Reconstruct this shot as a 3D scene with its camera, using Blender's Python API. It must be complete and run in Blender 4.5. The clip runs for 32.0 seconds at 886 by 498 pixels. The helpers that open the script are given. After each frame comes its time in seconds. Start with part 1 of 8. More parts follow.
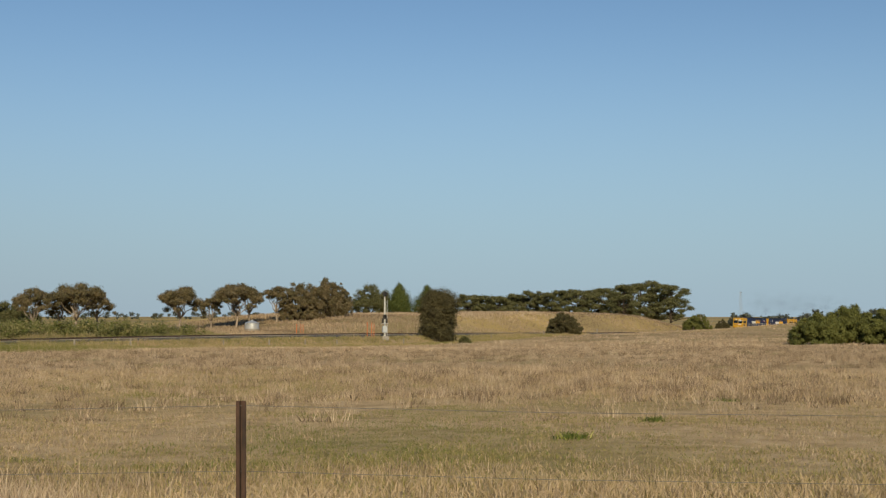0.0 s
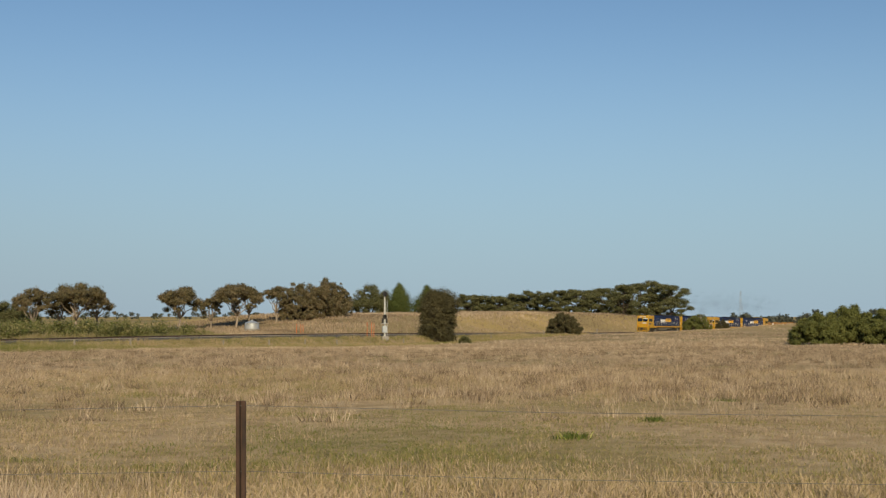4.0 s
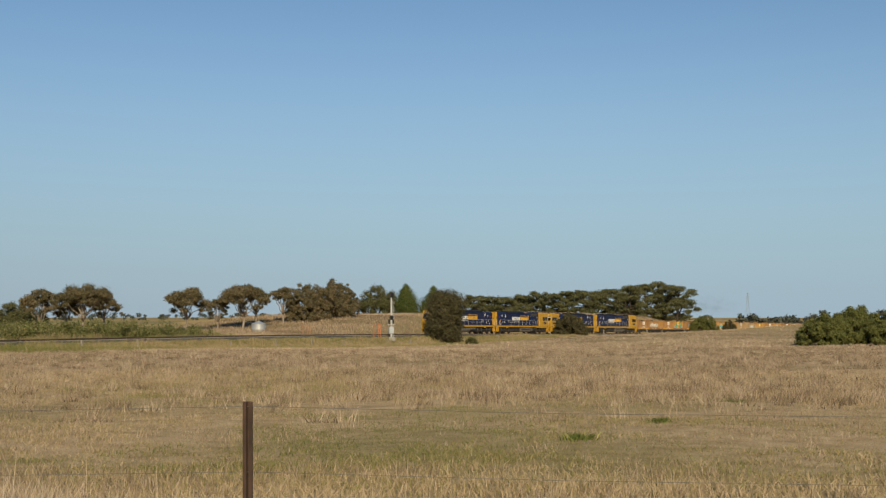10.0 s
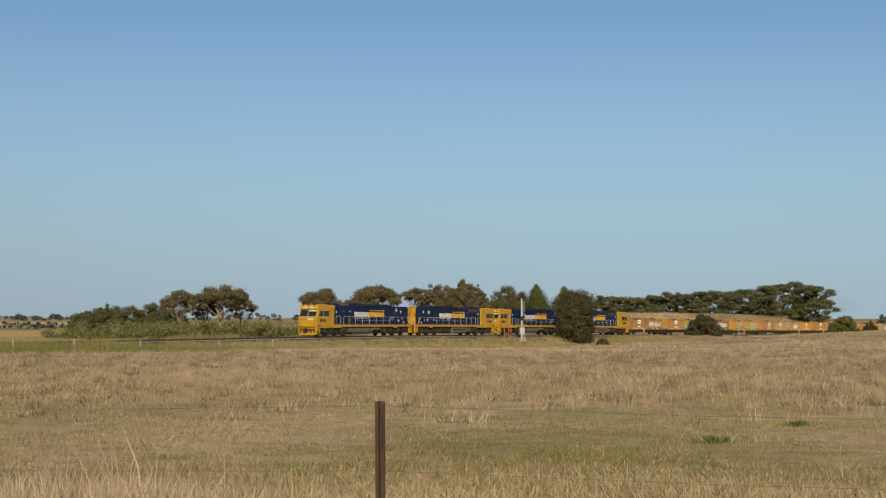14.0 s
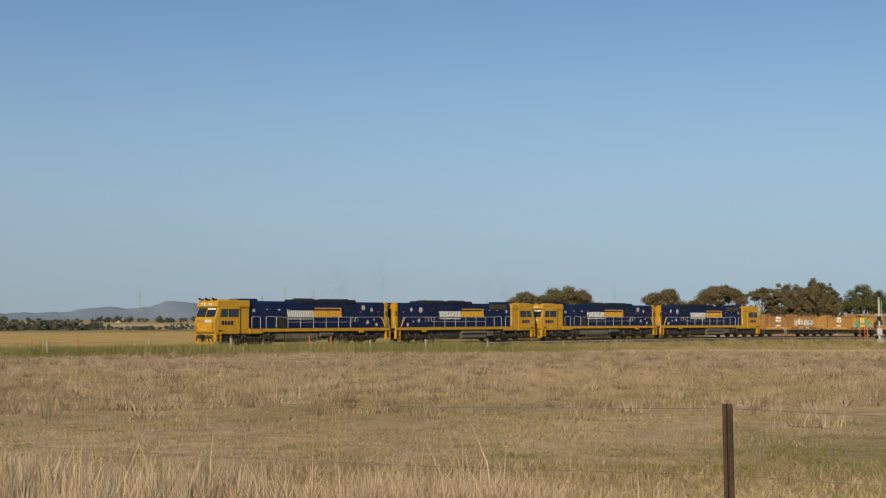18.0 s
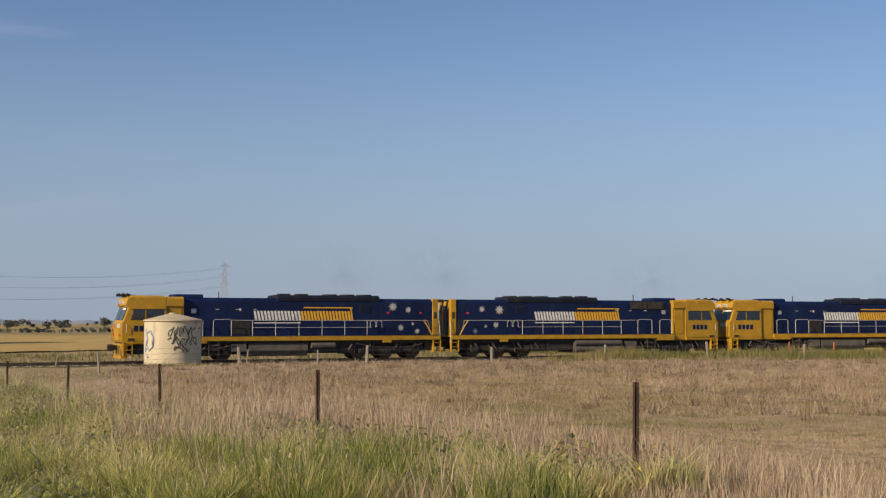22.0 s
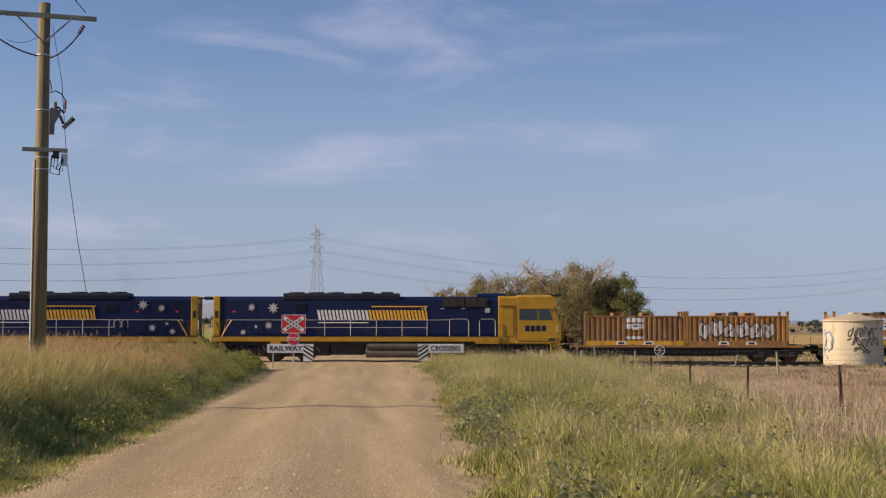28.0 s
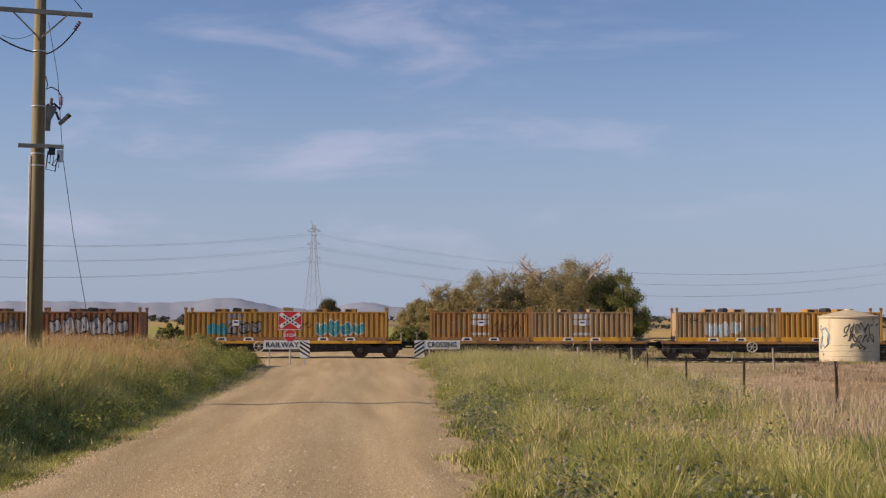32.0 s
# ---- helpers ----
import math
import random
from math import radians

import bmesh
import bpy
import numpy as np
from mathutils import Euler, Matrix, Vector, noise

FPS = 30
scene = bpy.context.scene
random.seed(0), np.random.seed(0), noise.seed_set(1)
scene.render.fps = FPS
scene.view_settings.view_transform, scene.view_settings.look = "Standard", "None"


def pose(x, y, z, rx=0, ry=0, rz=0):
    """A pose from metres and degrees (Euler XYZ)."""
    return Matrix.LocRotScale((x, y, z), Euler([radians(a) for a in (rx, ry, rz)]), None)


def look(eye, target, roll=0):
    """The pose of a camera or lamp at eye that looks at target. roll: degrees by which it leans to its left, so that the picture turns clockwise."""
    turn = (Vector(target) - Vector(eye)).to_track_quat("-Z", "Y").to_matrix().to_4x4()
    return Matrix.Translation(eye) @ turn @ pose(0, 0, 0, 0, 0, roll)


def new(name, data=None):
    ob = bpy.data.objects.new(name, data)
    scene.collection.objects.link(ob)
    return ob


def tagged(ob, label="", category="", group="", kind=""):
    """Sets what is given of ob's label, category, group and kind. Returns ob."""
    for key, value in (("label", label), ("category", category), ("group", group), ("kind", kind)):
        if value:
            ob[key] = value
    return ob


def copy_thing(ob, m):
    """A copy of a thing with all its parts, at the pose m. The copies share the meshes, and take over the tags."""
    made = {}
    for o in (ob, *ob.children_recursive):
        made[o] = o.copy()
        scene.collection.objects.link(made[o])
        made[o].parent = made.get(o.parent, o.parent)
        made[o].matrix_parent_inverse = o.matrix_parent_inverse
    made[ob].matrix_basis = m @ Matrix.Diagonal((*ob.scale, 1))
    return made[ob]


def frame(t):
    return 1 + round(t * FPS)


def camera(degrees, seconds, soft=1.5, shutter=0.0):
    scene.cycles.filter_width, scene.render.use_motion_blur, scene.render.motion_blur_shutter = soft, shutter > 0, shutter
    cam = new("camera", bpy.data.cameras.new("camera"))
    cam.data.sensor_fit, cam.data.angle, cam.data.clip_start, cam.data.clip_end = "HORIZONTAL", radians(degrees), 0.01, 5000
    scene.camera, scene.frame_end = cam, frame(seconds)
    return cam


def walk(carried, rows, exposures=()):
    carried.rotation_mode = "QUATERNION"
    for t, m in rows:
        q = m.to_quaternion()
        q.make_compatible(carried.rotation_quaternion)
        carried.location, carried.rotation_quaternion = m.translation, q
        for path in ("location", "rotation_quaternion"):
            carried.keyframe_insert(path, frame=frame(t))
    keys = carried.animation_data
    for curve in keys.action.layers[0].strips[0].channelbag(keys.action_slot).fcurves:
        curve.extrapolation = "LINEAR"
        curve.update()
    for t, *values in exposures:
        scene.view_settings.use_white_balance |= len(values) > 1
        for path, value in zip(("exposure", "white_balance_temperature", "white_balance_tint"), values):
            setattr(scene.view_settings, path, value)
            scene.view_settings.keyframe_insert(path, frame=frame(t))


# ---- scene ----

EYE = (0.0, 0.0, 2.35)
PAN = [  # seconds, heading, tilt, lean in degrees
    (0, -0.000, 3.045, 0.023), (3.5, 0.004, 3.045, 0.023), (5.5, -0.004, 3.045, 0.023), (7, 0.005, 3.048, 0.014),
    (8, 0.015, 3.047, 0.009), (8.5, 0.025, 3.055, 0.000), (9, 0.025, 3.070, -0.002), (9.5, -0.033, 3.077, 0.011),
    (10, -0.299, 3.085, 0.018), (10.5, -0.664, 3.085, 0.029), (11, -0.973, 3.114, 0.046), (11.5, -1.277, 3.105, 0.037),
    (12, -1.824, 3.118, 0.044), (12.5, -2.577, 3.117, 0.053), (13, -3.651, 3.115, 0.066), (13.5, -4.855, 3.115, 0.072),
    (14, -6.249, 3.110, 0.062), (14.5, -7.551, 3.109, 0.037), (16.5, -14.696, 3.128, -0.027), (17, -16.990, 3.124, -0.076),
    (17.5, -19.341, 3.129, -0.103), (18, -21.806, 3.161, -0.107), (18.5, -24.477, 3.180, -0.078), (19, -27.625, 3.210, -0.067),
    (19.5, -31.179, 3.254, -0.042), (20, -35.738, 3.259, -0.033), (20.5, -39.845, 3.272, -0.035), (21, -44.249, 3.305, -0.039),
    (21.5, -49.396, 3.335, -0.059), (22, -55.313, 3.348, -0.059), (22.5, -61.281, 3.379, -0.058), (23, -67.676, 3.419, -0.061),
    (23.5, -73.282, 3.408, -0.043), (24, -78.461, 3.425, -0.002), (24.5, -81.610, 3.411, 0.021), (25, -84.187, 3.403, 0.032),
    (25.5, -85.355, 3.391, 0.052), (27.5, -85.564, 3.349, 0.055), (28, -85.524, 3.350, 0.055), (28.5, -85.484, 3.337, 0.058),
    (29, -85.475, 3.318, 0.061), (29.5, -85.450, 3.315, 0.058), (30, -85.447, 3.306, 0.044), (30.5, -85.404, 3.277, 0.058),
    (31, -85.377, 3.239, 0.059), (31.5, -85.374, 3.222, 0.055), (32, -85.361, 3.187, 0.048),
]

cam = camera(38.93, 32.0, soft=1.25)
walk(cam, [(t, pose(*EYE, 90 + tilt, 0, -az) @ pose(0, 0, 0, 0, 0, lean)) for t, az, tilt, lean in PAN],
     exposures=[(0, 0.0, 6220, 6), (10, 0.0, 6220, 6), (19, 0.0, 6180, 9), (24, 0.19, 6150, 20), (32, 0.25, 6170, 23)])

# ---- light ----
SUN_AZ, SUN_EL = 174.0, 27.0   # compass-like heading of the sun from the eye, and its height

world = bpy.data.worlds.new("sky_world")
scene.world = world
world.use_nodes = True
wn, wl = world.node_tree.nodes, world.node_tree.links
wn.clear()
sky = wn.new("ShaderNodeTexSky")
sky.sky_type = "NISHITA"
sky.sun_disc = False
sky.sun_elevation = radians(SUN_EL)
sky.sun_rotation = radians(SUN_AZ)
sky.air_density, sky.dust_density, sky.ozone_density = 1.0, 0.0, 3.0


def wnode(kind, **sets):
    n = wn.new(kind)
    for k, v in sets.items():
        n.inputs[k].default_value = v
    return n


# thin fair-weather cloud, drawn out along the horizon, in the western sky
tc = wn.new("ShaderNodeTexCoord")
turned = wn.new("ShaderNodeMapping")
turned.inputs["Rotation"].default_value = (0, 0, radians(-6.5))
turned.inputs["Location"].default_value = (0, 0, 0.078)
wl.new(tc.outputs["Generated"], turned.inputs["Vector"])
mp = wn.new("ShaderNodeMapping")
mp.inputs["Scale"].default_value = (2.2, 2.2, 9.5)
mp.inputs["Location"].default_value = (0.35, 0.9, 0.2)
wl.new(turned.outputs["Vector"], mp.inputs["Vector"])
cn = wnode("ShaderNodeTexNoise", Scale=2.4, Detail=7.0, Roughness=0.55, Distortion=0.35)
wl.new(mp.outputs["Vector"], cn.inputs["Vector"])
cr = wn.new("ShaderNodeMapRange")
cr.interpolation_type = "SMOOTHSTEP"
cr.inputs["From Min"].default_value, cr.inputs["From Max"].default_value = 0.50, 0.80
wl.new(cn.outputs["Fac"], cr.inputs["Value"])
sep = wn.new("ShaderNodeSeparateXYZ")
wl.new(tc.outputs["Generated"], sep.inputs["Vector"])
west = wn.new("ShaderNodeMapRange")
west.interpolation_type = "SMOOTHSTEP"
west.inputs["From Min"].default_value, west.inputs["From Max"].default_value = 0.48, 0.05
wl.new(sep.outputs["Y"], west.inputs["Value"])
high = wn.new("ShaderNodeMapRange")
high.interpolation_type = "SMOOTHSTEP"
high.inputs["From Min"].default_value, high.inputs["From Max"].default_value = 0.0, 0.07
wl.new(sep.outputs["Z"], high.inputs["Value"])
m1 = wn.new("ShaderNodeMath")
m1.operation = "MULTIPLY"
wl.new(cr.outputs["Result"], m1.inputs[0])
wl.new(west.outputs["Result"], m1.inputs[1])
m2 = wn.new("ShaderNodeMath")
m2.operation = "MULTIPLY"
wl.new(m1.outputs[0], m2.inputs[0])
wl.new(high.outputs["Result"], m2.inputs[1])
m3 = wn.new("ShaderNodeMath")
m3.operation = "MULTIPLY"
m3.inputs[1].default_value = 0.52
wl.new(m2.outputs[0], m3.inputs[0])
mx = wn.new("ShaderNodeMix")
mx.data_type = "RGBA"
wl.new(m3.outputs[0], mx.inputs["Factor"])
# summer haze that pales the sky towards the horizon
hz = wn.new("ShaderNodeMapRange")
hz.interpolation_type = "SMOOTHSTEP"
hz.inputs["From Min"].default_value, hz.inputs["From Max"].default_value = 0.26, -0.02
hz.inputs["To Max"].default_value = 0.92
wl.new(sep.outputs["Z"], hz.inputs["Value"])
haze = wn.new("ShaderNodeMix")
haze.data_type = "RGBA"
setting = wn.new("ShaderNodeMapRange")
setting.interpolation_type = "SMOOTHSTEP"
setting.inputs["From Min"].default_value, setting.inputs["From Max"].default_value = 0.15, -1.05
wl.new(sep.outputs["X"], setting.inputs["Value"])
dusk = wn.new("ShaderNodeMix")
dusk.data_type = "RGBA"
dusk.inputs["A"].default_value = (3.85, 5.2, 6.45, 1)
dusk.inputs["B"].default_value = (3.3, 4.1, 5.0, 1)
wl.new(setting.outputs["Result"], dusk.inputs["Factor"])
wl.new(dusk.outputs["Result"], haze.inputs["B"])
wl.new(hz.outputs["Result"], haze.inputs["Factor"])
wl.new(sky.outputs["Color"], haze.inputs["A"])
wl.new(haze.outputs["Result"], mx.inputs["A"])
mx.inputs["B"].default_value = (6.0, 6.1, 7.0, 1)
bg = wn.new("ShaderNodeBackground")
bg.inputs["Strength"].default_value = 0.08
wl.new(mx.outputs["Result"], bg.inputs["Color"])
wo = wn.new("ShaderNodeOutputWorld")
wl.new(bg.outputs["Background"], wo.inputs["Surface"])

sun_data = bpy.data.lights.new("sun", "SUN")
sun_data.energy, sun_data.angle, sun_data.color = 5.2, radians(0.6), (1.0, 0.80, 0.515)
sun = new("sun", sun_data)
_a, _e = radians(SUN_AZ), radians(SUN_EL)
sun.matrix_world = look((0, 0, 60), (-math.sin(_a) * math.cos(_e), -math.cos(_a) * math.cos(_e), 60 - math.sin(_e)))

# ---- materials ----


def material(name, dark, light, scale=3.0, rough=0.7, metal=0.0, bump=0.0, bump_scale=40.0, spots=None, spot_amount=0.5,
             spot_scale=0.8, stretch=(1, 1, 1), by_object=0.0, spec=0.5, low=0.3, high=0.7):
    """A surface whose colour drifts between two tones, with finer relief and, if asked, stains of a third tone."""
    m = bpy.data.materials.new(name)
    m.use_nodes = True
    n, l = m.node_tree.nodes, m.node_tree.links
    p = n["Principled BSDF"]
    p.inputs["Roughness"].default_value, p.inputs["Metallic"].default_value = rough, metal
    p.inputs["Specular IOR Level"].default_value = spec
    tex = n.new("ShaderNodeTexCoord")
    mapping = n.new("ShaderNodeMapping")
    mapping.inputs["Scale"].default_value = stretch
    l.new(tex.outputs["Object"], mapping.inputs["Vector"])
    a = n.new("ShaderNodeTexNoise")
    a.inputs["Scale"].default_value, a.inputs["Detail"].default_value = scale, 6.0
    l.new(mapping.outputs["Vector"], a.inputs["Vector"])
    ramp = n.new("ShaderNodeValToRGB")
    ramp.color_ramp.elements[0].position, ramp.color_ramp.elements[1].position = low, high
    ramp.color_ramp.elements[0].color, ramp.color_ramp.elements[1].color = (*dark, 1), (*light, 1)
    l.new(a.outputs["Fac"], ramp.inputs["Fac"])
    colour = ramp.outputs["Color"]
    if spots:
        b = n.new("ShaderNodeTexNoise")
        b.inputs["Scale"].default_value, b.inputs["Detail"].default_value = spot_scale, 8.0
        b.inputs["Roughness"].default_value = 0.65
        l.new(mapping.outputs["Vector"], b.inputs["Vector"])
        r = n.new("ShaderNodeMapRange")
        r.inputs["From Min"].default_value, r.inputs["From Max"].default_value = 0.62 - 0.2 * spot_amount, 0.78 - 0.2 * spot_amount
        l.new(b.outputs["Fac"], r.inputs["Value"])
        mix = n.new("ShaderNodeMix")
        mix.data_type = "RGBA"
        mix.inputs["B"].default_value = (*spots, 1)
        l.new(r.outputs["Result"], mix.inputs["Factor"])
        l.new(colour, mix.inputs["A"])
        colour = mix.outputs["Result"]
    if by_object:
        info = n.new("ShaderNodeObjectInfo")
        hsv = n.new("ShaderNodeHueSaturation")
        r = n.new("ShaderNodeMapRange")
        r.inputs["To Min"].default_value, r.inputs["To Max"].default_value = 1 - by_object, 1 + by_object
        l.new(info.outputs["Random"], r.inputs["Value"])
        l.new(r.outputs["Result"], hsv.inputs["Value"])
        l.new(colour, hsv.inputs["Color"])
        colour = hsv.outputs["Color"]
    l.new(colour, p.inputs["Base Color"])
    if bump:
        c = n.new("ShaderNodeTexNoise")
        c.inputs["Scale"].default_value, c.inputs["Detail"].default_value = bump_scale, 5.0
        l.new(mapping.outputs["Vector"], c.inputs["Vector"])
        bp = n.new("ShaderNodeBump")
        bp.inputs["Strength"].default_value, bp.inputs["Distance"].default_value = bump, 0.02
        l.new(c.outputs["Fac"], bp.inputs["Height"])
        l.new(bp.outputs["Normal"], p.inputs["Normal"])
    return m


def blade_material(name, tones, translucent=0.25, rough=0.75):
    """Grass or leaves: each blade takes its tone from its own value, along a ramp of tones."""
    m = bpy.data.materials.new(name)
    m.use_nodes = True
    n, l = m.node_tree.nodes, m.node_tree.links
    p = n["Principled BSDF"]
    p.inputs["Roughness"].default_value = rough
    p.inputs["Specular IOR Level"].default_value = 0.25
    att = n.new("ShaderNodeAttribute")
    att.attribute_name = "tone"
    ramp = n.new("ShaderNodeValToRGB")
    el = ramp.color_ramp.elements
    while len(el) < len(tones):
        el.new(0.5)
    for i, c in enumerate(tones):
        el[i].position = i / (len(tones) - 1)
        el[i].color = (*c, 1)
    l.new(att.outputs["Fac"], ramp.inputs["Fac"])
    l.new(ramp.outputs["Color"], p.inputs["Base Color"])
    tr = n.new("ShaderNodeBsdfTranslucent")
    l.new(ramp.outputs["Color"], tr.inputs["Color"])
    mix = n.new("ShaderNodeMixShader")
    mix.inputs["Fac"].default_value = translucent
    l.new(p.outputs["BSDF"], mix.inputs[1])
    l.new(tr.outputs["BSDF"], mix.inputs[2])
    l.new(mix.outputs["Shader"], n["Material Output"].inputs["Surface"])
    return m


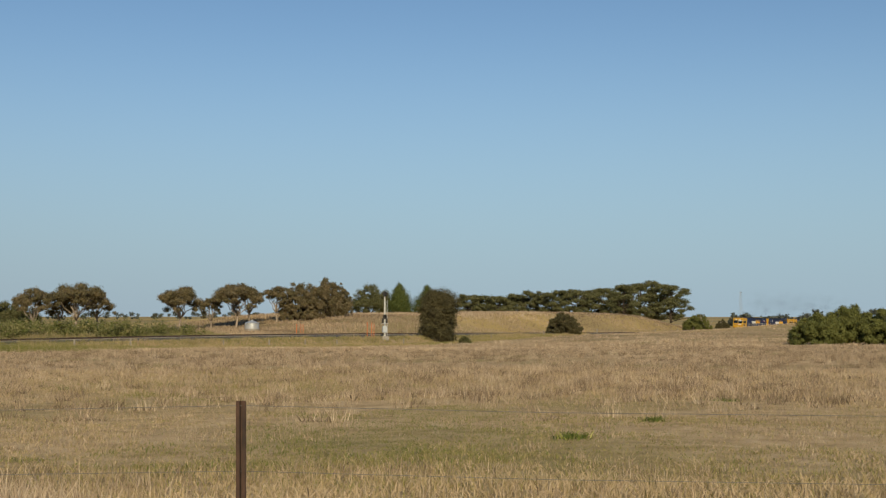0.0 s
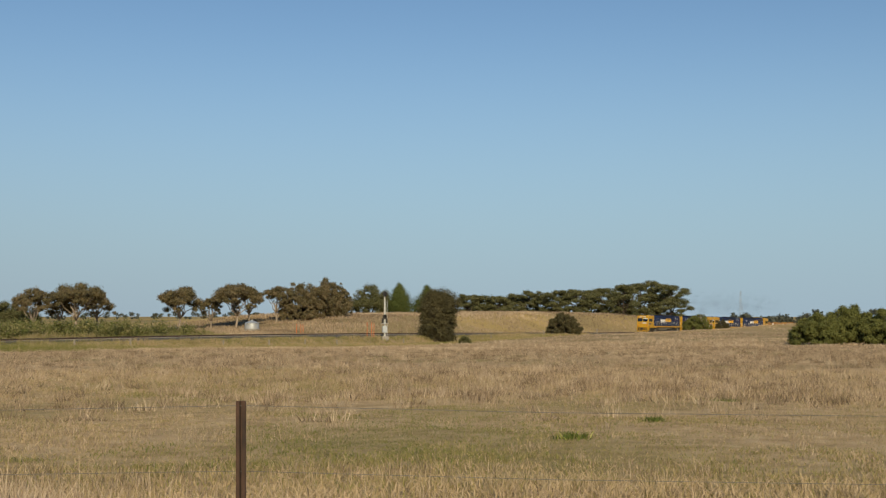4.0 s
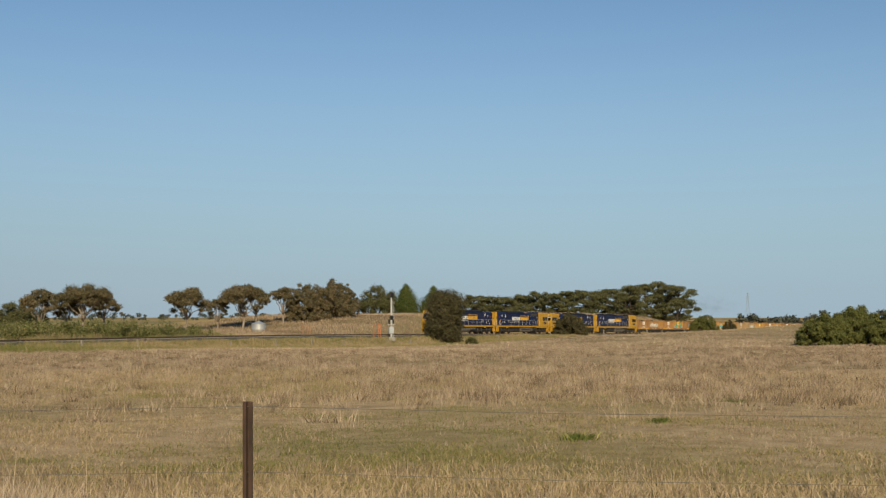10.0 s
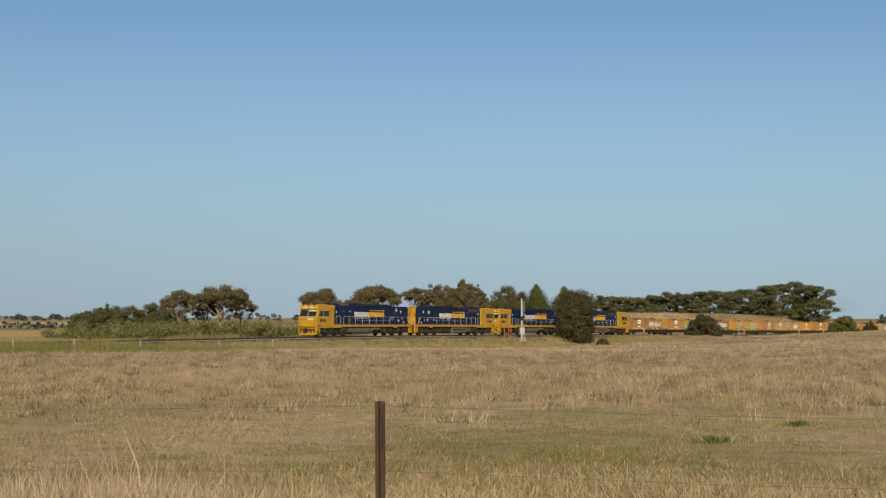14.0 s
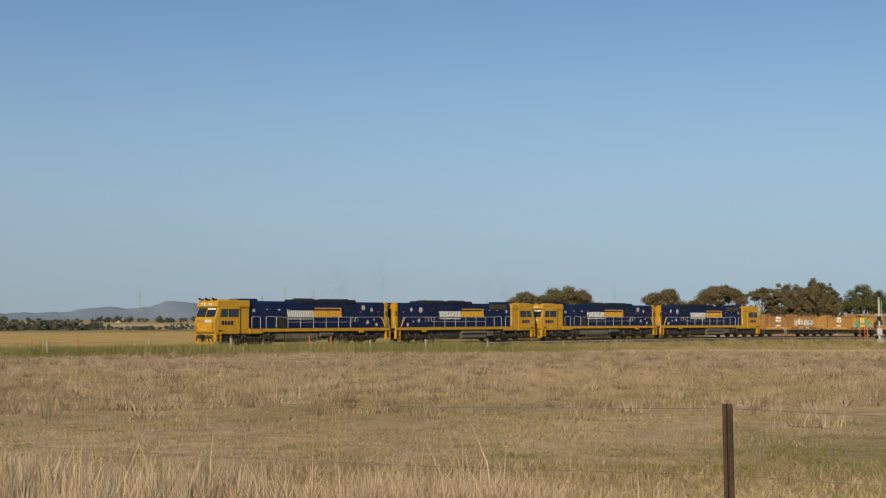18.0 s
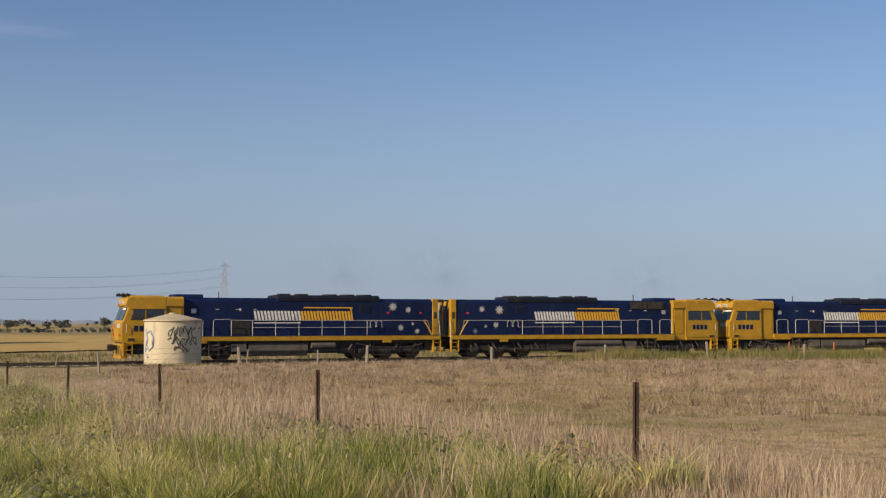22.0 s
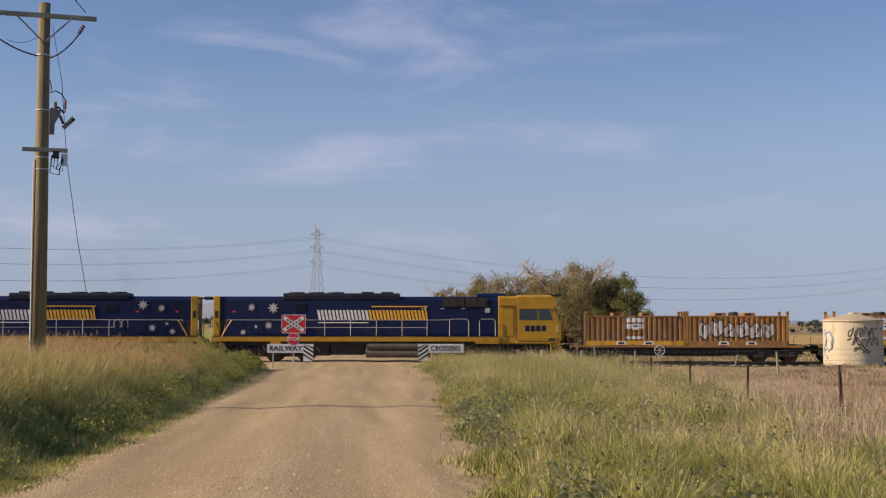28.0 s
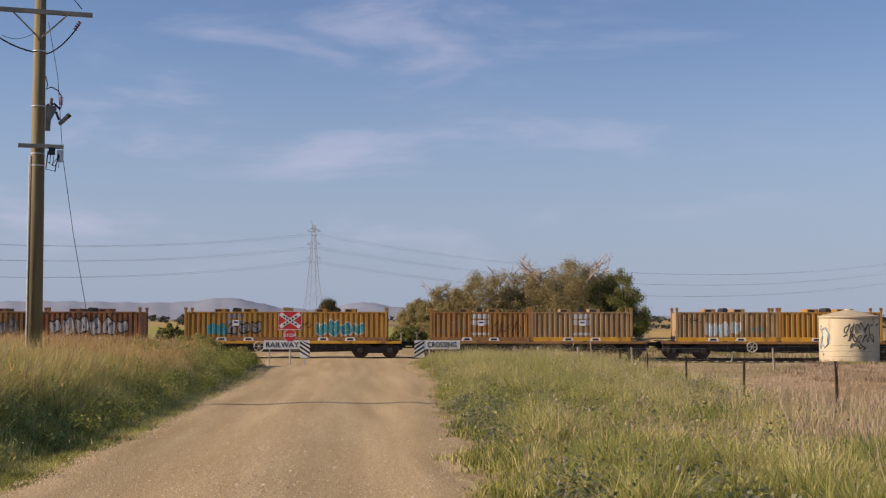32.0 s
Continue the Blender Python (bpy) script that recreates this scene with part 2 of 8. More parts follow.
M = {
    "blue": material("blue_enamel", (0.0042, 0.0105, 0.046), (0.0075, 0.018, 0.074), 0.7, 0.5, spec=0.22, bump=0.05, bump_scale=6, spots=(0.018, 0.022, 0.045), spot_amount=0.35, spot_scale=1.6, stretch=(1, 1, 0.5)),
    "yellow": material("yellow_enamel", (0.37, 0.205, 0.010), (0.49, 0.280, 0.016), 1.4, 0.45, spec=0.4, bump=0.04, bump_scale=8, spots=(0.28, 0.14, 0.03), spot_amount=0.3, spot_scale=3.0),
    "black": material("sooty_steel", (0.012, 0.011, 0.010), (0.035, 0.031, 0.027), 4, 0.75, bump=0.2, bump_scale=30),
    "grime": material("grimy_steel", (0.035, 0.030, 0.026), (0.09, 0.078, 0.066), 3, 0.8, bump=0.3, bump_scale=25, spots=(0.10, 0.06, 0.035), spot_amount=0.4),
    "tank_grey": material("road_dusty_grey_steel", (0.07, 0.062, 0.052), (0.12, 0.105, 0.088), 2.5, 0.7, bump=0.1),
    "glass": material("dark_tinted_glass", (0.008, 0.012, 0.016), (0.016, 0.022, 0.03), 1, 0.06, spec=0.8),
    "white": material("white_enamel", (0.62, 0.62, 0.60), (0.80, 0.80, 0.78), 5, 0.5, spots=(0.35, 0.32, 0.28), spot_amount=0.15),
    "rail_white": material("off_white_handrail_enamel", (0.38, 0.37, 0.35), (0.55, 0.54, 0.51), 5, 0.5),
    "gold": material("golden_yellow_vinyl", (0.70, 0.37, 0.02), (0.80, 0.44, 0.03), 3, 0.5),
    "switch_grey": material("weathered_grey_switchgear", (0.10, 0.105, 0.10), (0.20, 0.205, 0.20), 6, 0.6, 0.2),
    "soot_blue": material("sooty_blue_black_enamel", (0.006, 0.008, 0.016), (0.014, 0.018, 0.034), 1.2, 0.6, spec=0.25, spots=(0.03, 0.026, 0.022), spot_amount=0.3),
    "filter": material("dusty_filter_mesh", (0.020, 0.017, 0.011), (0.045, 0.038, 0.024), 3, 0.85, bump=0.5, bump_scale=60),
    "red": material("signal_red_enamel", (0.50, 0.02, 0.025), (0.62, 0.035, 0.04), 5, 0.5, spots=(0.35, 0.05, 0.05), spot_amount=0.15),
    "sign_black": material("black_lettering", (0.012, 0.012, 0.013), (0.02, 0.02, 0.02), 5, 0.6),
    "steel": material("rail_steel", (0.05, 0.032, 0.022), (0.10, 0.066, 0.046), 6, 0.6, 0.3),
    "bright_steel": material("polished_rail_head", (0.30, 0.29, 0.28), (0.42, 0.41, 0.40), 10, 0.3, 0.9),
    "galv": material("galvanised_steel", (0.42, 0.44, 0.45), (0.58, 0.60, 0.61), 9, 0.42, 0.55, bump=0.05),
    "ballast": material("dark_basalt_ballast", (0.030, 0.027, 0.024), (0.095, 0.085, 0.072), 22, 0.95, bump=1.0, bump_scale=45, spots=(0.17, 0.13, 0.09), spot_amount=0.35, spot_scale=0.6),
    "sleeper": material("weathered_concrete_sleeper", (0.20, 0.185, 0.165), (0.32, 0.30, 0.27), 7, 0.9, bump=0.4),
    "rust_post": material("rusted_brown_steel_post", (0.022, 0.013, 0.009), (0.065, 0.034, 0.021), 14, 0.9, bump=0.5, bump_scale=60, stretch=(1, 1, 0.5)),
    "grey_wood": material("weathered_grey_timber", (0.17, 0.148, 0.12), (0.34, 0.305, 0.255), 9, 0.9, bump=0.5, bump_scale=22, stretch=(1, 1, 0.15)),
    "pole_wood": material("green_treated_pole_timber", (0.11, 0.090, 0.046), (0.23, 0.195, 0.105), 6, 0.8, bump=0.5, bump_scale=18, stretch=(1, 1, 0.06), spots=(0.24, 0.19, 0.09), spot_amount=0.3, spot_scale=3),
    "cross_wood": material("grey_crossarm_timber", (0.19, 0.195, 0.165), (0.32, 0.325, 0.28), 8, 0.85, bump=0.3, stretch=(0.2, 0.2, 1)),
    "wire": material("dull_aluminium_wire", (0.13, 0.125, 0.12), (0.20, 0.195, 0.19), 3, 0.6, 0.4),
    "dark_wire": material("black_sheathed_cable", (0.012, 0.012, 0.014), (0.02, 0.02, 0.022), 3, 0.6),
    "porcelain": material("red_brown_polymer_insulator", (0.20, 0.02, 0.018), (0.30, 0.035, 0.03), 8, 0.3),
    "orange_post": material("orange_guide_post", (0.42, 0.11, 0.03), (0.56, 0.16, 0.045), 4, 0.7),
    "cream_tank": material("cream_fibreglass", (0.48, 0.42, 0.29), (0.57, 0.505, 0.36), 1.2, 0.65, bump=0.08, bump_scale=10, spots=(0.36, 0.27, 0.15), spot_amount=0.25, spot_scale=1.4, stretch=(1, 1, 0.4)),
    "tank_roof": material("faded_cream_tank_roof", (0.42, 0.35, 0.23), (0.52, 0.44, 0.30), 2, 0.7),
    "graffiti_black": material("black_spray_paint", (0.012, 0.012, 0.012), (0.03, 0.03, 0.03), 5, 0.6),
    "graffiti_white": material("white_spray_paint", (0.34, 0.31, 0.27), (0.62, 0.60, 0.58), 1.8, 0.65, spots=(0.24, 0.15, 0.08), spot_amount=0.35, spot_scale=2.5),
    "graffiti_teal": material("teal_spray_paint", (0.03, 0.22, 0.25), (0.06, 0.34, 0.38), 5, 0.6),
    "graffiti_blue": material("sky_blue_spray_paint", (0.10, 0.26, 0.45), (0.30, 0.50, 0.65), 3, 0.6),
    "graffiti_navy": material("navy_blue_print", (0.02, 0.05, 0.20), (0.04, 0.09, 0.30), 3, 0.6),
    "graffiti_pale": material("pale_blue_grey_spray_paint", (0.34, 0.42, 0.44), (0.52, 0.60, 0.62), 2, 0.65, spots=(0.30, 0.22, 0.13), spot_amount=0.4, spot_scale=2.2),
    "box_red": material("rust_red_container_steel", (0.217, 0.083, 0.031), (0.365, 0.165, 0.065), 1.1, 0.72, bump=0.15, spots=(0.11, 0.05, 0.03), spot_amount=0.5, spot_scale=1.2, stretch=(1, 1, 0.45)),
    "graffiti_green": material("green_spray_paint", (0.03, 0.26, 0.12), (0.08, 0.40, 0.20), 3, 0.6),
    "graffiti_yellow": material("yellow_spray_paint", (0.60, 0.42, 0.02), (0.75, 0.55, 0.05), 3, 0.6),
    "graffiti_silver": material("silver_grey_spray_paint", (0.17, 0.16, 0.15), (0.36, 0.35, 0.34), 2.0, 0.6, spots=(0.20, 0.11, 0.05), spot_amount=0.6, spot_scale=2.2),
    "box_brown": material("rust_brown_container_steel", (0.191, 0.094, 0.031), (0.348, 0.187, 0.059), 1.1, 0.7, bump=0.15, spots=(0.13, 0.06, 0.03), spot_amount=0.5, spot_scale=1.2, stretch=(1, 1, 0.45)),
    "box_orange": material("faded_orange_container_steel", (0.252, 0.126, 0.031), (0.374, 0.196, 0.052), 1.1, 0.65, bump=0.15, spots=(0.26, 0.11, 0.03), spot_amount=0.45, spot_scale=1.3, stretch=(1, 1, 0.4)),
    "box_tan": material("sun_bleached_tan_container_steel", (0.252, 0.165, 0.078), (0.365, 0.248, 0.126), 1.1, 0.75, bump=0.15, spots=(0.24, 0.13, 0.055), spot_amount=0.45, spot_scale=1.3, stretch=(1, 1, 0.4)),
    "box_yellow": material("golden_orange_container_steel", (0.322, 0.165, 0.026), (0.435, 0.239, 0.044), 1.1, 0.62, bump=0.12, spots=(0.34, 0.15, 0.03), spot_amount=0.35, spot_scale=1.3, stretch=(1, 1, 0.4)),
    "deck_yellow": material("weathered_yellow_wagon_enamel", (0.48, 0.25, 0.015), (0.64, 0.36, 0.03), 1.4, 0.65, spots=(0.20, 0.09, 0.03), spot_amount=0.55, spot_scale=1.8, stretch=(1, 1, 0.6)),
    "bark": material("pale_gum_bark", (0.14, 0.105, 0.075), (0.36, 0.30, 0.235), 2.5, 0.9, bump=0.4, stretch=(1, 1, 0.3)),
    "dark_bark": material("dark_furrowed_bark", (0.035, 0.026, 0.018), (0.09, 0.068, 0.048), 5, 0.95, bump=0.6, stretch=(1, 1, 0.3)),
    "dead_wood": material("bleached_dead_wood", (0.26, 0.21, 0.16), (0.44, 0.38, 0.31), 3, 0.9, bump=0.3),
    "pylon": material("weathered_galvanised_lattice", (0.26, 0.27, 0.28), (0.38, 0.39, 0.40), 3, 0.6, 0.3),
    "road": None,
}
LEAF = {
    "gum": blade_material("gum_leaves", [(0.145, 0.135, 0.066), (0.205, 0.178, 0.095), (0.27, 0.215, 0.122), (0.34, 0.26, 0.158)], 0.55),
    "copse": blade_material("olive_gum_leaves", [(0.25, 0.23, 0.105), (0.33, 0.29, 0.14), (0.40, 0.34, 0.175), (0.48, 0.39, 0.22)], 0.6),
    "copse_green": blade_material("olive_green_leaves", [(0.17, 0.185, 0.06), (0.24, 0.25, 0.085), (0.31, 0.30, 0.12)], 0.58),
    "pine": blade_material("dark_pine_needles", [(0.10, 0.105, 0.045), (0.15, 0.150, 0.066), (0.21, 0.20, 0.095)], 0.45),
    "oak": blade_material("sheoak_needles", [(0.085, 0.080, 0.038), (0.125, 0.110, 0.054), (0.175, 0.148, 0.076)], 0.5),
    "bush": blade_material("boxthorn_leaves", [(0.13, 0.145, 0.042), (0.18, 0.19, 0.058), (0.245, 0.25, 0.085)], 0.5),
    "bright": blade_material("bright_poplar_leaves", [(0.070, 0.090, 0.022), (0.105, 0.130, 0.034), (0.15, 0.17, 0.055)], 0.3),
    "far": blade_material("distant_woodland", [(0.065, 0.075, 0.062), (0.09, 0.10, 0.080), (0.125, 0.13, 0.10)], 0.3),
    "fennel": blade_material("feathery_fennel_leaves", [(0.20, 0.21, 0.055), (0.30, 0.29, 0.085), (0.42, 0.38, 0.14)], 0.5),
    "scrub": blade_material("weedy_scrub", [(0.11, 0.135, 0.038), (0.18, 0.195, 0.065), (0.29, 0.265, 0.11), (0.40, 0.33, 0.18)], 0.45),
}


# the haze of distance is put straight into the far hills' base colour
def hazed_hill_material(name, colour):
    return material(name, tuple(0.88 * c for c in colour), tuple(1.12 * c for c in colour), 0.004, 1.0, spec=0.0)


M["hill_blue"] = hazed_hill_material("haze_tinted_blue_range", (0.195, 0.245, 0.32))
M["hill_near"] = hazed_hill_material("haze_tinted_grey_plateau", (0.275, 0.310, 0.378))

# ---- shapes ----


class Geo:
    """Vertices and faces of one mesh."""

    def __init__(self):
        self.v, self.f = [], []

    def add(self, v, f):
        o = len(self.v)
        self.v += [tuple(p) for p in v]
        self.f += [tuple(i + o for i in q) for q in f]
        return self

    def box(self, x0, x1, y0, y1, z0, z1, c=0.0):
        """A box; with c its four long edges along x are cut back by c."""
        if c <= 0:
            v = [(x, y, z) for x in (x0, x1) for y in (y0, y1) for z in (z0, z1)]
            return self.add(v, [(0, 1, 3, 2), (4, 6, 7, 5), (0, 4, 5, 1), (2, 3, 7, 6), (0, 2, 6, 4), (1, 5, 7, 3)])
        ring = [(y0 + c, z0), (y1 - c, z0), (y1, z0 + c), (y1, z1 - c), (y1 - c, z1), (y0 + c, z1), (y0, z1 - c), (y0, z0 + c)]
        return self.prism_x(ring, x0, x1)

    def prism_x(self, ring, x0, x1):
        n = len(ring)
        v = [(x, y, z) for x in (x0, x1) for y, z in ring]
        return self.add(v, [tuple(range(n))[::-1], tuple(range(n, 2 * n))] + [(i, (i + 1) % n, n + (i + 1) % n, n + i) for i in range(n)])

    def prism_y(self, ring, y0, y1):
        """ring of (x, z)"""
        n = len(ring)
        v = [(x, y, z) for y in (y0, y1) for x, z in ring]
        return self.add(v, [tuple(range(n)), tuple(range(n, 2 * n))[::-1]] + [(i, n + i, n + (i + 1) % n, (i + 1) % n) for i in range(n)])

    def tube(self, points, radii, n=6, close=True):
        """A round bar through points; radii: one number or one for each point."""
        pts = [Vector(p) for p in points]
        if not isinstance(radii, (list, tuple)):
            radii = [radii] * len(pts)
        v, f = [], []
        for i, p in enumerate(pts):
            way = (pts[min(i + 1, len(pts) - 1)] - pts[max(i - 1, 0)]).normalized()
            side = way.cross(Vector((0, 0, 1)) if abs(way.z) < 0.95 else Vector((1, 0, 0))).normalized()
            up = side.cross(way)
            for k in range(n):
                a = 2 * math.pi * k / n
                v.append(p + radii[i] * (math.cos(a) * side + math.sin(a) * up))
        for i in range(len(pts) - 1):
            for k in range(n):
                f.append((i * n + k, i * n + (k + 1) % n, (i + 1) * n + (k + 1) % n, (i + 1) * n + k))
        if close:
            f += [tuple(range(n))[::-1], tuple(range((len(pts) - 1) * n, len(pts) * n))]
        return self.add(v, f)

    def mesh(self, name, smooth=False):
        me = bpy.data.meshes.new(name)
        me.from_pydata(self.v, [], self.f)
        me.update()
        if smooth:
            me.shade_smooth()
        return me


def part(name, geo, mat, parent=None, label="", smooth=False, bevel=0.0):
    """Link a Geo (or a mesh) as one mesh object, under a thing or under a part."""
    me = geo.mesh(name, smooth) if isinstance(geo, Geo) else geo
    if mat is not None and not me.materials:
        me.materials.append(mat)
    ob = new(name, me)
    if parent is not None:
        ob.parent = parent
    if label:
        ob["label"] = label
    if bevel:
        b = ob.modifiers.new("bevel", "BEVEL")
        b.width, b.segments, b.limit_method = bevel, 2, "ANGLE"
    return ob


def thing(name, label, category, group="", kind="", at=None):
    ob = new(name)
    ob.empty_display_size = 0.3
    if at is not None:
        ob.matrix_basis = at
    return tagged(ob, label, category, group, kind)


def arrays_mesh(name, verts, faces, tone=None, per_face=3, smooth=False):
    """A mesh straight from arrays: verts (n, 3), faces (m, per_face); tone: one number a vertex."""
    me = bpy.data.meshes.new(name)
    me.vertices.add(len(verts))
    me.vertices.foreach_set("co", np.ascontiguousarray(verts, dtype=np.float32).ravel())
    me.loops.add(faces.size)
    me.loops.foreach_set("vertex_index", np.ascontiguousarray(faces, dtype=np.int32).ravel())
    me.polygons.add(len(faces))
    me.polygons.foreach_set("loop_start", np.arange(0, faces.size, per_face, dtype=np.int32))
    if smooth:
        me.polygons.foreach_set("use_smooth", np.ones(len(faces), dtype=bool))
    me.update(calc_edges=True)
    if tone is not None:
        at = me.attributes.new("tone", "FLOAT", "POINT")
        at.data.foreach_set("value", np.ascontiguousarray(tone, dtype=np.float32))
    return me


# ---- the line of the railway ----
# u: metres along the track, growing against the train's way; headings in degrees, clockwise from +y
HEADING_U = [-140, -64, 12, 88, 164, 240, 316, 392, 468, 544, 620, 1000]
HEADING = [-17.2, -4.7, 7.9, 20.1, 26.8, 30.7, 32.1, 33.5, 34.7, 36.0, 37.3, 40.0]
_u = np.arange(-400.0, 1000.5, 2.0)
_h = np.radians(np.interp(_u, HEADING_U, HEADING))
_x = np.concatenate([[0], np.cumsum(0.5 * (np.sin(_h[1:]) + np.sin(_h[:-1])) * 2.0)])
_y = np.concatenate([[0], np.cumsum(0.5 * (np.cos(_h[1:]) + np.cos(_h[:-1])) * 2.0)])
_x += 77.10 * math.sin(radians(-80.507)) - np.interp(0, _u, _x)
_y += 77.10 * math.cos(radians(-80.507)) - np.interp(0, _u, _y)
_z = -0.0052 * (np.sqrt((_u - 165) ** 2 + 900) + (_u - 165))


def track(u, side=0.0, up=0.0):
    """A point over the track; side: metres to the train's left, towards the road's end where the eye stands."""
    h = np.interp(u, _u, _h)
    x, y, z = np.interp(u, _u, _x), np.interp(u, _u, _y), np.interp(u, _u, _z)
    # ahead is (-sin h, -cos h); its left is (cos h, -sin h)
    return np.array((x + side * np.cos(h), y - side * np.sin(h), z + up))


def on_track(u, turned=False):
    """The pose of a vehicle over u, its x axis along the way ahead (or back, if turned)."""
    x, y, z = track(u)
    h = float(np.interp(u, _u, _h))
    slope = float(np.interp(u + 5, _u, _z) - np.interp(u - 5, _u, _z)) / 10
    a = math.degrees(math.atan2(-math.cos(h), -math.sin(h)))
    tip = math.degrees(slope)
    if turned:
        return pose(x, y, z, 0, 0, a) @ pose(0, 0, 0, 0, tip, 0) @ pose(0, 0, 0, 0, 0, 180)
    return pose(x, y, z, 0, 0, a) @ pose(0, 0, 0, 0, tip, 0)


def polar(az, d):
    return d * math.sin(radians(az)), d * math.cos(radians(az))


def sm(a, b, x):
    t = np.clip((np.asarray(x, float) - a) / (b - a), 0, 1)
    return t * t * (3 - 2 * t)


def lateral(x, y):
    """For places: u of the nearest point of the track, and how far they lie beyond it as seen from the eye."""
    x, y = np.atleast_1d(np.asarray(x, float)), np.atleast_1d(np.asarray(y, float))
    uu, ll = np.zeros(x.shape), np.zeros(x.shape)
    px, py, ph = _x[::3], _y[::3], _h[::3]
    flat_x, flat_y = x.ravel(), y.ravel()
    for i in range(0, len(flat_x), 20000):
        d2 = (flat_x[i:i + 20000, None] - px) ** 2 + (flat_y[i:i + 20000, None] - py) ** 2
        k = d2.argmin(1)
        dx, dy = flat_x[i:i + 20000] - px[k], flat_y[i:i + 20000] - py[k]
        uu.ravel()[i:i + 20000] = _u[::3][k] + dx * np.sin(ph[k]) + dy * np.cos(ph[k])
        ll.ravel()[i:i + 20000] = -(dx * np.cos(ph[k]) - dy * np.sin(ph[k]))
    return uu, ll


def land(x, y, rough=True):
    x, y = np.asarray(x, float), np.asarray(y, float)
    shape = np.broadcast(x, y).shape
    x, y = np.broadcast_to(x, shape).astype(float), np.broadcast_to(y, shape).astype(float)
    d = np.hypot(x, y)
    u, lat = lateral(x, y)
    u, lat = u.reshape(shape), lat.reshape(shape)
    z = 0.62 - 0.60 * sm(4, 44, d) - 1.2 * np.maximum(sm(30, 190, y), sm(100, 400, d))
    z = z - 1.8 * sm(225, 430, y) * (1 - sm(25, 120, lat) * 0.6)
    # the paddock keeps falling towards the embankment in the north-west
    fall = np.clip(0.0178 * (y - 62), 0, 2.25) - 1.2 * sm(30, 190, y)
    z = z - np.maximum(fall, 0) * (1 - sm(-12, 38, x)) * (1 - sm(-2, 8, lat)) * sm(60, 80, y)
    z = z + 2.3 * np.exp(-((x - 85) / 26) ** 2 - ((y - 265) / 34) ** 2) + 1.35 * np.exp(-((x - 116) / 34) ** 2 - ((y - 318) / 44) ** 2)
    # formation of the railway: lowered to just under the ballast
    near = 1 - sm(3.8, 11.0 - 4.5 * sm(95, 135, y) * (1 - sm(0, 40, x)) * (lat < 0), np.abs(lat))
    z = z * (1 - near) + near * (np.interp(u, _u, _z) - 0.42)
    # grassy mound behind the track
    top = 2.55 * sm(186, 246, u) * (1 - sm(345, 420, u)) + 0.35 * np.sin(u * 0.045) * sm(200, 240, u) * (1 - sm(300, 340, u))
    rise = sm(9, 24, lat) * (1 - sm(60, 110, lat))
    z = np.where(top > 0.01, z + rise * np.maximum(top + 0.2 - z, 0) * sm(186, 246, u) * (1 - sm(345, 420, u)), z)
    # verge bank beside the road
    z = z + (0.72 + 0.16 * sm(-32, -50, x)) * sm(-3.9, -6.8, y) * (1 - sm(-14, -24, y)) * sm(-12, -18, x) * (1 - sm(-56, -69, x))
    # earth pad under the water tank
    z = z + 0.24 * np.exp(-((x + 68.5) ** 2 + (y - 28.45) ** 2) / 9)
    # rise under the small tank among the gums
    z = z + 0.85 * np.exp(-((x + 32.2) ** 2 + (y - 211.6) ** 2) / 60)
    if rough:
        z = z + 0.05 * np.sin(x * 0.83 + 1.3 * np.sin(y * 0.31)) * np.sin(y * 0.71 + 0.9 * np.sin(x * 0.27)) * sm(9, 20, np.abs(y)) * (1 - near)
    return z


def ground(x, y):
    """The sheet of ground: the land, cut a little lower under the road."""
    x, y = np.asarray(x, float), np.asarray(y, float)
    z = land(x, y)
    south, north = road_edges(x)
    inside = sm(0.15, 0.9, y - south) * sm(0.15, 0.9, north - y) * sm(-150, -140, x) * (1 - sm(20, 28, x))
    return z - 0.28 * inside


def road_edges(x):
    """The two edges of the gravel road at x, south and north."""
    x = np.asarray(x, float)
    south = -3.6 + 0.12 * np.sin(x * 0.21) + 0.05 * np.sin(x * 0.83 + 1) - 0.9 * sm(-58, -74, x)
    north = 1.55 + 2.0 * sm(-12, -60, x) + 0.12 * np.sin(x * 0.27 + 2) + 0.05 * np.sin(x * 0.9) + 0.8 * sm(-60, -74, x)
    return south, north


def ground_at(x, y):
    return float(ground(np.array([x]), np.array([y]))[0])


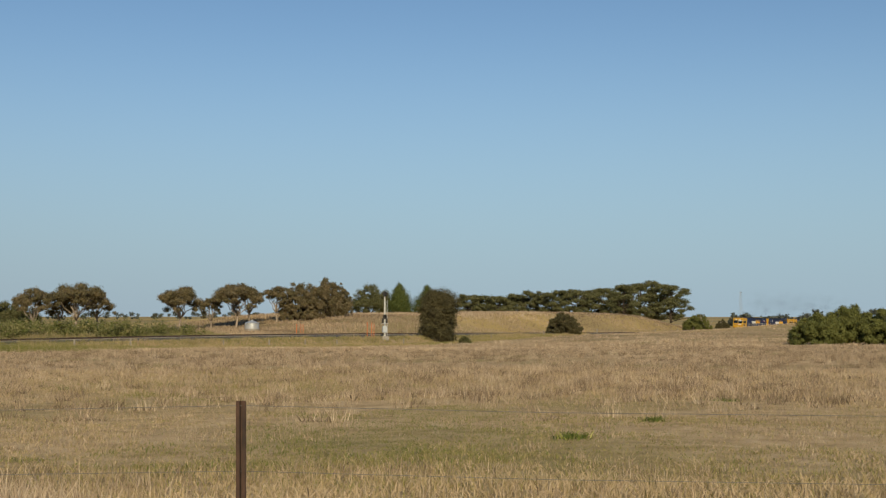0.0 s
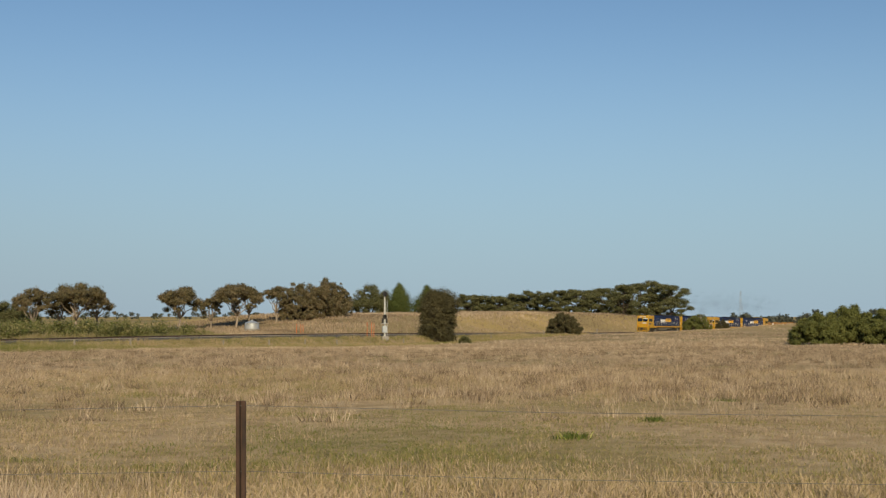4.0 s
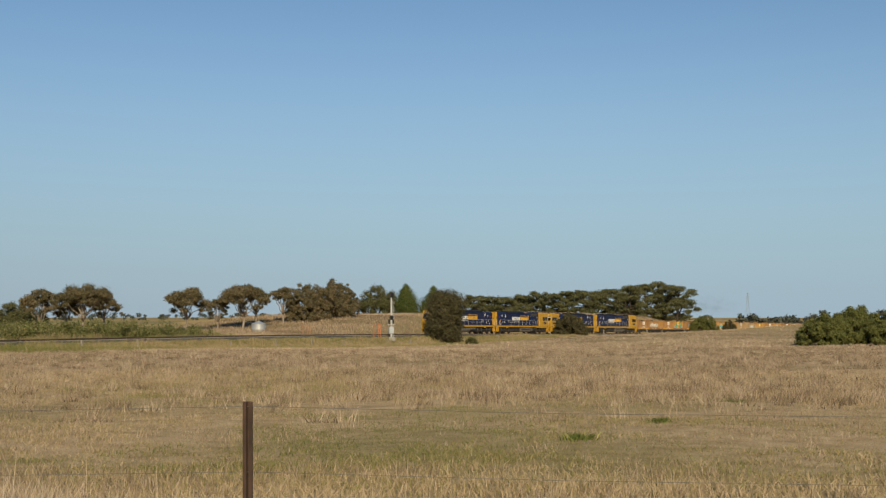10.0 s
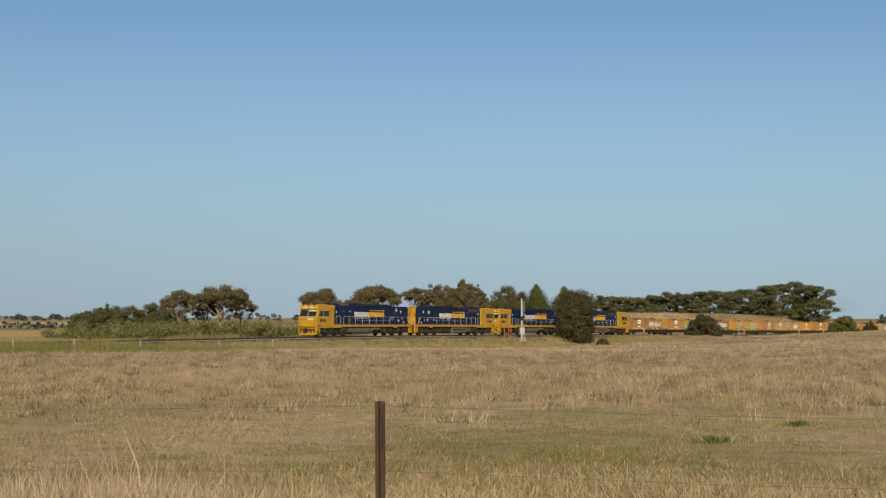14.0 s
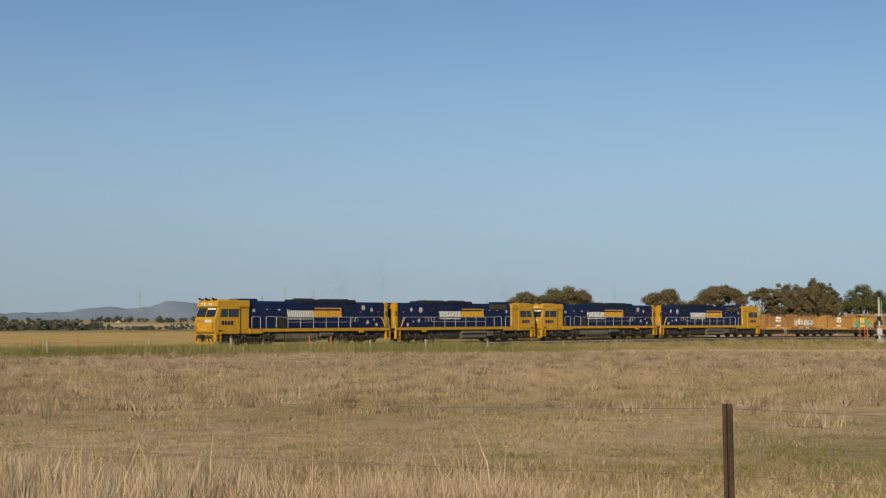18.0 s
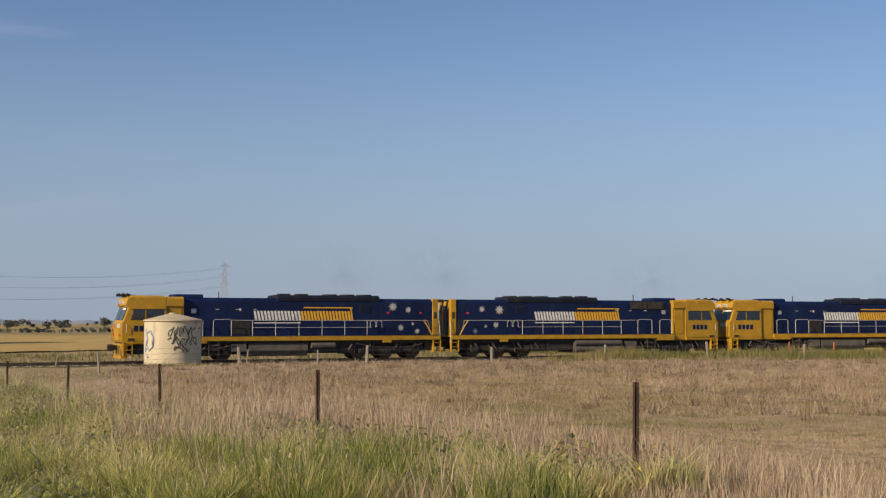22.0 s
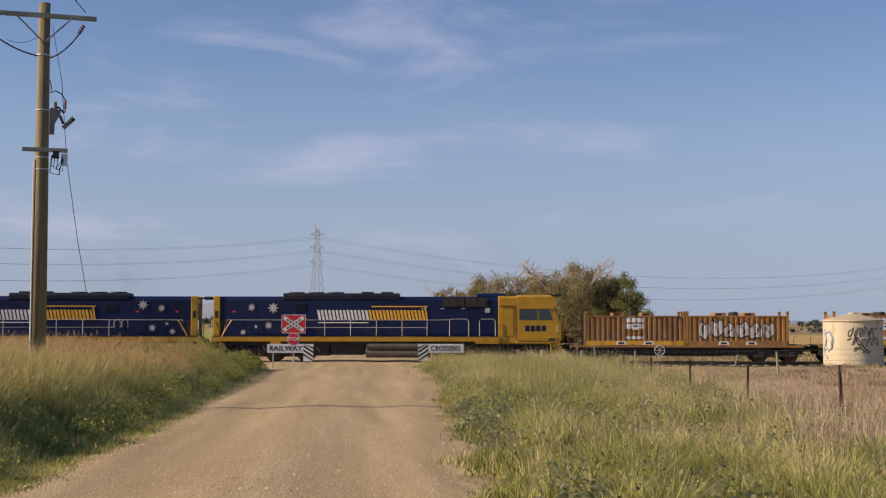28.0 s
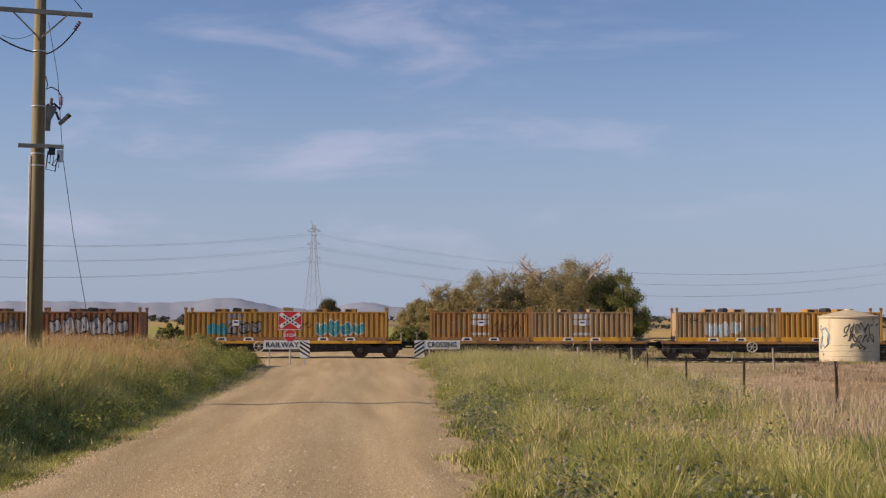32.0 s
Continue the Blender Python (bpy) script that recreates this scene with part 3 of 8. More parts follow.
def ground_material():
    """Dry pasture: straw, greener patches, and the soil between."""
    m = bpy.data.materials.new("dry_pasture_ground")
    m.use_nodes = True
    n, l = m.node_tree.nodes, m.node_tree.links
    p = n["Principled BSDF"]
    p.inputs["Roughness"].default_value, p.inputs["Specular IOR Level"].default_value = 1.0, 0.1
    tex = n.new("ShaderNodeTexCoord")

    def noise_at(scale, detail=6.0, stretch=(1, 1, 1)):
        mp = n.new("ShaderNodeMapping")
        mp.inputs["Scale"].default_value = stretch
        l.new(tex.outputs["Object"], mp.inputs["Vector"])
        a = n.new("ShaderNodeTexNoise")
        a.inputs["Scale"].default_value, a.inputs["Detail"].default_value = scale, detail
        l.new(mp.outputs["Vector"], a.inputs["Vector"])
        return a.outputs["Fac"]

    def ramp(fac, stops):
        r = n.new("ShaderNodeValToRGB")
        while len(r.color_ramp.elements) < len(stops):
            r.color_ramp.elements.new(0.5)
        for e, (pos, c) in zip(r.color_ramp.elements, stops):
            e.position, e.color = pos, (*c, 1)
        l.new(fac, r.inputs["Fac"])
        return r.outputs["Color"]

    def mix(fac, a, b):
        x = n.new("ShaderNodeMix")
        x.data_type = "RGBA"
        l.new(fac, x.inputs["Factor"]) if not isinstance(fac, float) else setattr(x.inputs["Factor"], "default_value", fac)
        l.new(a, x.inputs["A"])
        l.new(b, x.inputs["B"])
        return x.outputs["Result"]

    straw = ramp(noise_at(1.7), [(0.3, (0.28, 0.205, 0.118)), (0.5, (0.39, 0.295, 0.178)), (0.7, (0.48, 0.375, 0.24))])
    green = ramp(noise_at(2.3), [(0.3, (0.135, 0.128, 0.042)), (0.7, (0.27, 0.228, 0.088))])
    patch = n.new("ShaderNodeMapRange")
    patch.inputs["From Min"].default_value, patch.inputs["From Max"].default_value = 0.44, 0.62
    l.new(noise_at(0.09, 8.0), patch.inputs["Value"])
    half = n.new("ShaderNodeMath")
    half.operation = "MULTIPLY"
    half.inputs[1].default_value = 0.7
    l.new(patch.outputs["Result"], half.inputs[0])
    near = mix(half.outputs[0], straw, green)
    # farm land in broad bands far off: stubble, ripe crop, pasture
    crop = ramp(noise_at(0.006, 2.0, (0.25, 1.3, 1)), [(0.36, (0.20, 0.16, 0.085)), (0.46, (0.40, 0.30, 0.11)), (0.56, (0.25, 0.20, 0.115)), (0.66, (0.17, 0.17, 0.075))])
    geo = n.new("ShaderNodeVectorMath")
    geo.operation = "LENGTH"
    l.new(tex.outputs["Object"], geo.inputs[0])
    far = n.new("ShaderNodeMapRange")
    far.inputs["From Min"].default_value, far.inputs["From Max"].default_value = 130.0, 330.0
    l.new(geo.outputs["Value"], far.inputs["Value"])
    l.new(mix(far.outputs["Result"], near, crop), p.inputs["Base Color"])
    b = n.new("ShaderNodeBump")
    b.inputs["Strength"].default_value, b.inputs["Distance"].default_value = 0.8, 0.08
    l.new(noise_at(9.0), b.inputs["Height"])
    l.new(b.outputs["Normal"], p.inputs["Normal"])
    return m


def build_ground():
    az = np.radians(np.concatenate([np.arange(-125, 30, 0.5), np.arange(30, 235, 2.5)]))
    r = np.concatenate([np.linspace(0.5, 60, 60), np.geomspace(61.5, 420, 110), np.geomspace(440, 4800, 30)])
    A, R = np.meshgrid(az, r)
    X, Y = R * np.sin(A), R * np.cos(A)
    Z = ground(X, Y)
    nr, na = R.shape
    v = np.stack([X, Y, Z], -1).reshape(-1, 3)
    i = np.arange(nr * na).reshape(nr, na)
    nxt = np.roll(i, -1, 1)
    f = np.stack([i[:-1], nxt[:-1], nxt[1:], i[1:]], -1).reshape(-1, 4)[:, ::-1]
    me = arrays_mesh("ground", v, f, per_face=4, smooth=True)
    cap = part("ground", me, ground_material())
    tagged(cap, "dry straw-coloured pasture and flat farm land", "ground", kind="structure")


build_ground()


def far_field(name, label, az0, az1, d0, d1, dark, light, stripe=0.0):
    """A sheet of crop lying on the plain beyond the railway."""
    az = np.linspace(az0, az1, 41)
    d = np.geomspace(d0, d1, 25)
    A, D = np.meshgrid(np.radians(az), d)
    D = D * (1 + 0.02 * np.sin(A * 40))
    X, Y = D * np.sin(A), D * np.cos(A)
    v = np.stack([X, Y, ground(X, Y) + 0.12], -1).reshape(-1, 3)
    i = np.arange(X.size).reshape(X.shape)
    f = np.stack([i[:-1, :-1], i[1:, :-1], i[1:, 1:], i[:-1, 1:]], -1).reshape(-1, 4)[:, ::-1]
    m = material(name + "_crop", dark, light, 0.22 if not stripe else stripe, 1.0, spec=0.1, bump=0.6, bump_scale=3.0, stretch=(0.2, 1, 1) if stripe else (1, 1, 1))
    tagged(part(name, arrays_mesh(name, v, f, per_face=4, smooth=True), m), label, "field", kind="structure")


far_field("field_wheat", "ripe golden crop beyond the railway", -76, -24, 104, 330, (0.36, 0.25, 0.085), (0.50, 0.36, 0.14))
far_field("field_stubble", "pale brown stubble further across the plain", -72, -24, 440, 620, (0.26, 0.20, 0.12), (0.36, 0.28, 0.17))
far_field("field_pale", "pale straw field near the horizon", -66, -20, 640, 980, (0.38, 0.31, 0.19), (0.48, 0.40, 0.26))
far_field("field_green", "green crop in drilled rows beyond the crossing", -104, -86.5, 98, 520, (0.19, 0.21, 0.050), (0.40, 0.37, 0.115), 1.1)


# ---- railway and road ----


def strip(us, section, mat, name):
    """A band swept along the track; section: (side, up) points from one edge to the other."""
    rows = [[track(u, s, h) for s, h in section] for u in us]
    k = len(section)
    v = np.array(rows).reshape(-1, 3)
    i = np.arange(len(us) * k).reshape(len(us), k)
    f = np.stack([i[:-1, :-1], i[:-1, 1:], i[1:, 1:], i[1:, :-1]], -1).reshape(-1, 4)
    me = arrays_mesh(name, v, f, per_face=4)
    me.materials.append(mat)
    return me


def build_track():
    us = np.arange(-240, 760, 5.0)
    line = thing("railway_track", "single curved railway line on dark ballast", "track", kind="structure")
    part("ballast", strip(us, [(3.6, -0.62), (1.9, -0.20), (-1.9, -0.20), (-3.6, -0.62)], M["ballast"], "ballast"), None, line)
    for s in (0.75, -0.75):
        rail = part("rail", strip(us, [(s + 0.07, -0.17), (s + 0.02, -0.15), (s + 0.02, -0.045), (s + 0.035, -0.03), (s + 0.035, -0.002),
                                       (s - 0.035, -0.002), (s - 0.035, -0.03), (s - 0.02, -0.045), (s - 0.02, -0.15), (s - 0.07, -0.17)],
                                  M["steel"], "rail"), None, line)
        part("rail_head", strip(us, [(s + 0.033, 0.0), (s - 0.033, 0.0)], M["bright_steel"], "rail_head"), None, rail)
    v, f = [], []
    for u in np.arange(-160, 420, 0.68):
        c = track(u)
        h = float(np.interp(u, _u, _h))
        a, b = np.array((math.cos(h), -math.sin(h))), np.array((math.sin(h), math.cos(h)))
        o = len(v)
        for z in (-0.26, -0.165):
            for p, q in ((-1.25, -0.13), (1.25, -0.13), (1.25, 0.13), (-1.25, 0.13)):
                xy = c[:2] + p * a + q * b
                v.append((xy[0], xy[1], c[2] + z))
        f += [(o + 4, o + 5, o + 6, o + 7), (o, o + 1, o + 5, o + 4), (o + 1, o + 2, o + 6, o + 5), (o + 2, o + 3, o + 7, o + 6), (o + 3, o, o + 4, o + 7)]
    me = arrays_mesh("sleepers", np.array(v), np.array(f), per_face=4)
    tagged(part("sleepers", me, M["sleeper"], line), kind="stuff")


def road_level(x, y):
    """The road keeps to the ground but rises to the rails at the crossing."""
    w = sm(-36, -62, x)
    z = land(x, y, False) + 0.03
    return z * (1 - w) + w * (-0.02 + 0.0 * z)


def road_material():
    m = bpy.data.materials.new("pale_gravel_road")
    m.use_nodes = True
    n, l = m.node_tree.nodes, m.node_tree.links
    p = n["Principled BSDF"]
    p.inputs["Roughness"].default_value, p.inputs["Specular IOR Level"].default_value = 0.95, 0.2
    tex = n.new("ShaderNodeTexCoord")

    def noise_at(scale, stretch=(1, 1, 1), detail=6.0):
        mp = n.new("ShaderNodeMapping")
        mp.inputs["Scale"].default_value = stretch
        l.new(tex.outputs["Object"], mp.inputs["Vector"])
        a = n.new("ShaderNodeTexNoise")
        a.inputs["Scale"].default_value, a.inputs["Detail"].default_value = scale, detail
        l.new(mp.outputs["Vector"], a.inputs["Vector"])
        return a.outputs["Fac"]

    r = n.new("ShaderNodeValToRGB")
    r.color_ramp.elements[0].position, r.color_ramp.elements[1].position = 0.32, 0.68
    r.color_ramp.elements[0].color, r.color_ramp.elements[1].color = (0.39, 0.300, 0.165, 1), (0.53, 0.425, 0.250, 1)
    l.new(noise_at(1.1, (0.08, 1.5, 1), 8.0), r.inputs["Fac"])
    s = n.new("ShaderNodeValToRGB")
    s.color_ramp.elements[0].position, s.color_ramp.elements[1].position = 0.36, 0.62
    s.color_ramp.elements[0].color, s.color_ramp.elements[1].color = (0.50, 0.48, 0.45, 1), (1.18, 1.16, 1.12, 1)
    l.new(noise_at(45.0, (0.8, 1, 1), 8.0), s.inputs["Fac"])
    mul = n.new("ShaderNodeMix")
    mul.data_type, mul.blend_type = "RGBA", "MULTIPLY"
    mul.inputs["Factor"].default_value = 0.8
    l.new(r.outputs["Color"], mul.inputs["A"])
    l.new(s.outputs["Color"], mul.inputs["B"])
    l.new(mul.outputs["Result"], p.inputs["Base Color"])
    b = n.new("ShaderNodeBump")
    b.inputs["Strength"].default_value, b.inputs["Distance"].default_value = 0.5, 0.03
    l.new(noise_at(55.0, (0.7, 1, 1)), b.inputs["Height"])
    l.new(b.outputs["Normal"], p.inputs["Normal"])
    return m


def build_road():
    xs = np.concatenate([np.linspace(25, -60, 180), np.linspace(-61, -140, 60)])
    t = np.linspace(-0.12, 1.12, 63)
    s, n = road_edges(xs)
    Y = s[:, None] * (1 - t) + n[:, None] * t
    X = np.repeat(xs[:, None], len(t), 1)
    Z = road_level(X, Y)
    # shallow wheel tracks and a rough crown
    Z = Z + 0.025 * np.cos((t[None] - 0.5) * 4 * math.pi) * (sm(0.0, 0.2, t) * (1 - sm(0.8, 1.0, t)))[None]
    # the gravel thins out unevenly into the verge
    ragged = np.sin(X * 1.9 + 2 * np.sin(Y * 1.7)) * np.sin(Y * 2.9 + 1.5 * np.sin(X * 0.8)) + 0.5 * np.sin(X * 5.3 + Y * 3.1)
    Z = Z - (0.030 + 0.016 * ragged - 0.0) * (1 - sm(-0.02, 0.10, t) * (1 - sm(0.90, 1.02, t)))[None]
    Z = Z - 0.12 * (sm(-0.02, -0.12, t) + sm(1.02, 1.12, t))[None]
    w = np.abs(X + 77.5) < 6
    Z = np.where(w, np.minimum(Z, -0.015), Z)
    v = np.stack([X, Y, Z], -1).reshape(-1, 3)
    i = np.arange(X.size).reshape(X.shape)
    f = np.stack([i[:-1, :-1], i[:-1, 1:], i[1:, 1:], i[1:, :-1]], -1).reshape(-1, 4)
    road = part("road", arrays_mesh("road", v, f, per_face=4, smooth=True), road_material())
    tagged(road, "pale brown unsealed gravel road with wheel tracks", "road", kind="structure")


def build_stones():
    """Loose gravel on the road, as one object."""
    r = np.random.default_rng(12)
    n = 15000
    x = -9 - 46 * r.random(n) ** 1.8
    south, north = road_edges(x)
    t = r.random(n)
    t = np.where(r.random(n) < 0.5, t, np.where(r.random(n) < 0.5, 0.06 * r.random(n) + 0.02, 0.55 + 0.12 * r.normal(size=n))).clip(0.01, 0.99)
    y = south + (north - south) * t
    z = road_level(x, y) + 0.025 * np.cos((t - 0.5) * 4 * math.pi)
    s = r.uniform(0.006, 0.016, n) * (1 + 0.8 * (r.random(n) < 0.05))
    corners = np.array([(1, 0, 0), (-0.5, 0.85, 0), (-0.5, -0.85, 0), (0.05, 0.05, 0.8)])
    a = r.uniform(0, 6.28, n)
    v = np.stack([np.stack([c[0] * np.cos(a) - c[1] * np.sin(a), c[0] * np.sin(a) + c[1] * np.cos(a), np.full(n, c[2])], -1) for c in corners], 1) * s[:, None, None]
    v = v + np.stack([x, y, z + 0.002], -1)[:, None]
    o = np.arange(n)[:, None] * 4
    f = np.concatenate([o + np.array([[0, 1, 3]]), o + np.array([[1, 2, 3]]), o + np.array([[2, 0, 3]])])
    tone = np.repeat(r.random(n), 4)
    me = arrays_mesh("road_gravel", v.reshape(-1, 3), f, tone)
    tagged(part("road_gravel", me, blade_material("loose_road_stones", [(0.26, 0.19, 0.11), (0.44, 0.34, 0.21), (0.66, 0.55, 0.40)], 0.0, 0.95)), "loose stones on the gravel road", "gravel", kind="stuff")


build_track()
build_road()
build_stones()


# ---- the train ----


def star(g, x, z, r, y, facing):
    ring = []
    for k in range(16):
        a = 2 * math.pi * k / 16
        q = r if k % 2 == 0 else r * 0.45
        ring.append((x + q * math.sin(a), z + q * math.cos(a)))
    g.prism_y(ring, min(y, y + 0.012 * facing), max(y, y + 0.012 * facing))


def slanted(g, x0, x1, z0, z1, y, facing, lean=0.14):
    ya, yb = sorted((y, y + 0.012 * facing))
    g.prism_y([(x0, z0), (x1, z0), (x1 + lean, z1), (x0 + lean, z1)], ya, yb)


def bogie(parent, cx, axles, wheel_r, wide=1.05, long_=None):
    """A bogie: side frames, wheelsets, boxes and springs."""
    span = (max(axles) - min(axles)) / 2
    frame_ = Geo()
    for s in (1, -1):
        y0, y1 = sorted((s * wide, s * (wide + 0.16)))
        frame_.prism_y([(cx - span - 0.75, wheel_r + 0.02), (cx - span - 0.55, wheel_r + 0.30), (cx - 0.5, wheel_r + 0.34), (cx, wheel_r + 0.16),
                        (cx + 0.5, wheel_r + 0.34), (cx + span + 0.55, wheel_r + 0.30), (cx + span + 0.75, wheel_r + 0.02), (cx + span + 0.2, wheel_r - 0.02),
                        (cx, wheel_r - 0.14), (cx - span - 0.2, wheel_r - 0.02)][::-1], y0, y1)
    frame_.box(cx - 0.3, cx + 0.3, -wide, wide, wheel_r - 0.05, wheel_r + 0.25)
    for s in (1, -1):
        frame_.box(cx - span - 0.5, cx + span + 0.5, *sorted((s * 0.55, s * 0.62)), 0.28, wheel_r + 0.38)
    b = part("bogie", frame_, M["black"], parent, "grimy steel bogie frame")
    for a in axles:
        w = Geo()
        for s in (1, -1):
            w.tube([(0, s * 0.69, 0), (0, s * 0.83, 0)], wheel_r, 20)
            w.tube([(0, s * 0.66, 0), (0, s * 0.70, 0)], wheel_r + 0.03, 20)
            for q in (0.0, 2.1, 4.2):
                w.box(0.25 * math.cos(q) - 0.05, 0.25 * math.cos(q) + 0.05, *sorted((s * 0.82, s * 0.845)), 0.25 * math.sin(q) - 0.05, 0.25 * math.sin(q) + 0.05)
        w.tube([(0, -1.0, 0), (0, 1.0, 0)], 0.09, 8)
        ws = part("wheelset", w, M["steel"], b, "worn steel wheels on an axle")
        ws.location = (a, 0, wheel_r)
        for s in (1, -1):
            box = Geo()
            y0, y1 = sorted((s * (wide + 0.16), s * (wide + 0.30)))
            box.box(a - 0.16, a + 0.16, y0, y1, wheel_r - 0.15, wheel_r + 0.15, 0.03)
            box.tube([(a - 0.28, s * (wide + 0.09), wheel_r - 0.1), (a - 0.28, s * (wide + 0.09), wheel_r + 0.28)], 0.09, 8)
            box.tube([(a + 0.28, s * (wide + 0.09), wheel_r - 0.1), (a + 0.28, s * (wide + 0.09), wheel_r + 0.28)], 0.09, 8)
            part("axle_box", box, M["black"], b)
    return b


def locomotive():
    """A six-axle diesel; its cab at +x, its middle over the origin, the rail tops at z = 0."""
    ob = thing("locomotive", "dark blue and yellow diesel locomotive hauling the freight train", "locomotive", "locomotives of the train")
    # underframe and yellow side sill
    part("underframe", Geo().box(-10.5, 10.4, -1.25, 1.25, 0.98, 1.24), M["black"], ob)
    g = Geo()
    for s in (1, -1):
        y0, y1 = sorted((s * 1.30, s * 1.47))
        g.box(-10.55, 6.75, y0, y1, 1.20, 1.50, 0.03)
    g.box(-10.6, 6.75, -1.3, 1.3, 1.40, 1.50)
    part("walkway_sill", g, M["yellow"], ob, "yellow side sill under the walkway")
    for s in (1, -1):
        g = Geo()
        y0, y1 = sorted((s * 1.08, s * 1.475))
        g.box(-10.5, 6.7, y0, y1, 1.502, 1.53)
        part("walkway", g, M["grime"], ob)
    # long hood
    def hood_ring(w, top, c):
        return [(-w, 1.5), (w, 1.5), (w, top - c), (w - c, top), (-(w - c), top), (-w, top - c)]
    part("hood", Geo().prism_x(hood_ring(1.10, 3.92, 0.22), -10.15, 6.7), M["blue"], ob, "dark blue long hood", bevel=0.03)
    part("radiator_hood", Geo().prism_x([(-1.13, 3.72), (1.13, 3.72), (1.13, 3.98), (0.95, 4.12), (-0.95, 4.12), (-1.13, 3.98)], -6.3, 0.7), M["soot_blue"], ob, "sooty dark radiator roof", bevel=0.03)
    g = Geo().prism_x([(-0.95, 3.9), (0.95, 3.9), (0.8, 4.12), (-0.8, 4.12)], 5.4, 7.2)
    part("roof_cooler", g, M["blue"], ob, bevel=0.04)
    for x in (-1.6, -0.4):
        part("exhaust_stack", Geo().box(x, x + 0.7, -0.35, 0.35, 4.1, 4.22), M["black"], ob, "sooty black exhaust stack")
    for x in (-5.6, -4.4, -3.2):
        part("roof_fan", Geo().tube([(x, 0, 4.12), (x, 0, 4.2)], 0.5, 16), M["black"], ob)
    # hood doors and grilles, proud of the hood side
    for s in (1, -1):
        y0, y1 = sorted((s * 1.10, s * 1.118))
        for x0 in (4.9 if s < 0 else 6.1, 3.7, 2.5, -5.1, -6.3, -7.5, -8.7):
            part("hood_door", Geo().box(x0 - 1.08, x0, y0, y1, 1.62, 2.42), M["blue"], ob, bevel=0.006)
        for x0 in (-4.9,):
            gr = part("grille", Geo().box(x0 - 0.75, x0, y0, y1, 3.0, 3.52), M["black"], ob, "black ventilation grille")
            slats = Geo()
            for k in range(7):
                ya, yb = sorted((s * 1.118, s * 1.135))
                slats.box(x0 - 0.72, x0 - 0.03, ya, yb, 3.03 + k * 0.068, 3.06 + k * 0.068)
            part("grille_slats", slats, M["blue"], gr)
    # rear end sheet with its posts
    g = Geo().box(-10.42, -10.15, -1.10, 1.10, 1.5, 3.86)
    part("rear_end", g, M["yellow"], ob, "yellow rear end sheet")
    for s in (1, -1):
        y0, y1 = sorted((s * 0.82, s * 1.16))
        part("rear_corner", Geo().box(-10.50, -10.10, y0, y1, 1.5, 3.94, 0.05), M["yellow"], ob, bevel=0.03)
    part("rear_door", Geo().box(-10.47, -10.41, -0.36, 0.36, 1.55, 3.5), M["blue"], ob)
    # cab
    prof = [(7.75, 1.06), (10.30, 1.06), (10.50, 1.30), (10.50, 2.36), (10.40, 2.46), (10.10, 3.28), (10.30, 3.42), (10.14, 3.86), (9.98, 3.94), (7.75, 3.94)]
    part("cab", Geo().prism_y(prof[::-1], -1.40, 1.40), M["yellow"], ob, "yellow driver's cab with a slanted windscreen", bevel=0.06)
    # the rear of the cab stands back behind the driver's door
    part("cab_rear", Geo().box(6.7, 7.78, -1.30, 1.30, 1.06, 3.94, 0.05), M["yellow"], ob, "yellow rear part of the cab", bevel=0.03)
    part("cab_rear_roof", Geo().prism_x([(-1.40, 3.36), (1.40, 3.36), (1.40, 3.84), (1.25, 3.95), (-1.25, 3.95), (-1.40, 3.84)], 6.72, 7.76), M["yellow"], ob, bevel=0.02)
    for s in (1, -1):
        part("cab_seam", Geo().box(7.74, 7.775, *sorted((s * 1.39, s * 1.405)), 1.3, 3.3), M["grime"], ob)
        part("cab_skirt", Geo().box(7.78, 10.2, *sorted((s * 1.402, s * 1.43)), 1.26, 1.48, 0.01), M["yellow"], ob)
        part("step_well", Geo().box(9.7, 10.1, *sorted((s * 1.42, s * 1.436)), 1.28, 1.42), M["black"], ob)
    part("cab_roof_panel", Geo().prism_x([(-1.36, 3.9), (1.36, 3.9), (1.05, 4.02), (-1.05, 4.02)], 7.9, 9.9), M["yellow"], ob, bevel=0.02)
    # windscreen in two panes, with a yellow pillar between them
    for s in (1, -1):
        y0, y1 = sorted((s * 0.07, s * 1.24))
        part("windscreen", Geo().prism_y([(10.405, 2.52), (10.425, 2.53), (10.155, 3.27), (10.135, 3.26)], y0, y1), M["glass"], ob, "dark tinted windscreen pane")
        ya, yb = sorted((s * 1.395, s * 1.412))
        part("side_window", Geo().prism_y([(9.95, 2.52), (9.75, 3.16), (9.12, 3.16), (9.12, 2.52)], ya, yb), M["glass"], ob, "dark cab side window")
        part("side_window", Geo().prism_y([(9.02, 2.52), (9.02, 3.16), (7.95, 3.16), (7.95, 2.52)], ya, yb), M["glass"], ob, "dark cab side window")
        part("window_visor", Geo().box(7.95, 10.02, *sorted((s * 1.40, s * 1.47)), 3.20, 3.25), M["yellow"], ob)
        part("cab_door", Geo().box(6.85, 7.6, *sorted((s * 1.30, s * 1.325)), 1.55, 3.34), M["yellow"], ob, bevel=0.01)
        for k, x in enumerate((9.75, 9.42, 9.09, 8.76) if s > 0 else (8.3, 8.63, 8.96, 9.29)):
            part("number_bar", Geo().box(min(x, x - 0.24 * s), max(x, x - 0.24 * s), ya, yb, 1.84, 2.18), M["blue"], ob, "dark blue number bar")
        part("grab_rail", Geo().tube([(10.2, s * 1.41, 1.75), (10.2, s * 1.50, 1.8), (10.2, s * 1.50, 2.2), (10.2, s * 1.41, 2.25)], 0.018, 6), M["rail_white"], ob)
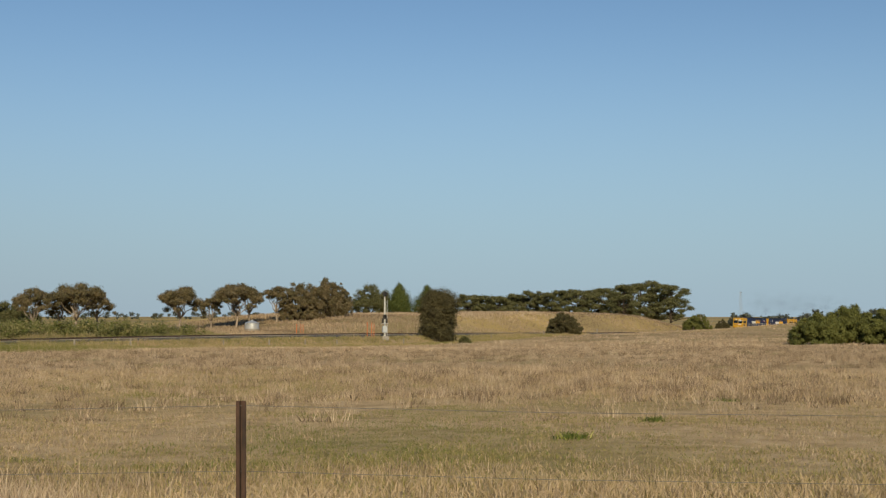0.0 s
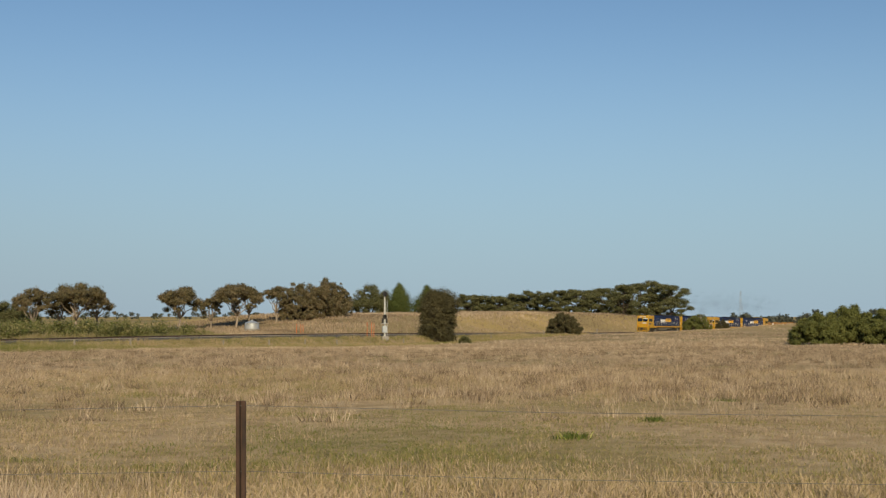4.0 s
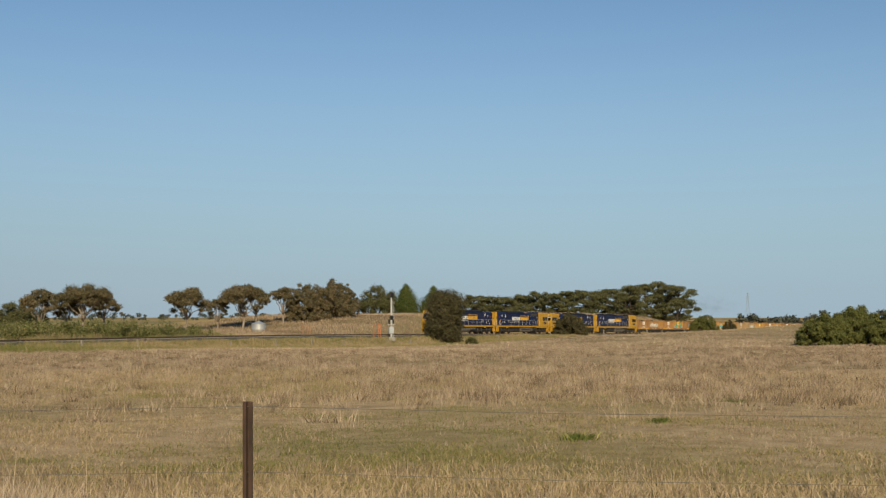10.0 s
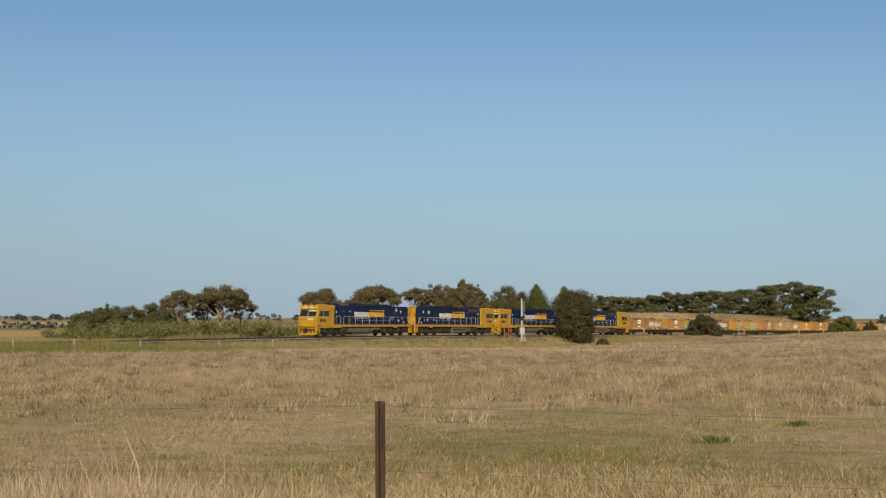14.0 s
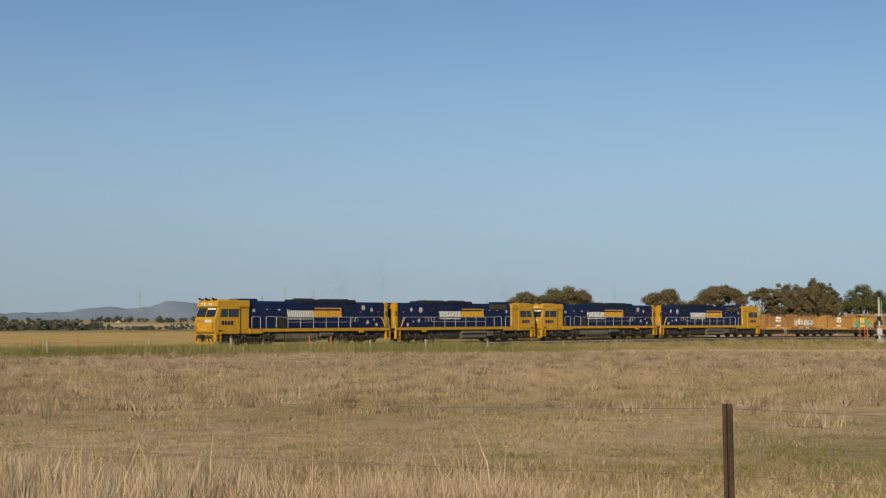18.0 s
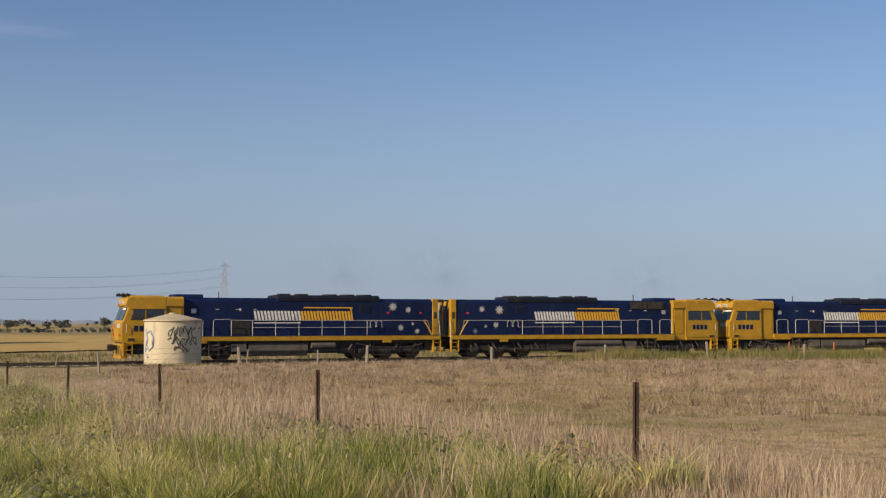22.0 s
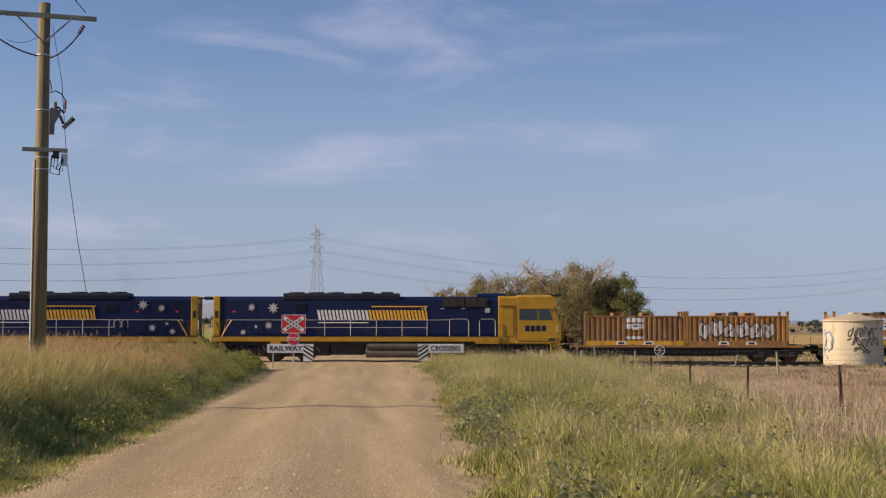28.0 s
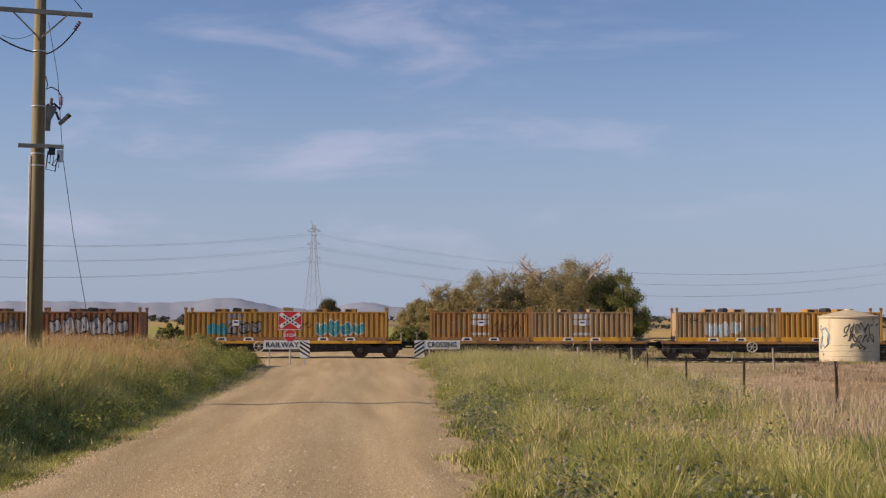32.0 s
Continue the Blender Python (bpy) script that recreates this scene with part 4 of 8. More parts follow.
    part("nose_plate", Geo().box(10.50, 10.52, -1.0, 0.0, 2.05, 2.30), M["box_orange"], ob, "faded orange nose lettering bar")
    part("nose_plate", Geo().box(10.50, 10.52, 0.06, 0.96, 2.05, 2.30), M["rail_white"], ob, "white nose lettering bar")
    for s in (1, -1):
        part("nose_rail", Geo().tube([(10.50, s * 1.2, 1.2), (10.60, s * 1.2, 1.3), (10.60, s * 1.2, 2.0), (10.50, s * 1.2, 2.1)], 0.03, 6), M["yellow"], ob)
    part("sun_blind", Geo().prism_y([(10.20, 3.14), (10.215, 3.15), (10.175, 3.255), (10.16, 3.245)], 0.1, 1.2), M["white"], ob, "white sun blind behind the windscreen")
    for s in (1, -1):
        y0, y1 = sorted((s * 0.22, s * 0.72))
        part("headlight_box", Geo().box(10.16, 10.32, y0, y1, 3.48, 3.68), M["white"], ob, "white twin headlight box")
    for s in (1, -1):
        for y in (0.34, 0.60):
            part("headlight", Geo().tube([(10.31, s * y, 3.58), (10.36, s * y, 3.58)], 0.09, 12), M["galv"], ob, "round clear headlight")
        part("marker_light", Geo().tube([(10.49, s * 1.05, 1.62), (10.55, s * 1.05, 1.62)], 0.08, 10), M["red"], ob, "red marker light")
    for x, y in ((9.95, 0.9), (9.95, -0.9), (9.6, 0.5), (9.6, -0.5), (10.0, 0.0)):
        g = Geo().tube([(x, y, 3.98), (x + 0.45, y, 4.08)], [0.03, 0.10], 8)
        g.box(x - 0.05, x + 0.05, y - 0.05, y + 0.05, 3.92, 4.06)
        part("air_horn", g, M["black"], ob, "black roof air horn")
    part("aerial", Geo().tube([(4.2, 0, 3.9), (4.2, 0, 4.35)], 0.03, 6), M["black"], ob)
    # pilot with striped plough, steps and couplers
    part("pilot", Geo().box(10.10, 10.48, -1.38, 1.38, 0.62, 1.10, 0.04), M["yellow"], ob, bevel=0.03)
    for k in range(6):
        y = -1.15 + 0.46 * k
        g = Geo().add([(10.484, y - 0.1, 0.42), (10.484, y + 0.1, 0.42), (10.504, y + 0.1 + 0.25 * (1 if k < 3 else -1), 0.98), (10.504, y - 0.1 + 0.25 * (1 if k < 3 else -1), 0.98)], [(0, 1, 2, 3)])
        part("plough_stripe", g, M["grime"] if k % 2 else M["black"], ob)
    part("plough", Geo().prism_y([(10.10, 0.2), (10.48, 0.2), (10.48, 1.0), (10.15, 1.0)][::-1], -1.25, 1.25), M["yellow"], ob)
    for s in (1, -1):
        for x in (10.1, -10.3):
            g = Geo()
            for z in (0.4, 0.7, 1.0):
                g.box(x - 0.26, x + 0.26, *sorted((s * 1.15, s * 1.48)), z, z + 0.04)
            g.box(x - 0.28, x - 0.24, *sorted((s * 1.15, s * 1.48)), 0.38, 1.2).box(x + 0.24, x + 0.28, *sorted((s * 1.15, s * 1.48)), 0.38, 1.2)
            part("corner_steps", g, M["yellow"], ob, "yellow corner steps")
        g = Geo()
        for z in (0.35, 0.63, 0.91):
            g.box(4.55, 5.15, *sorted((s * 1.25, s * 1.44)), z, z + 0.035)
        g.box(4.52, 4.56, *sorted((s * 1.38, s * 1.43)), 0.3, 1.25).box(5.14, 5.18, *sorted((s * 1.38, s * 1.43)), 0.3, 1.25)
        part("side_steps", g, M["grime"], ob)
    for x in (10.9, -10.75):
        part("coupler", Geo().box(min(x, x * 0.93), max(x, x * 0.93), -0.13, 0.13, 0.72, 1.0, 0.03).box(x - 0.16, x + 0.16, -0.18, 0.18, 0.70, 1.05, 0.04), M["black"], ob)
    # handrails
    for s in (1, -1):
        y = s * 1.43
        for x0, x1 in ((6.5, 5.55), (4.9, 3.75)):
            g = Geo().tube([(x0, y, 1.52), (x0, y, 2.45), (x0 - 0.12, y, 2.56), (x1 + 0.12, y, 2.56), (x1, y, 2.45), (x1, y, 1.52)], 0.022, 6)
            part("gate_rail", g, M["rail_white"], ob, "off-white bent gate rail")
        g = Geo().tube([(3.75, y, 2.52), (2.6, y, 2.50), (-9.6, y, 2.50), (-9.9, y, 1.55)], 0.019, 6)
        g.tube([(2.4, y, 2.05), (-5.6, y, 2.05)], 0.014, 5)
        part("handrail", g, M["rail_white"], ob, "off-white walkway handrail")
        for x in (2.4, 0.9, -0.65, -2.2, -3.75, -5.3):
            part("stanchion", Geo().tube([(x, y, 1.5), (x, y, 2.5)], 0.02, 6), M["rail_white"], ob)
        g = Geo()
        for x in (-5.75, -6.2):
            g.tube([(x - 0.18, s * 1.3, 2.05), (x - 0.18, s * 1.3, 2.4), (x, s * 1.3, 2.52), (x + 0.18, s * 1.3, 2.4), (x + 0.18, s * 1.3, 2.05)], 0.02, 6)
        part("hoop_rail", g, M["rail_white"], ob)
    # fuel tank, air reservoirs, gear between the bogies
    part("fuel_tank", Geo().prism_x([(-1.30, 1.05), (-1.36, 0.6), (-1.15, 0.24), (1.15, 0.24), (1.36, 0.6), (1.30, 1.05)], -1.3, 2.6), M["tank_grey"], ob, "dusty grey fuel tank", bevel=0.04)
    part("battery_box", Geo().box(2.75, 3.7, -1.35, 1.35, 0.5, 1.05, 0.05), M["tank_grey"], ob, bevel=0.03)
    for s, zs in ((-1, (0.92, 0.48)), (1, (0.90,))):
        for z in zs:
            part("air_reservoir", Geo().tube([(-1.5 if s > 0 else 2.4, s * 1.32, z), (-3.1 if s > 0 else -1.2, s * 1.32, z)], 0.19, 14), M["tank_grey"], ob, "round air reservoir")
    for c in (6.0, -6.85):
        bogie(ob, c, (c - 1.9, c, c + 1.9), 0.51, 1.02)
        part("traction_pipe", Geo().tube([(c - 2.4, 1.38, 0.95), (c - 1.2, 1.4, 0.72), (c + 1.0, 1.4, 0.75), (c + 2.3, 1.38, 1.0)], 0.035, 6), M["grime"], ob)
    # stand-in gear boxes and a black sheet added to keep the under-sill space dark
    for s in (1, -1):
        for x0, x1, z0 in ((8.9, 9.9, 0.45), (2.7, 3.3, 0.35), (-3.4, -1.4, 0.40), (-4.4, -3.5, 0.35), (-10.0, -9.5, 0.5)):
            part("under_gear", Geo().box(x0, x1, *sorted((s * 0.7, s * 1.2)), z0, 1.1, 0.04), M["black"], ob)
        part("under_skirt", Geo().box(-10.3, 10.2, *sorted((s * 0.86, s * 0.90)), 0.72, 1.05), M["black"], ob)
        part("sand_pipe", Geo().tube([(9.6, s * 1.3, 1.1), (9.5, s * 1.3, 0.6), (9.3, s * 1.0, 0.2)], 0.03, 5), M["grime"], ob)
        part("brake_cylinder", Geo().tube([(4.4, s * 1.28, 0.95), (5.0, s * 1.28, 0.85)], 0.12, 10), M["grime"], ob)
    # the maker's lettering as plain slanted bars, with its rules, and the stars
    for s in (1, -1):
        y = s * 1.123
        d = -1 if s > 0 else 1          # the way in which one reads
        start = 2.2 if s > 0 else -4.2
        lean = -d * 0.12
        for name, mat, first, step, n, label in (("white_lettering", "white", 0.06, 0.445, 7, "white slanted lettering bars"), ("gold_lettering", "gold", 3.16, 0.425, 8, "golden slanted lettering bars")):
            g = Geo()
            for k in range(2 * n):
                x = start + d * (first + 0.5 * step * k)
                a, b = sorted((x, x + d * 0.145))
                slanted(g, a, b, 2.52, 3.10, y, s, lean)
            if name == "white_lettering":
                a, b = sorted((start, start + d * 3.05))
                slanted(g, a, b, 2.31, 2.37, y, s, 0)
            else:
                a, b = sorted((start + d * 3.25, start + d * 6.62))
                slanted(g, a, b, 3.28, 3.35, y, s, 0)
                a, b = sorted((start + d * 6.54, start + d * 6.64))
                slanted(g, a, b, 2.52, 3.30, y, s, lean)
            part(name, g, M[mat], ob, label)
        sky_stars = (((-7.24, 3.40, 0.34), (-8.34, 3.20, 0.24), (-7.8, 2.02, 0.25), (-8.67, 2.27, 0.13), (-9.0, 1.79, 0.21)) if s > 0 else
                     ((-8.2, 3.26, 0.25), (-6.9, 3.22, 0.36), (-7.17, 2.17, 0.25), (-7.93, 2.08, 0.13), (-8.7, 1.76, 0.21)))
        for x, z, r in sky_stars:
            st = Geo()
            star(st, x, z, r, y, s)
            part("star", st, M["rail_white"], ob)
        for x, z in ((-9.35, 2.95), (-7.0, 2.95)):
            part("warning_label", Geo().box(x, x + 0.2, *sorted((s * 1.10, s * 1.106)), z, z + 0.1), M["red"], ob, "small red and white label")
        # black plate for the recess's shade beside the rear steps, its slanting stay, corner rails
        part("rear_recess", Geo().box(-10.1, -9.3, *sorted((s * 1.10, s * 1.108)), 1.56, 2.5), M["black"], ob, "black plate painted as the shaded recess at the rear steps")
        part("rear_stay", Geo().tube([(-9.35, s * 1.43, 2.48), (-9.55, s * 1.43, 2.2), (-9.95, s * 1.43, 1.5), (-10.1, s * 1.43, 0.75)], 0.03, 6), M["gold"], ob, "weathered yellow slanting stay")
        part("rear_hand_rail", Geo().tube([(-10.55, s * 1.35, 0.5), (-10.58, s * 1.35, 1.4), (-10.55, s * 1.2, 2.5)], 0.025, 6), M["rail_white"], ob)
        # flat black plate stands in for the dark inside an opening
        part("end_opening", Geo().box(-10.40, -10.2, *sorted((s * 1.155, s * 1.166)), 2.62, 3.05), M["black"], ob, "black plate painted as the dark of an opening in the end post")
        part("lamp_bracket", Geo().box(-10.85, -10.45, *sorted((s * 0.3, s * 0.55)), 3.78, 3.86).box(-10.92, -10.82, *sorted((s * 0.25, s * 0.6)), 3.72, 3.92), M["black"], ob, "black lamp bracket at the rear roof")
        part("sill_bracket", Geo().box(-7.0, -6.4, *sorted((s * 1.36, s * 1.472)), 1.05, 1.22), M["yellow"], ob)
        part("sill_bracket", Geo().box(5.3, 6.7, *sorted((s * 1.32, s * 1.468)), 1.08, 1.22), M["yellow"], ob)
        for x in (4.45, 3.2, 2.05):
            part("grab_iron", Geo().box(x, x + 0.22, *sorted((s * 1.12, s * 1.14)), 3.17, 3.21), M["rail_white"], ob)
        for x in (-9.6, -6.45, 0.8, 4.75):
            part("panel_seam", Geo().box(x, x + 0.03, *sorted((s * 1.10, s * 1.106)), 1.6, 3.6), M["black"], ob)
        # whitish square like a small window, a plain metal panel here
        part("number_light", Geo().box(5.9, 6.2, *sorted((s * 1.10, s * 1.13)), 2.95, 3.22), M["galv"], ob, "small pale square panel near the hood's front end")
        if s > 0:
            part("small_label", Geo().box(3.05, 3.18, *sorted((s * 1.10, s * 1.107)), 3.1, 3.24), M["white"], ob)
            part("dark_panel", Geo().box(2.45, 3.6, *sorted((s * 1.118, s * 1.126)), 1.62, 2.5), M["black"], ob, "black hood panel")
        else:
            for x in (3.35, 4.75):
                intake = part("intake_filter", Geo().box(x, x + 1.3, *sorted((s * 1.10, s * 1.16)), 3.30, 3.84), M["filter"], ob, "dusty brown air intake filter", bevel=0.01)
                bars = Geo()
                for k in range(9):
                    bars.box(x + 0.08 + 0.135 * k, x + 0.12 + 0.135 * k, *sorted((s * 1.16, s * 1.17)), 3.34, 3.80)
                part("filter_bars", bars, M["grime"], intake)
    # cables, cocks and traction motors glimpsed between the wheels
    for s in (1, -1):
        for k, x in enumerate((8.3, 7.0, 5.0, 3.7, -4.6, -5.9, -7.8, -9.1)):
            part("brake_gear", Geo().tube([(x, s * 1.16, 0.98), (x + 0.14, s * 1.22, 0.62), (x + 0.10, s * 1.2, 0.36)], 0.045, 5), M["grime"], ob)
            part("damper", Geo().tube([(x + 0.3, s * 1.3, 0.95), (x + 0.55, s * 1.3, 0.62)], 0.05, 6), M["grime" if k % 2 else "tank_grey"], ob)
    return ob


RIB = [(-2.93 + 5.86 * (k + q) / 19, y) for k in range(19) for q, y in ((0, 1.135), (0.28, 1.135), (0.42, 1.212), (0.86, 1.212))] + [(2.93, 1.135)]


def skin(x):
    """How far out the ribbed side of a container stands at x."""
    return float(np.interp(x, [q for q, _ in RIB], [y for _, y in RIB]))


def sprayed(ob, s, x0, x1, z0, z1, paint, outline, letters, seed):
    """A sprayed piece: swollen letter-like blobs with a dark edge, laid on the ribs; no words."""
    r = random.Random(seed)
    step = (x1 - x0) / letters
    for k in range(letters):
        mid, half = x0 + step * (k + 0.5), step * r.uniform(0.42, 0.54)
        p, q = r.uniform(0, 6), r.uniform(0, 6)
        top0, low0 = z1 + r.uniform(-0.22, 0.06), z0 + r.uniform(-0.05, 0.16)
        ends = (mid - half, mid + half)
        xs = sorted({*np.linspace(*ends, 15), *(x for x, _ in RIB if ends[0] < x < ends[1])})

        def span(x):
            w = max(0.0, 1 - ((x - mid) / half) ** 2) ** 0.22
            c, h = 0.5 * (top0 + low0), 0.5 * (top0 - low0)
            bite = 0.24 * math.sin(4.2 * (x - mid) / half + p) * h
            return c - h * w + 0.5 * bite, c + h * w + bite

        v = [(x, s * (skin(x) + 0.003 + 0.001 * k), z) for x in xs for z in span(x)]
        part("graffiti_field", Geo().add(v, [(2 * i, 2 * i + 2, 2 * i + 3, 2 * i + 1) for i in range(len(xs) - 1)]), M[paint], ob)
        # the dark edge over it, and a stroke inside
        g, t = Geo(), 0.10
        for side in (0, 1):
            v = []
            for x in xs:
                z = span(x)[side]
                v += [(x, s * (skin(x) + 0.012), z - t / 2), (x, s * (skin(x) + 0.012), z + t / 2)]
            g.add(v, [(2 * i, 2 * i + 2, 2 * i + 3, 2 * i + 1) for i in range(len(xs) - 1)])
        v, n = [], 22
        for i in range(n + 1):
            a = i / n
            x = mid + 0.45 * half * math.sin(4.2 * a + p) * (0.5 + 0.5 * a)
            z = low0 + (top0 - low0) * (0.24 + 0.52 * a) + 0.07 * math.sin(6 * a + q)
            v += [(x - 0.045, s * (skin(x - 0.045) + 0.013), z - 0.02), (x + 0.045, s * (skin(x + 0.045) + 0.013), z + 0.03)]
        g.add(v, [(2 * i, 2 * i + 2, 2 * i + 3, 2 * i + 1) for i in range(n)])
        part("graffiti_outline", g, M[outline], ob)


def scrawl(ob, s, x0, x1, z0, z1, paint, loops, seed):
    """A thin one-line tag."""
    r = random.Random(seed)
    p, v, n = r.uniform(0, 6), [], 26 * loops
    for i in range(n + 1):
        a = i / n
        x = x0 + (x1 - x0) * a + 0.11 * math.sin(2 * math.pi * loops * a * 1.3 + p)
        z = 0.5 * (z0 + z1) + 0.5 * (z1 - z0) * math.sin(2 * math.pi * loops * a + p) * (0.6 + 0.4 * math.sin(11 * a + p))
        y = s * (skin(x) + 0.008)
        v += [(x - 0.012, y, z - 0.02), (x + 0.012, y, z + 0.02)]
    part("graffiti_tag", Geo().add(v, [(2 * i, 2 * i + 2, 2 * i + 3, 2 * i + 1) for i in range(n)]), M[paint], ob)


def container(mat, label, placard, yellow_rail, pieces, seed):
    """A half-height open-top ore container, six metres long, floor at z = 0."""
    ob = thing("container", label, "container", "containers on the wagons")
    part("floor_frame", Geo().box(-3.03, 3.03, -1.20, 1.20, 0.0, 0.14), M["box_brown"], ob)
    rail = M["deck_yellow"] if yellow_rail else M["box_brown"]
    for s in (1, -1):
        # corrugated side
        v = [(x, s * y, z) for z in (0.24, 1.68) for x, y in RIB]
        k = len(RIB)
        part("side_wall", Geo().add(v, [(i, i + 1, k + i + 1, k + i) for i in range(k - 1)]), mat, ob)
        part("top_rail", Geo().box(-3.03, 3.03, *sorted((s * 1.12, s * 1.22)), 1.66, 1.76), mat, ob, bevel=0.008)
        part("bottom_rail", Geo().box(-3.03, 3.03, *sorted((s * 1.12, s * 1.225)), 0.0, 0.25), rail, ob, "weathered bottom side rail", bevel=0.008)
        for x in (-1.15, 0.48):
            pocket = part("fork_pocket", Geo().prism_y([(x, 0.02), (x + 0.68, 0.02), (x + 0.60, 0.22), (x + 0.08, 0.22)], *sorted((s * 1.226, s * 1.232))), M["white"], ob, "white fork pocket")
            part("pocket_mouth", Geo().prism_y([(x + 0.14, 0.05), (x + 0.54, 0.05), (x + 0.50, 0.17), (x + 0.18, 0.17)], *sorted((s * 1.232, s * 1.236))), M["black"], pocket)
        # the painted panel follows the ribs
        lo, hi = -0.62, 0.55
        xs = [x for x, _ in RIB if lo < x < hi]
        if placard:
            for z0, z1, paint in ((1.36, 1.63, placard), (0.98, 1.26, placard), (0.36, 0.52, placard)):
                v = [(x, s * (skin(x) + 0.002), z) for x in xs for z in (z0, z1)]
                part("placard_band", Geo().add(v, [(2 * i, 2 * i + 2, 2 * i + 3, 2 * i + 1) for i in range(len(xs) - 1)]), M[paint], ob, "white painted band of the placard")
            plate = part("placard", Geo().box(-0.24, 0.16, *sorted((s * 1.215, s * 1.226)), 0.92, 1.26), M["white"], ob, "white placard plate")
            part("placard_bar", Geo().box(-0.17, 0.09, *sorted((s * 1.227, s * 1.231)), 1.08, 1.18), M["graffiti_navy"], plate)
        for j, piece in enumerate(pieces):
            if len(piece) == 7:
                sprayed(ob, s, *piece, seed + 13 * j)
            else:
                scrawl(ob, s, *piece, seed + 17 * j)
        for x in (-2.6, -1.4, 1.3, 2.5):
            part("lashing_ring", Geo().box(x, x + 0.07, *sorted((s * 1.22, s * 1.25)), 1.62, 1.72), M["grime"], ob)
    for x in (-2.98, 2.94):
        part("end_wall", Geo().box(x, x + 0.04, -1.2, 1.2, 0.1, 1.72), mat, ob)
    for sx in (1, -1):
        for s in (1, -1):
            part("corner_post", Geo().box(*sorted((sx * 2.90, sx * 3.04)), *sorted((s * 1.08, s * 1.225)), 0.0, 1.98), mat, ob, bevel=0.008)
            part("corner_casting", Geo().box(*sorted((sx * 2.88, sx * 3.05)), *sorted((s * 1.06, s * 1.235)), 1.86, 2.02), M["box_brown"], ob)
    part("load_cover", Geo().prism_x([(-1.12, 1.62), (1.12, 1.62), (0.7, 1.74), (-0.7, 1.74)], -2.92, 2.92), mat, ob)
    for x in (-1.12, 0.62):
        block = part("lifting_block", Geo().box(x, x + 0.66, -0.9, 0.9, 1.72, 1.94), mat, ob, "lifting block on the lid", bevel=0.01)
        part("block_mouth", Geo().box(x + 0.26, x + 0.60, -0.905, 0.905, 1.755, 1.90), M["black"], block)
    part("roller", Geo().tube([(0.05, -0.9, 1.84), (0.05, 0.9, 1.84)], 0.17, 14), M["black"], ob, "dark cover roller")
    return ob


def wagon(sill, label):
    """A low four-axle container flat wagon, rail tops at z = 0."""
    ob = thing("flat_wagon", label, "wagon", "wagons of the train")
    for s in (1, -1):
        part("side_sill", Geo().box(-6.95, 6.95, *sorted((s * 1.15, s * 1.32)), 0.86, 1.02, 0.02), sill, ob, "weathered side sill")
        for x in (-6.2, -3.2, 0.0, 3.2, 6.2):
            part("twist_lock", Geo().box(x - 0.12, x + 0.12, *sorted((s * 1.10, s * 1.33)), 1.02, 1.05), M["grime"], ob)
        for x in np.linspace(-4.2, 4.2, 8):
            part("belly_stiffener", Geo().box(x - 0.03, x + 0.03, *sorted((s * 1.10, s * 1.16)), 0.5 if abs(x) < 3.7 else 0.7, 0.86), M["grime"], ob)
        part("brake_rod", Geo().tube([(-4.0, s * 1.0, 0.42), (-1.0, s * 1.0, 0.36), (3.8, s * 1.0, 0.42)], 0.025, 5), M["grime"], ob)
        part("end_step", Geo().box(6.5, 6.9, *sorted((s * 1.2, s * 1.34)), 0.42, 0.45).box(6.5, 6.53, *sorted((s * 1.28, s * 1.33)), 0.42, 0.9).box(6.87, 6.9, *sorted((s * 1.28, s * 1.33)), 0.42, 0.9), M["grime"], ob)
        part("end_rail", Geo().tube([(-6.92, s * 1.2, 1.0), (-6.92, s * 1.2, 1.5), (-7.05, s * 0.7, 1.5)], 0.02, 5), M["rail_white"], ob)
        part("fish_belly", Geo().prism_y([(-4.6, 0.84), (-3.6, 0.45), (3.6, 0.45), (4.6, 0.84)][::-1], *sorted((s * 0.95, s * 1.1))), M["black"], ob)
    part("deck", Geo().box(-6.95, 6.95, -1.15, 1.15, 0.90, 1.0), M["grime"], ob)
    part("centre_sill", Geo().box(-7.2, 7.2, -0.3, 0.3, 0.62, 0.9), M["black"], ob)
    for x in (-7.05, 7.05):
        part("coupler", Geo().box(x - 0.45, x + 0.45, -0.12, 0.12, 0.72, 0.96, 0.03), M["black"], ob)
    for x in (6.9, -6.9):
        part("end_platform", Geo().box(x - 0.25, x + 0.25, -1.2, 1.2, 1.0, 1.05), M["grime"], ob)
    wheel = Geo().tube([(1.6 + 0.3 * math.cos(a), 1.34, 0.70 + 0.3 * math.sin(a)) for a in np.linspace(0, 2 * math.pi, 17)], 0.03, 6)
    for a in np.linspace(0, math.pi, 4)[:-1]:
        wheel.tube([(1.6 + 0.28 * math.cos(a), 1.34, 0.70 + 0.28 * math.sin(a)), (1.6 - 0.28 * math.cos(a), 1.34, 0.70 - 0.28 * math.sin(a))], 0.018, 5)
    part("hand_brake_wheel", wheel, M["rail_white"], ob, "pale spoked hand brake wheel")
    part("brake_cylinder", Geo().tube([(-2.2, 0.7, 0.55), (-1.2, 0.7, 0.55)], 0.2, 12), M["grime"], ob)
    for c in (5.35, -5.35):
        bogie(ob, c, (c - 0.9, c + 0.9), 0.46, 0.98)
    return ob


HEAD_LAW = (113.605, -262.995, -5.434, -1.988, 1.383)   # the leading coupler's u, a quartic in t / 16 - 1


def head_u(t):
    return sum(c * (t / 16 - 1) ** k for k, c in enumerate(HEAD_LAW))


RIDES = []   # thing, metres behind the leading coupler, turned, height over the rails


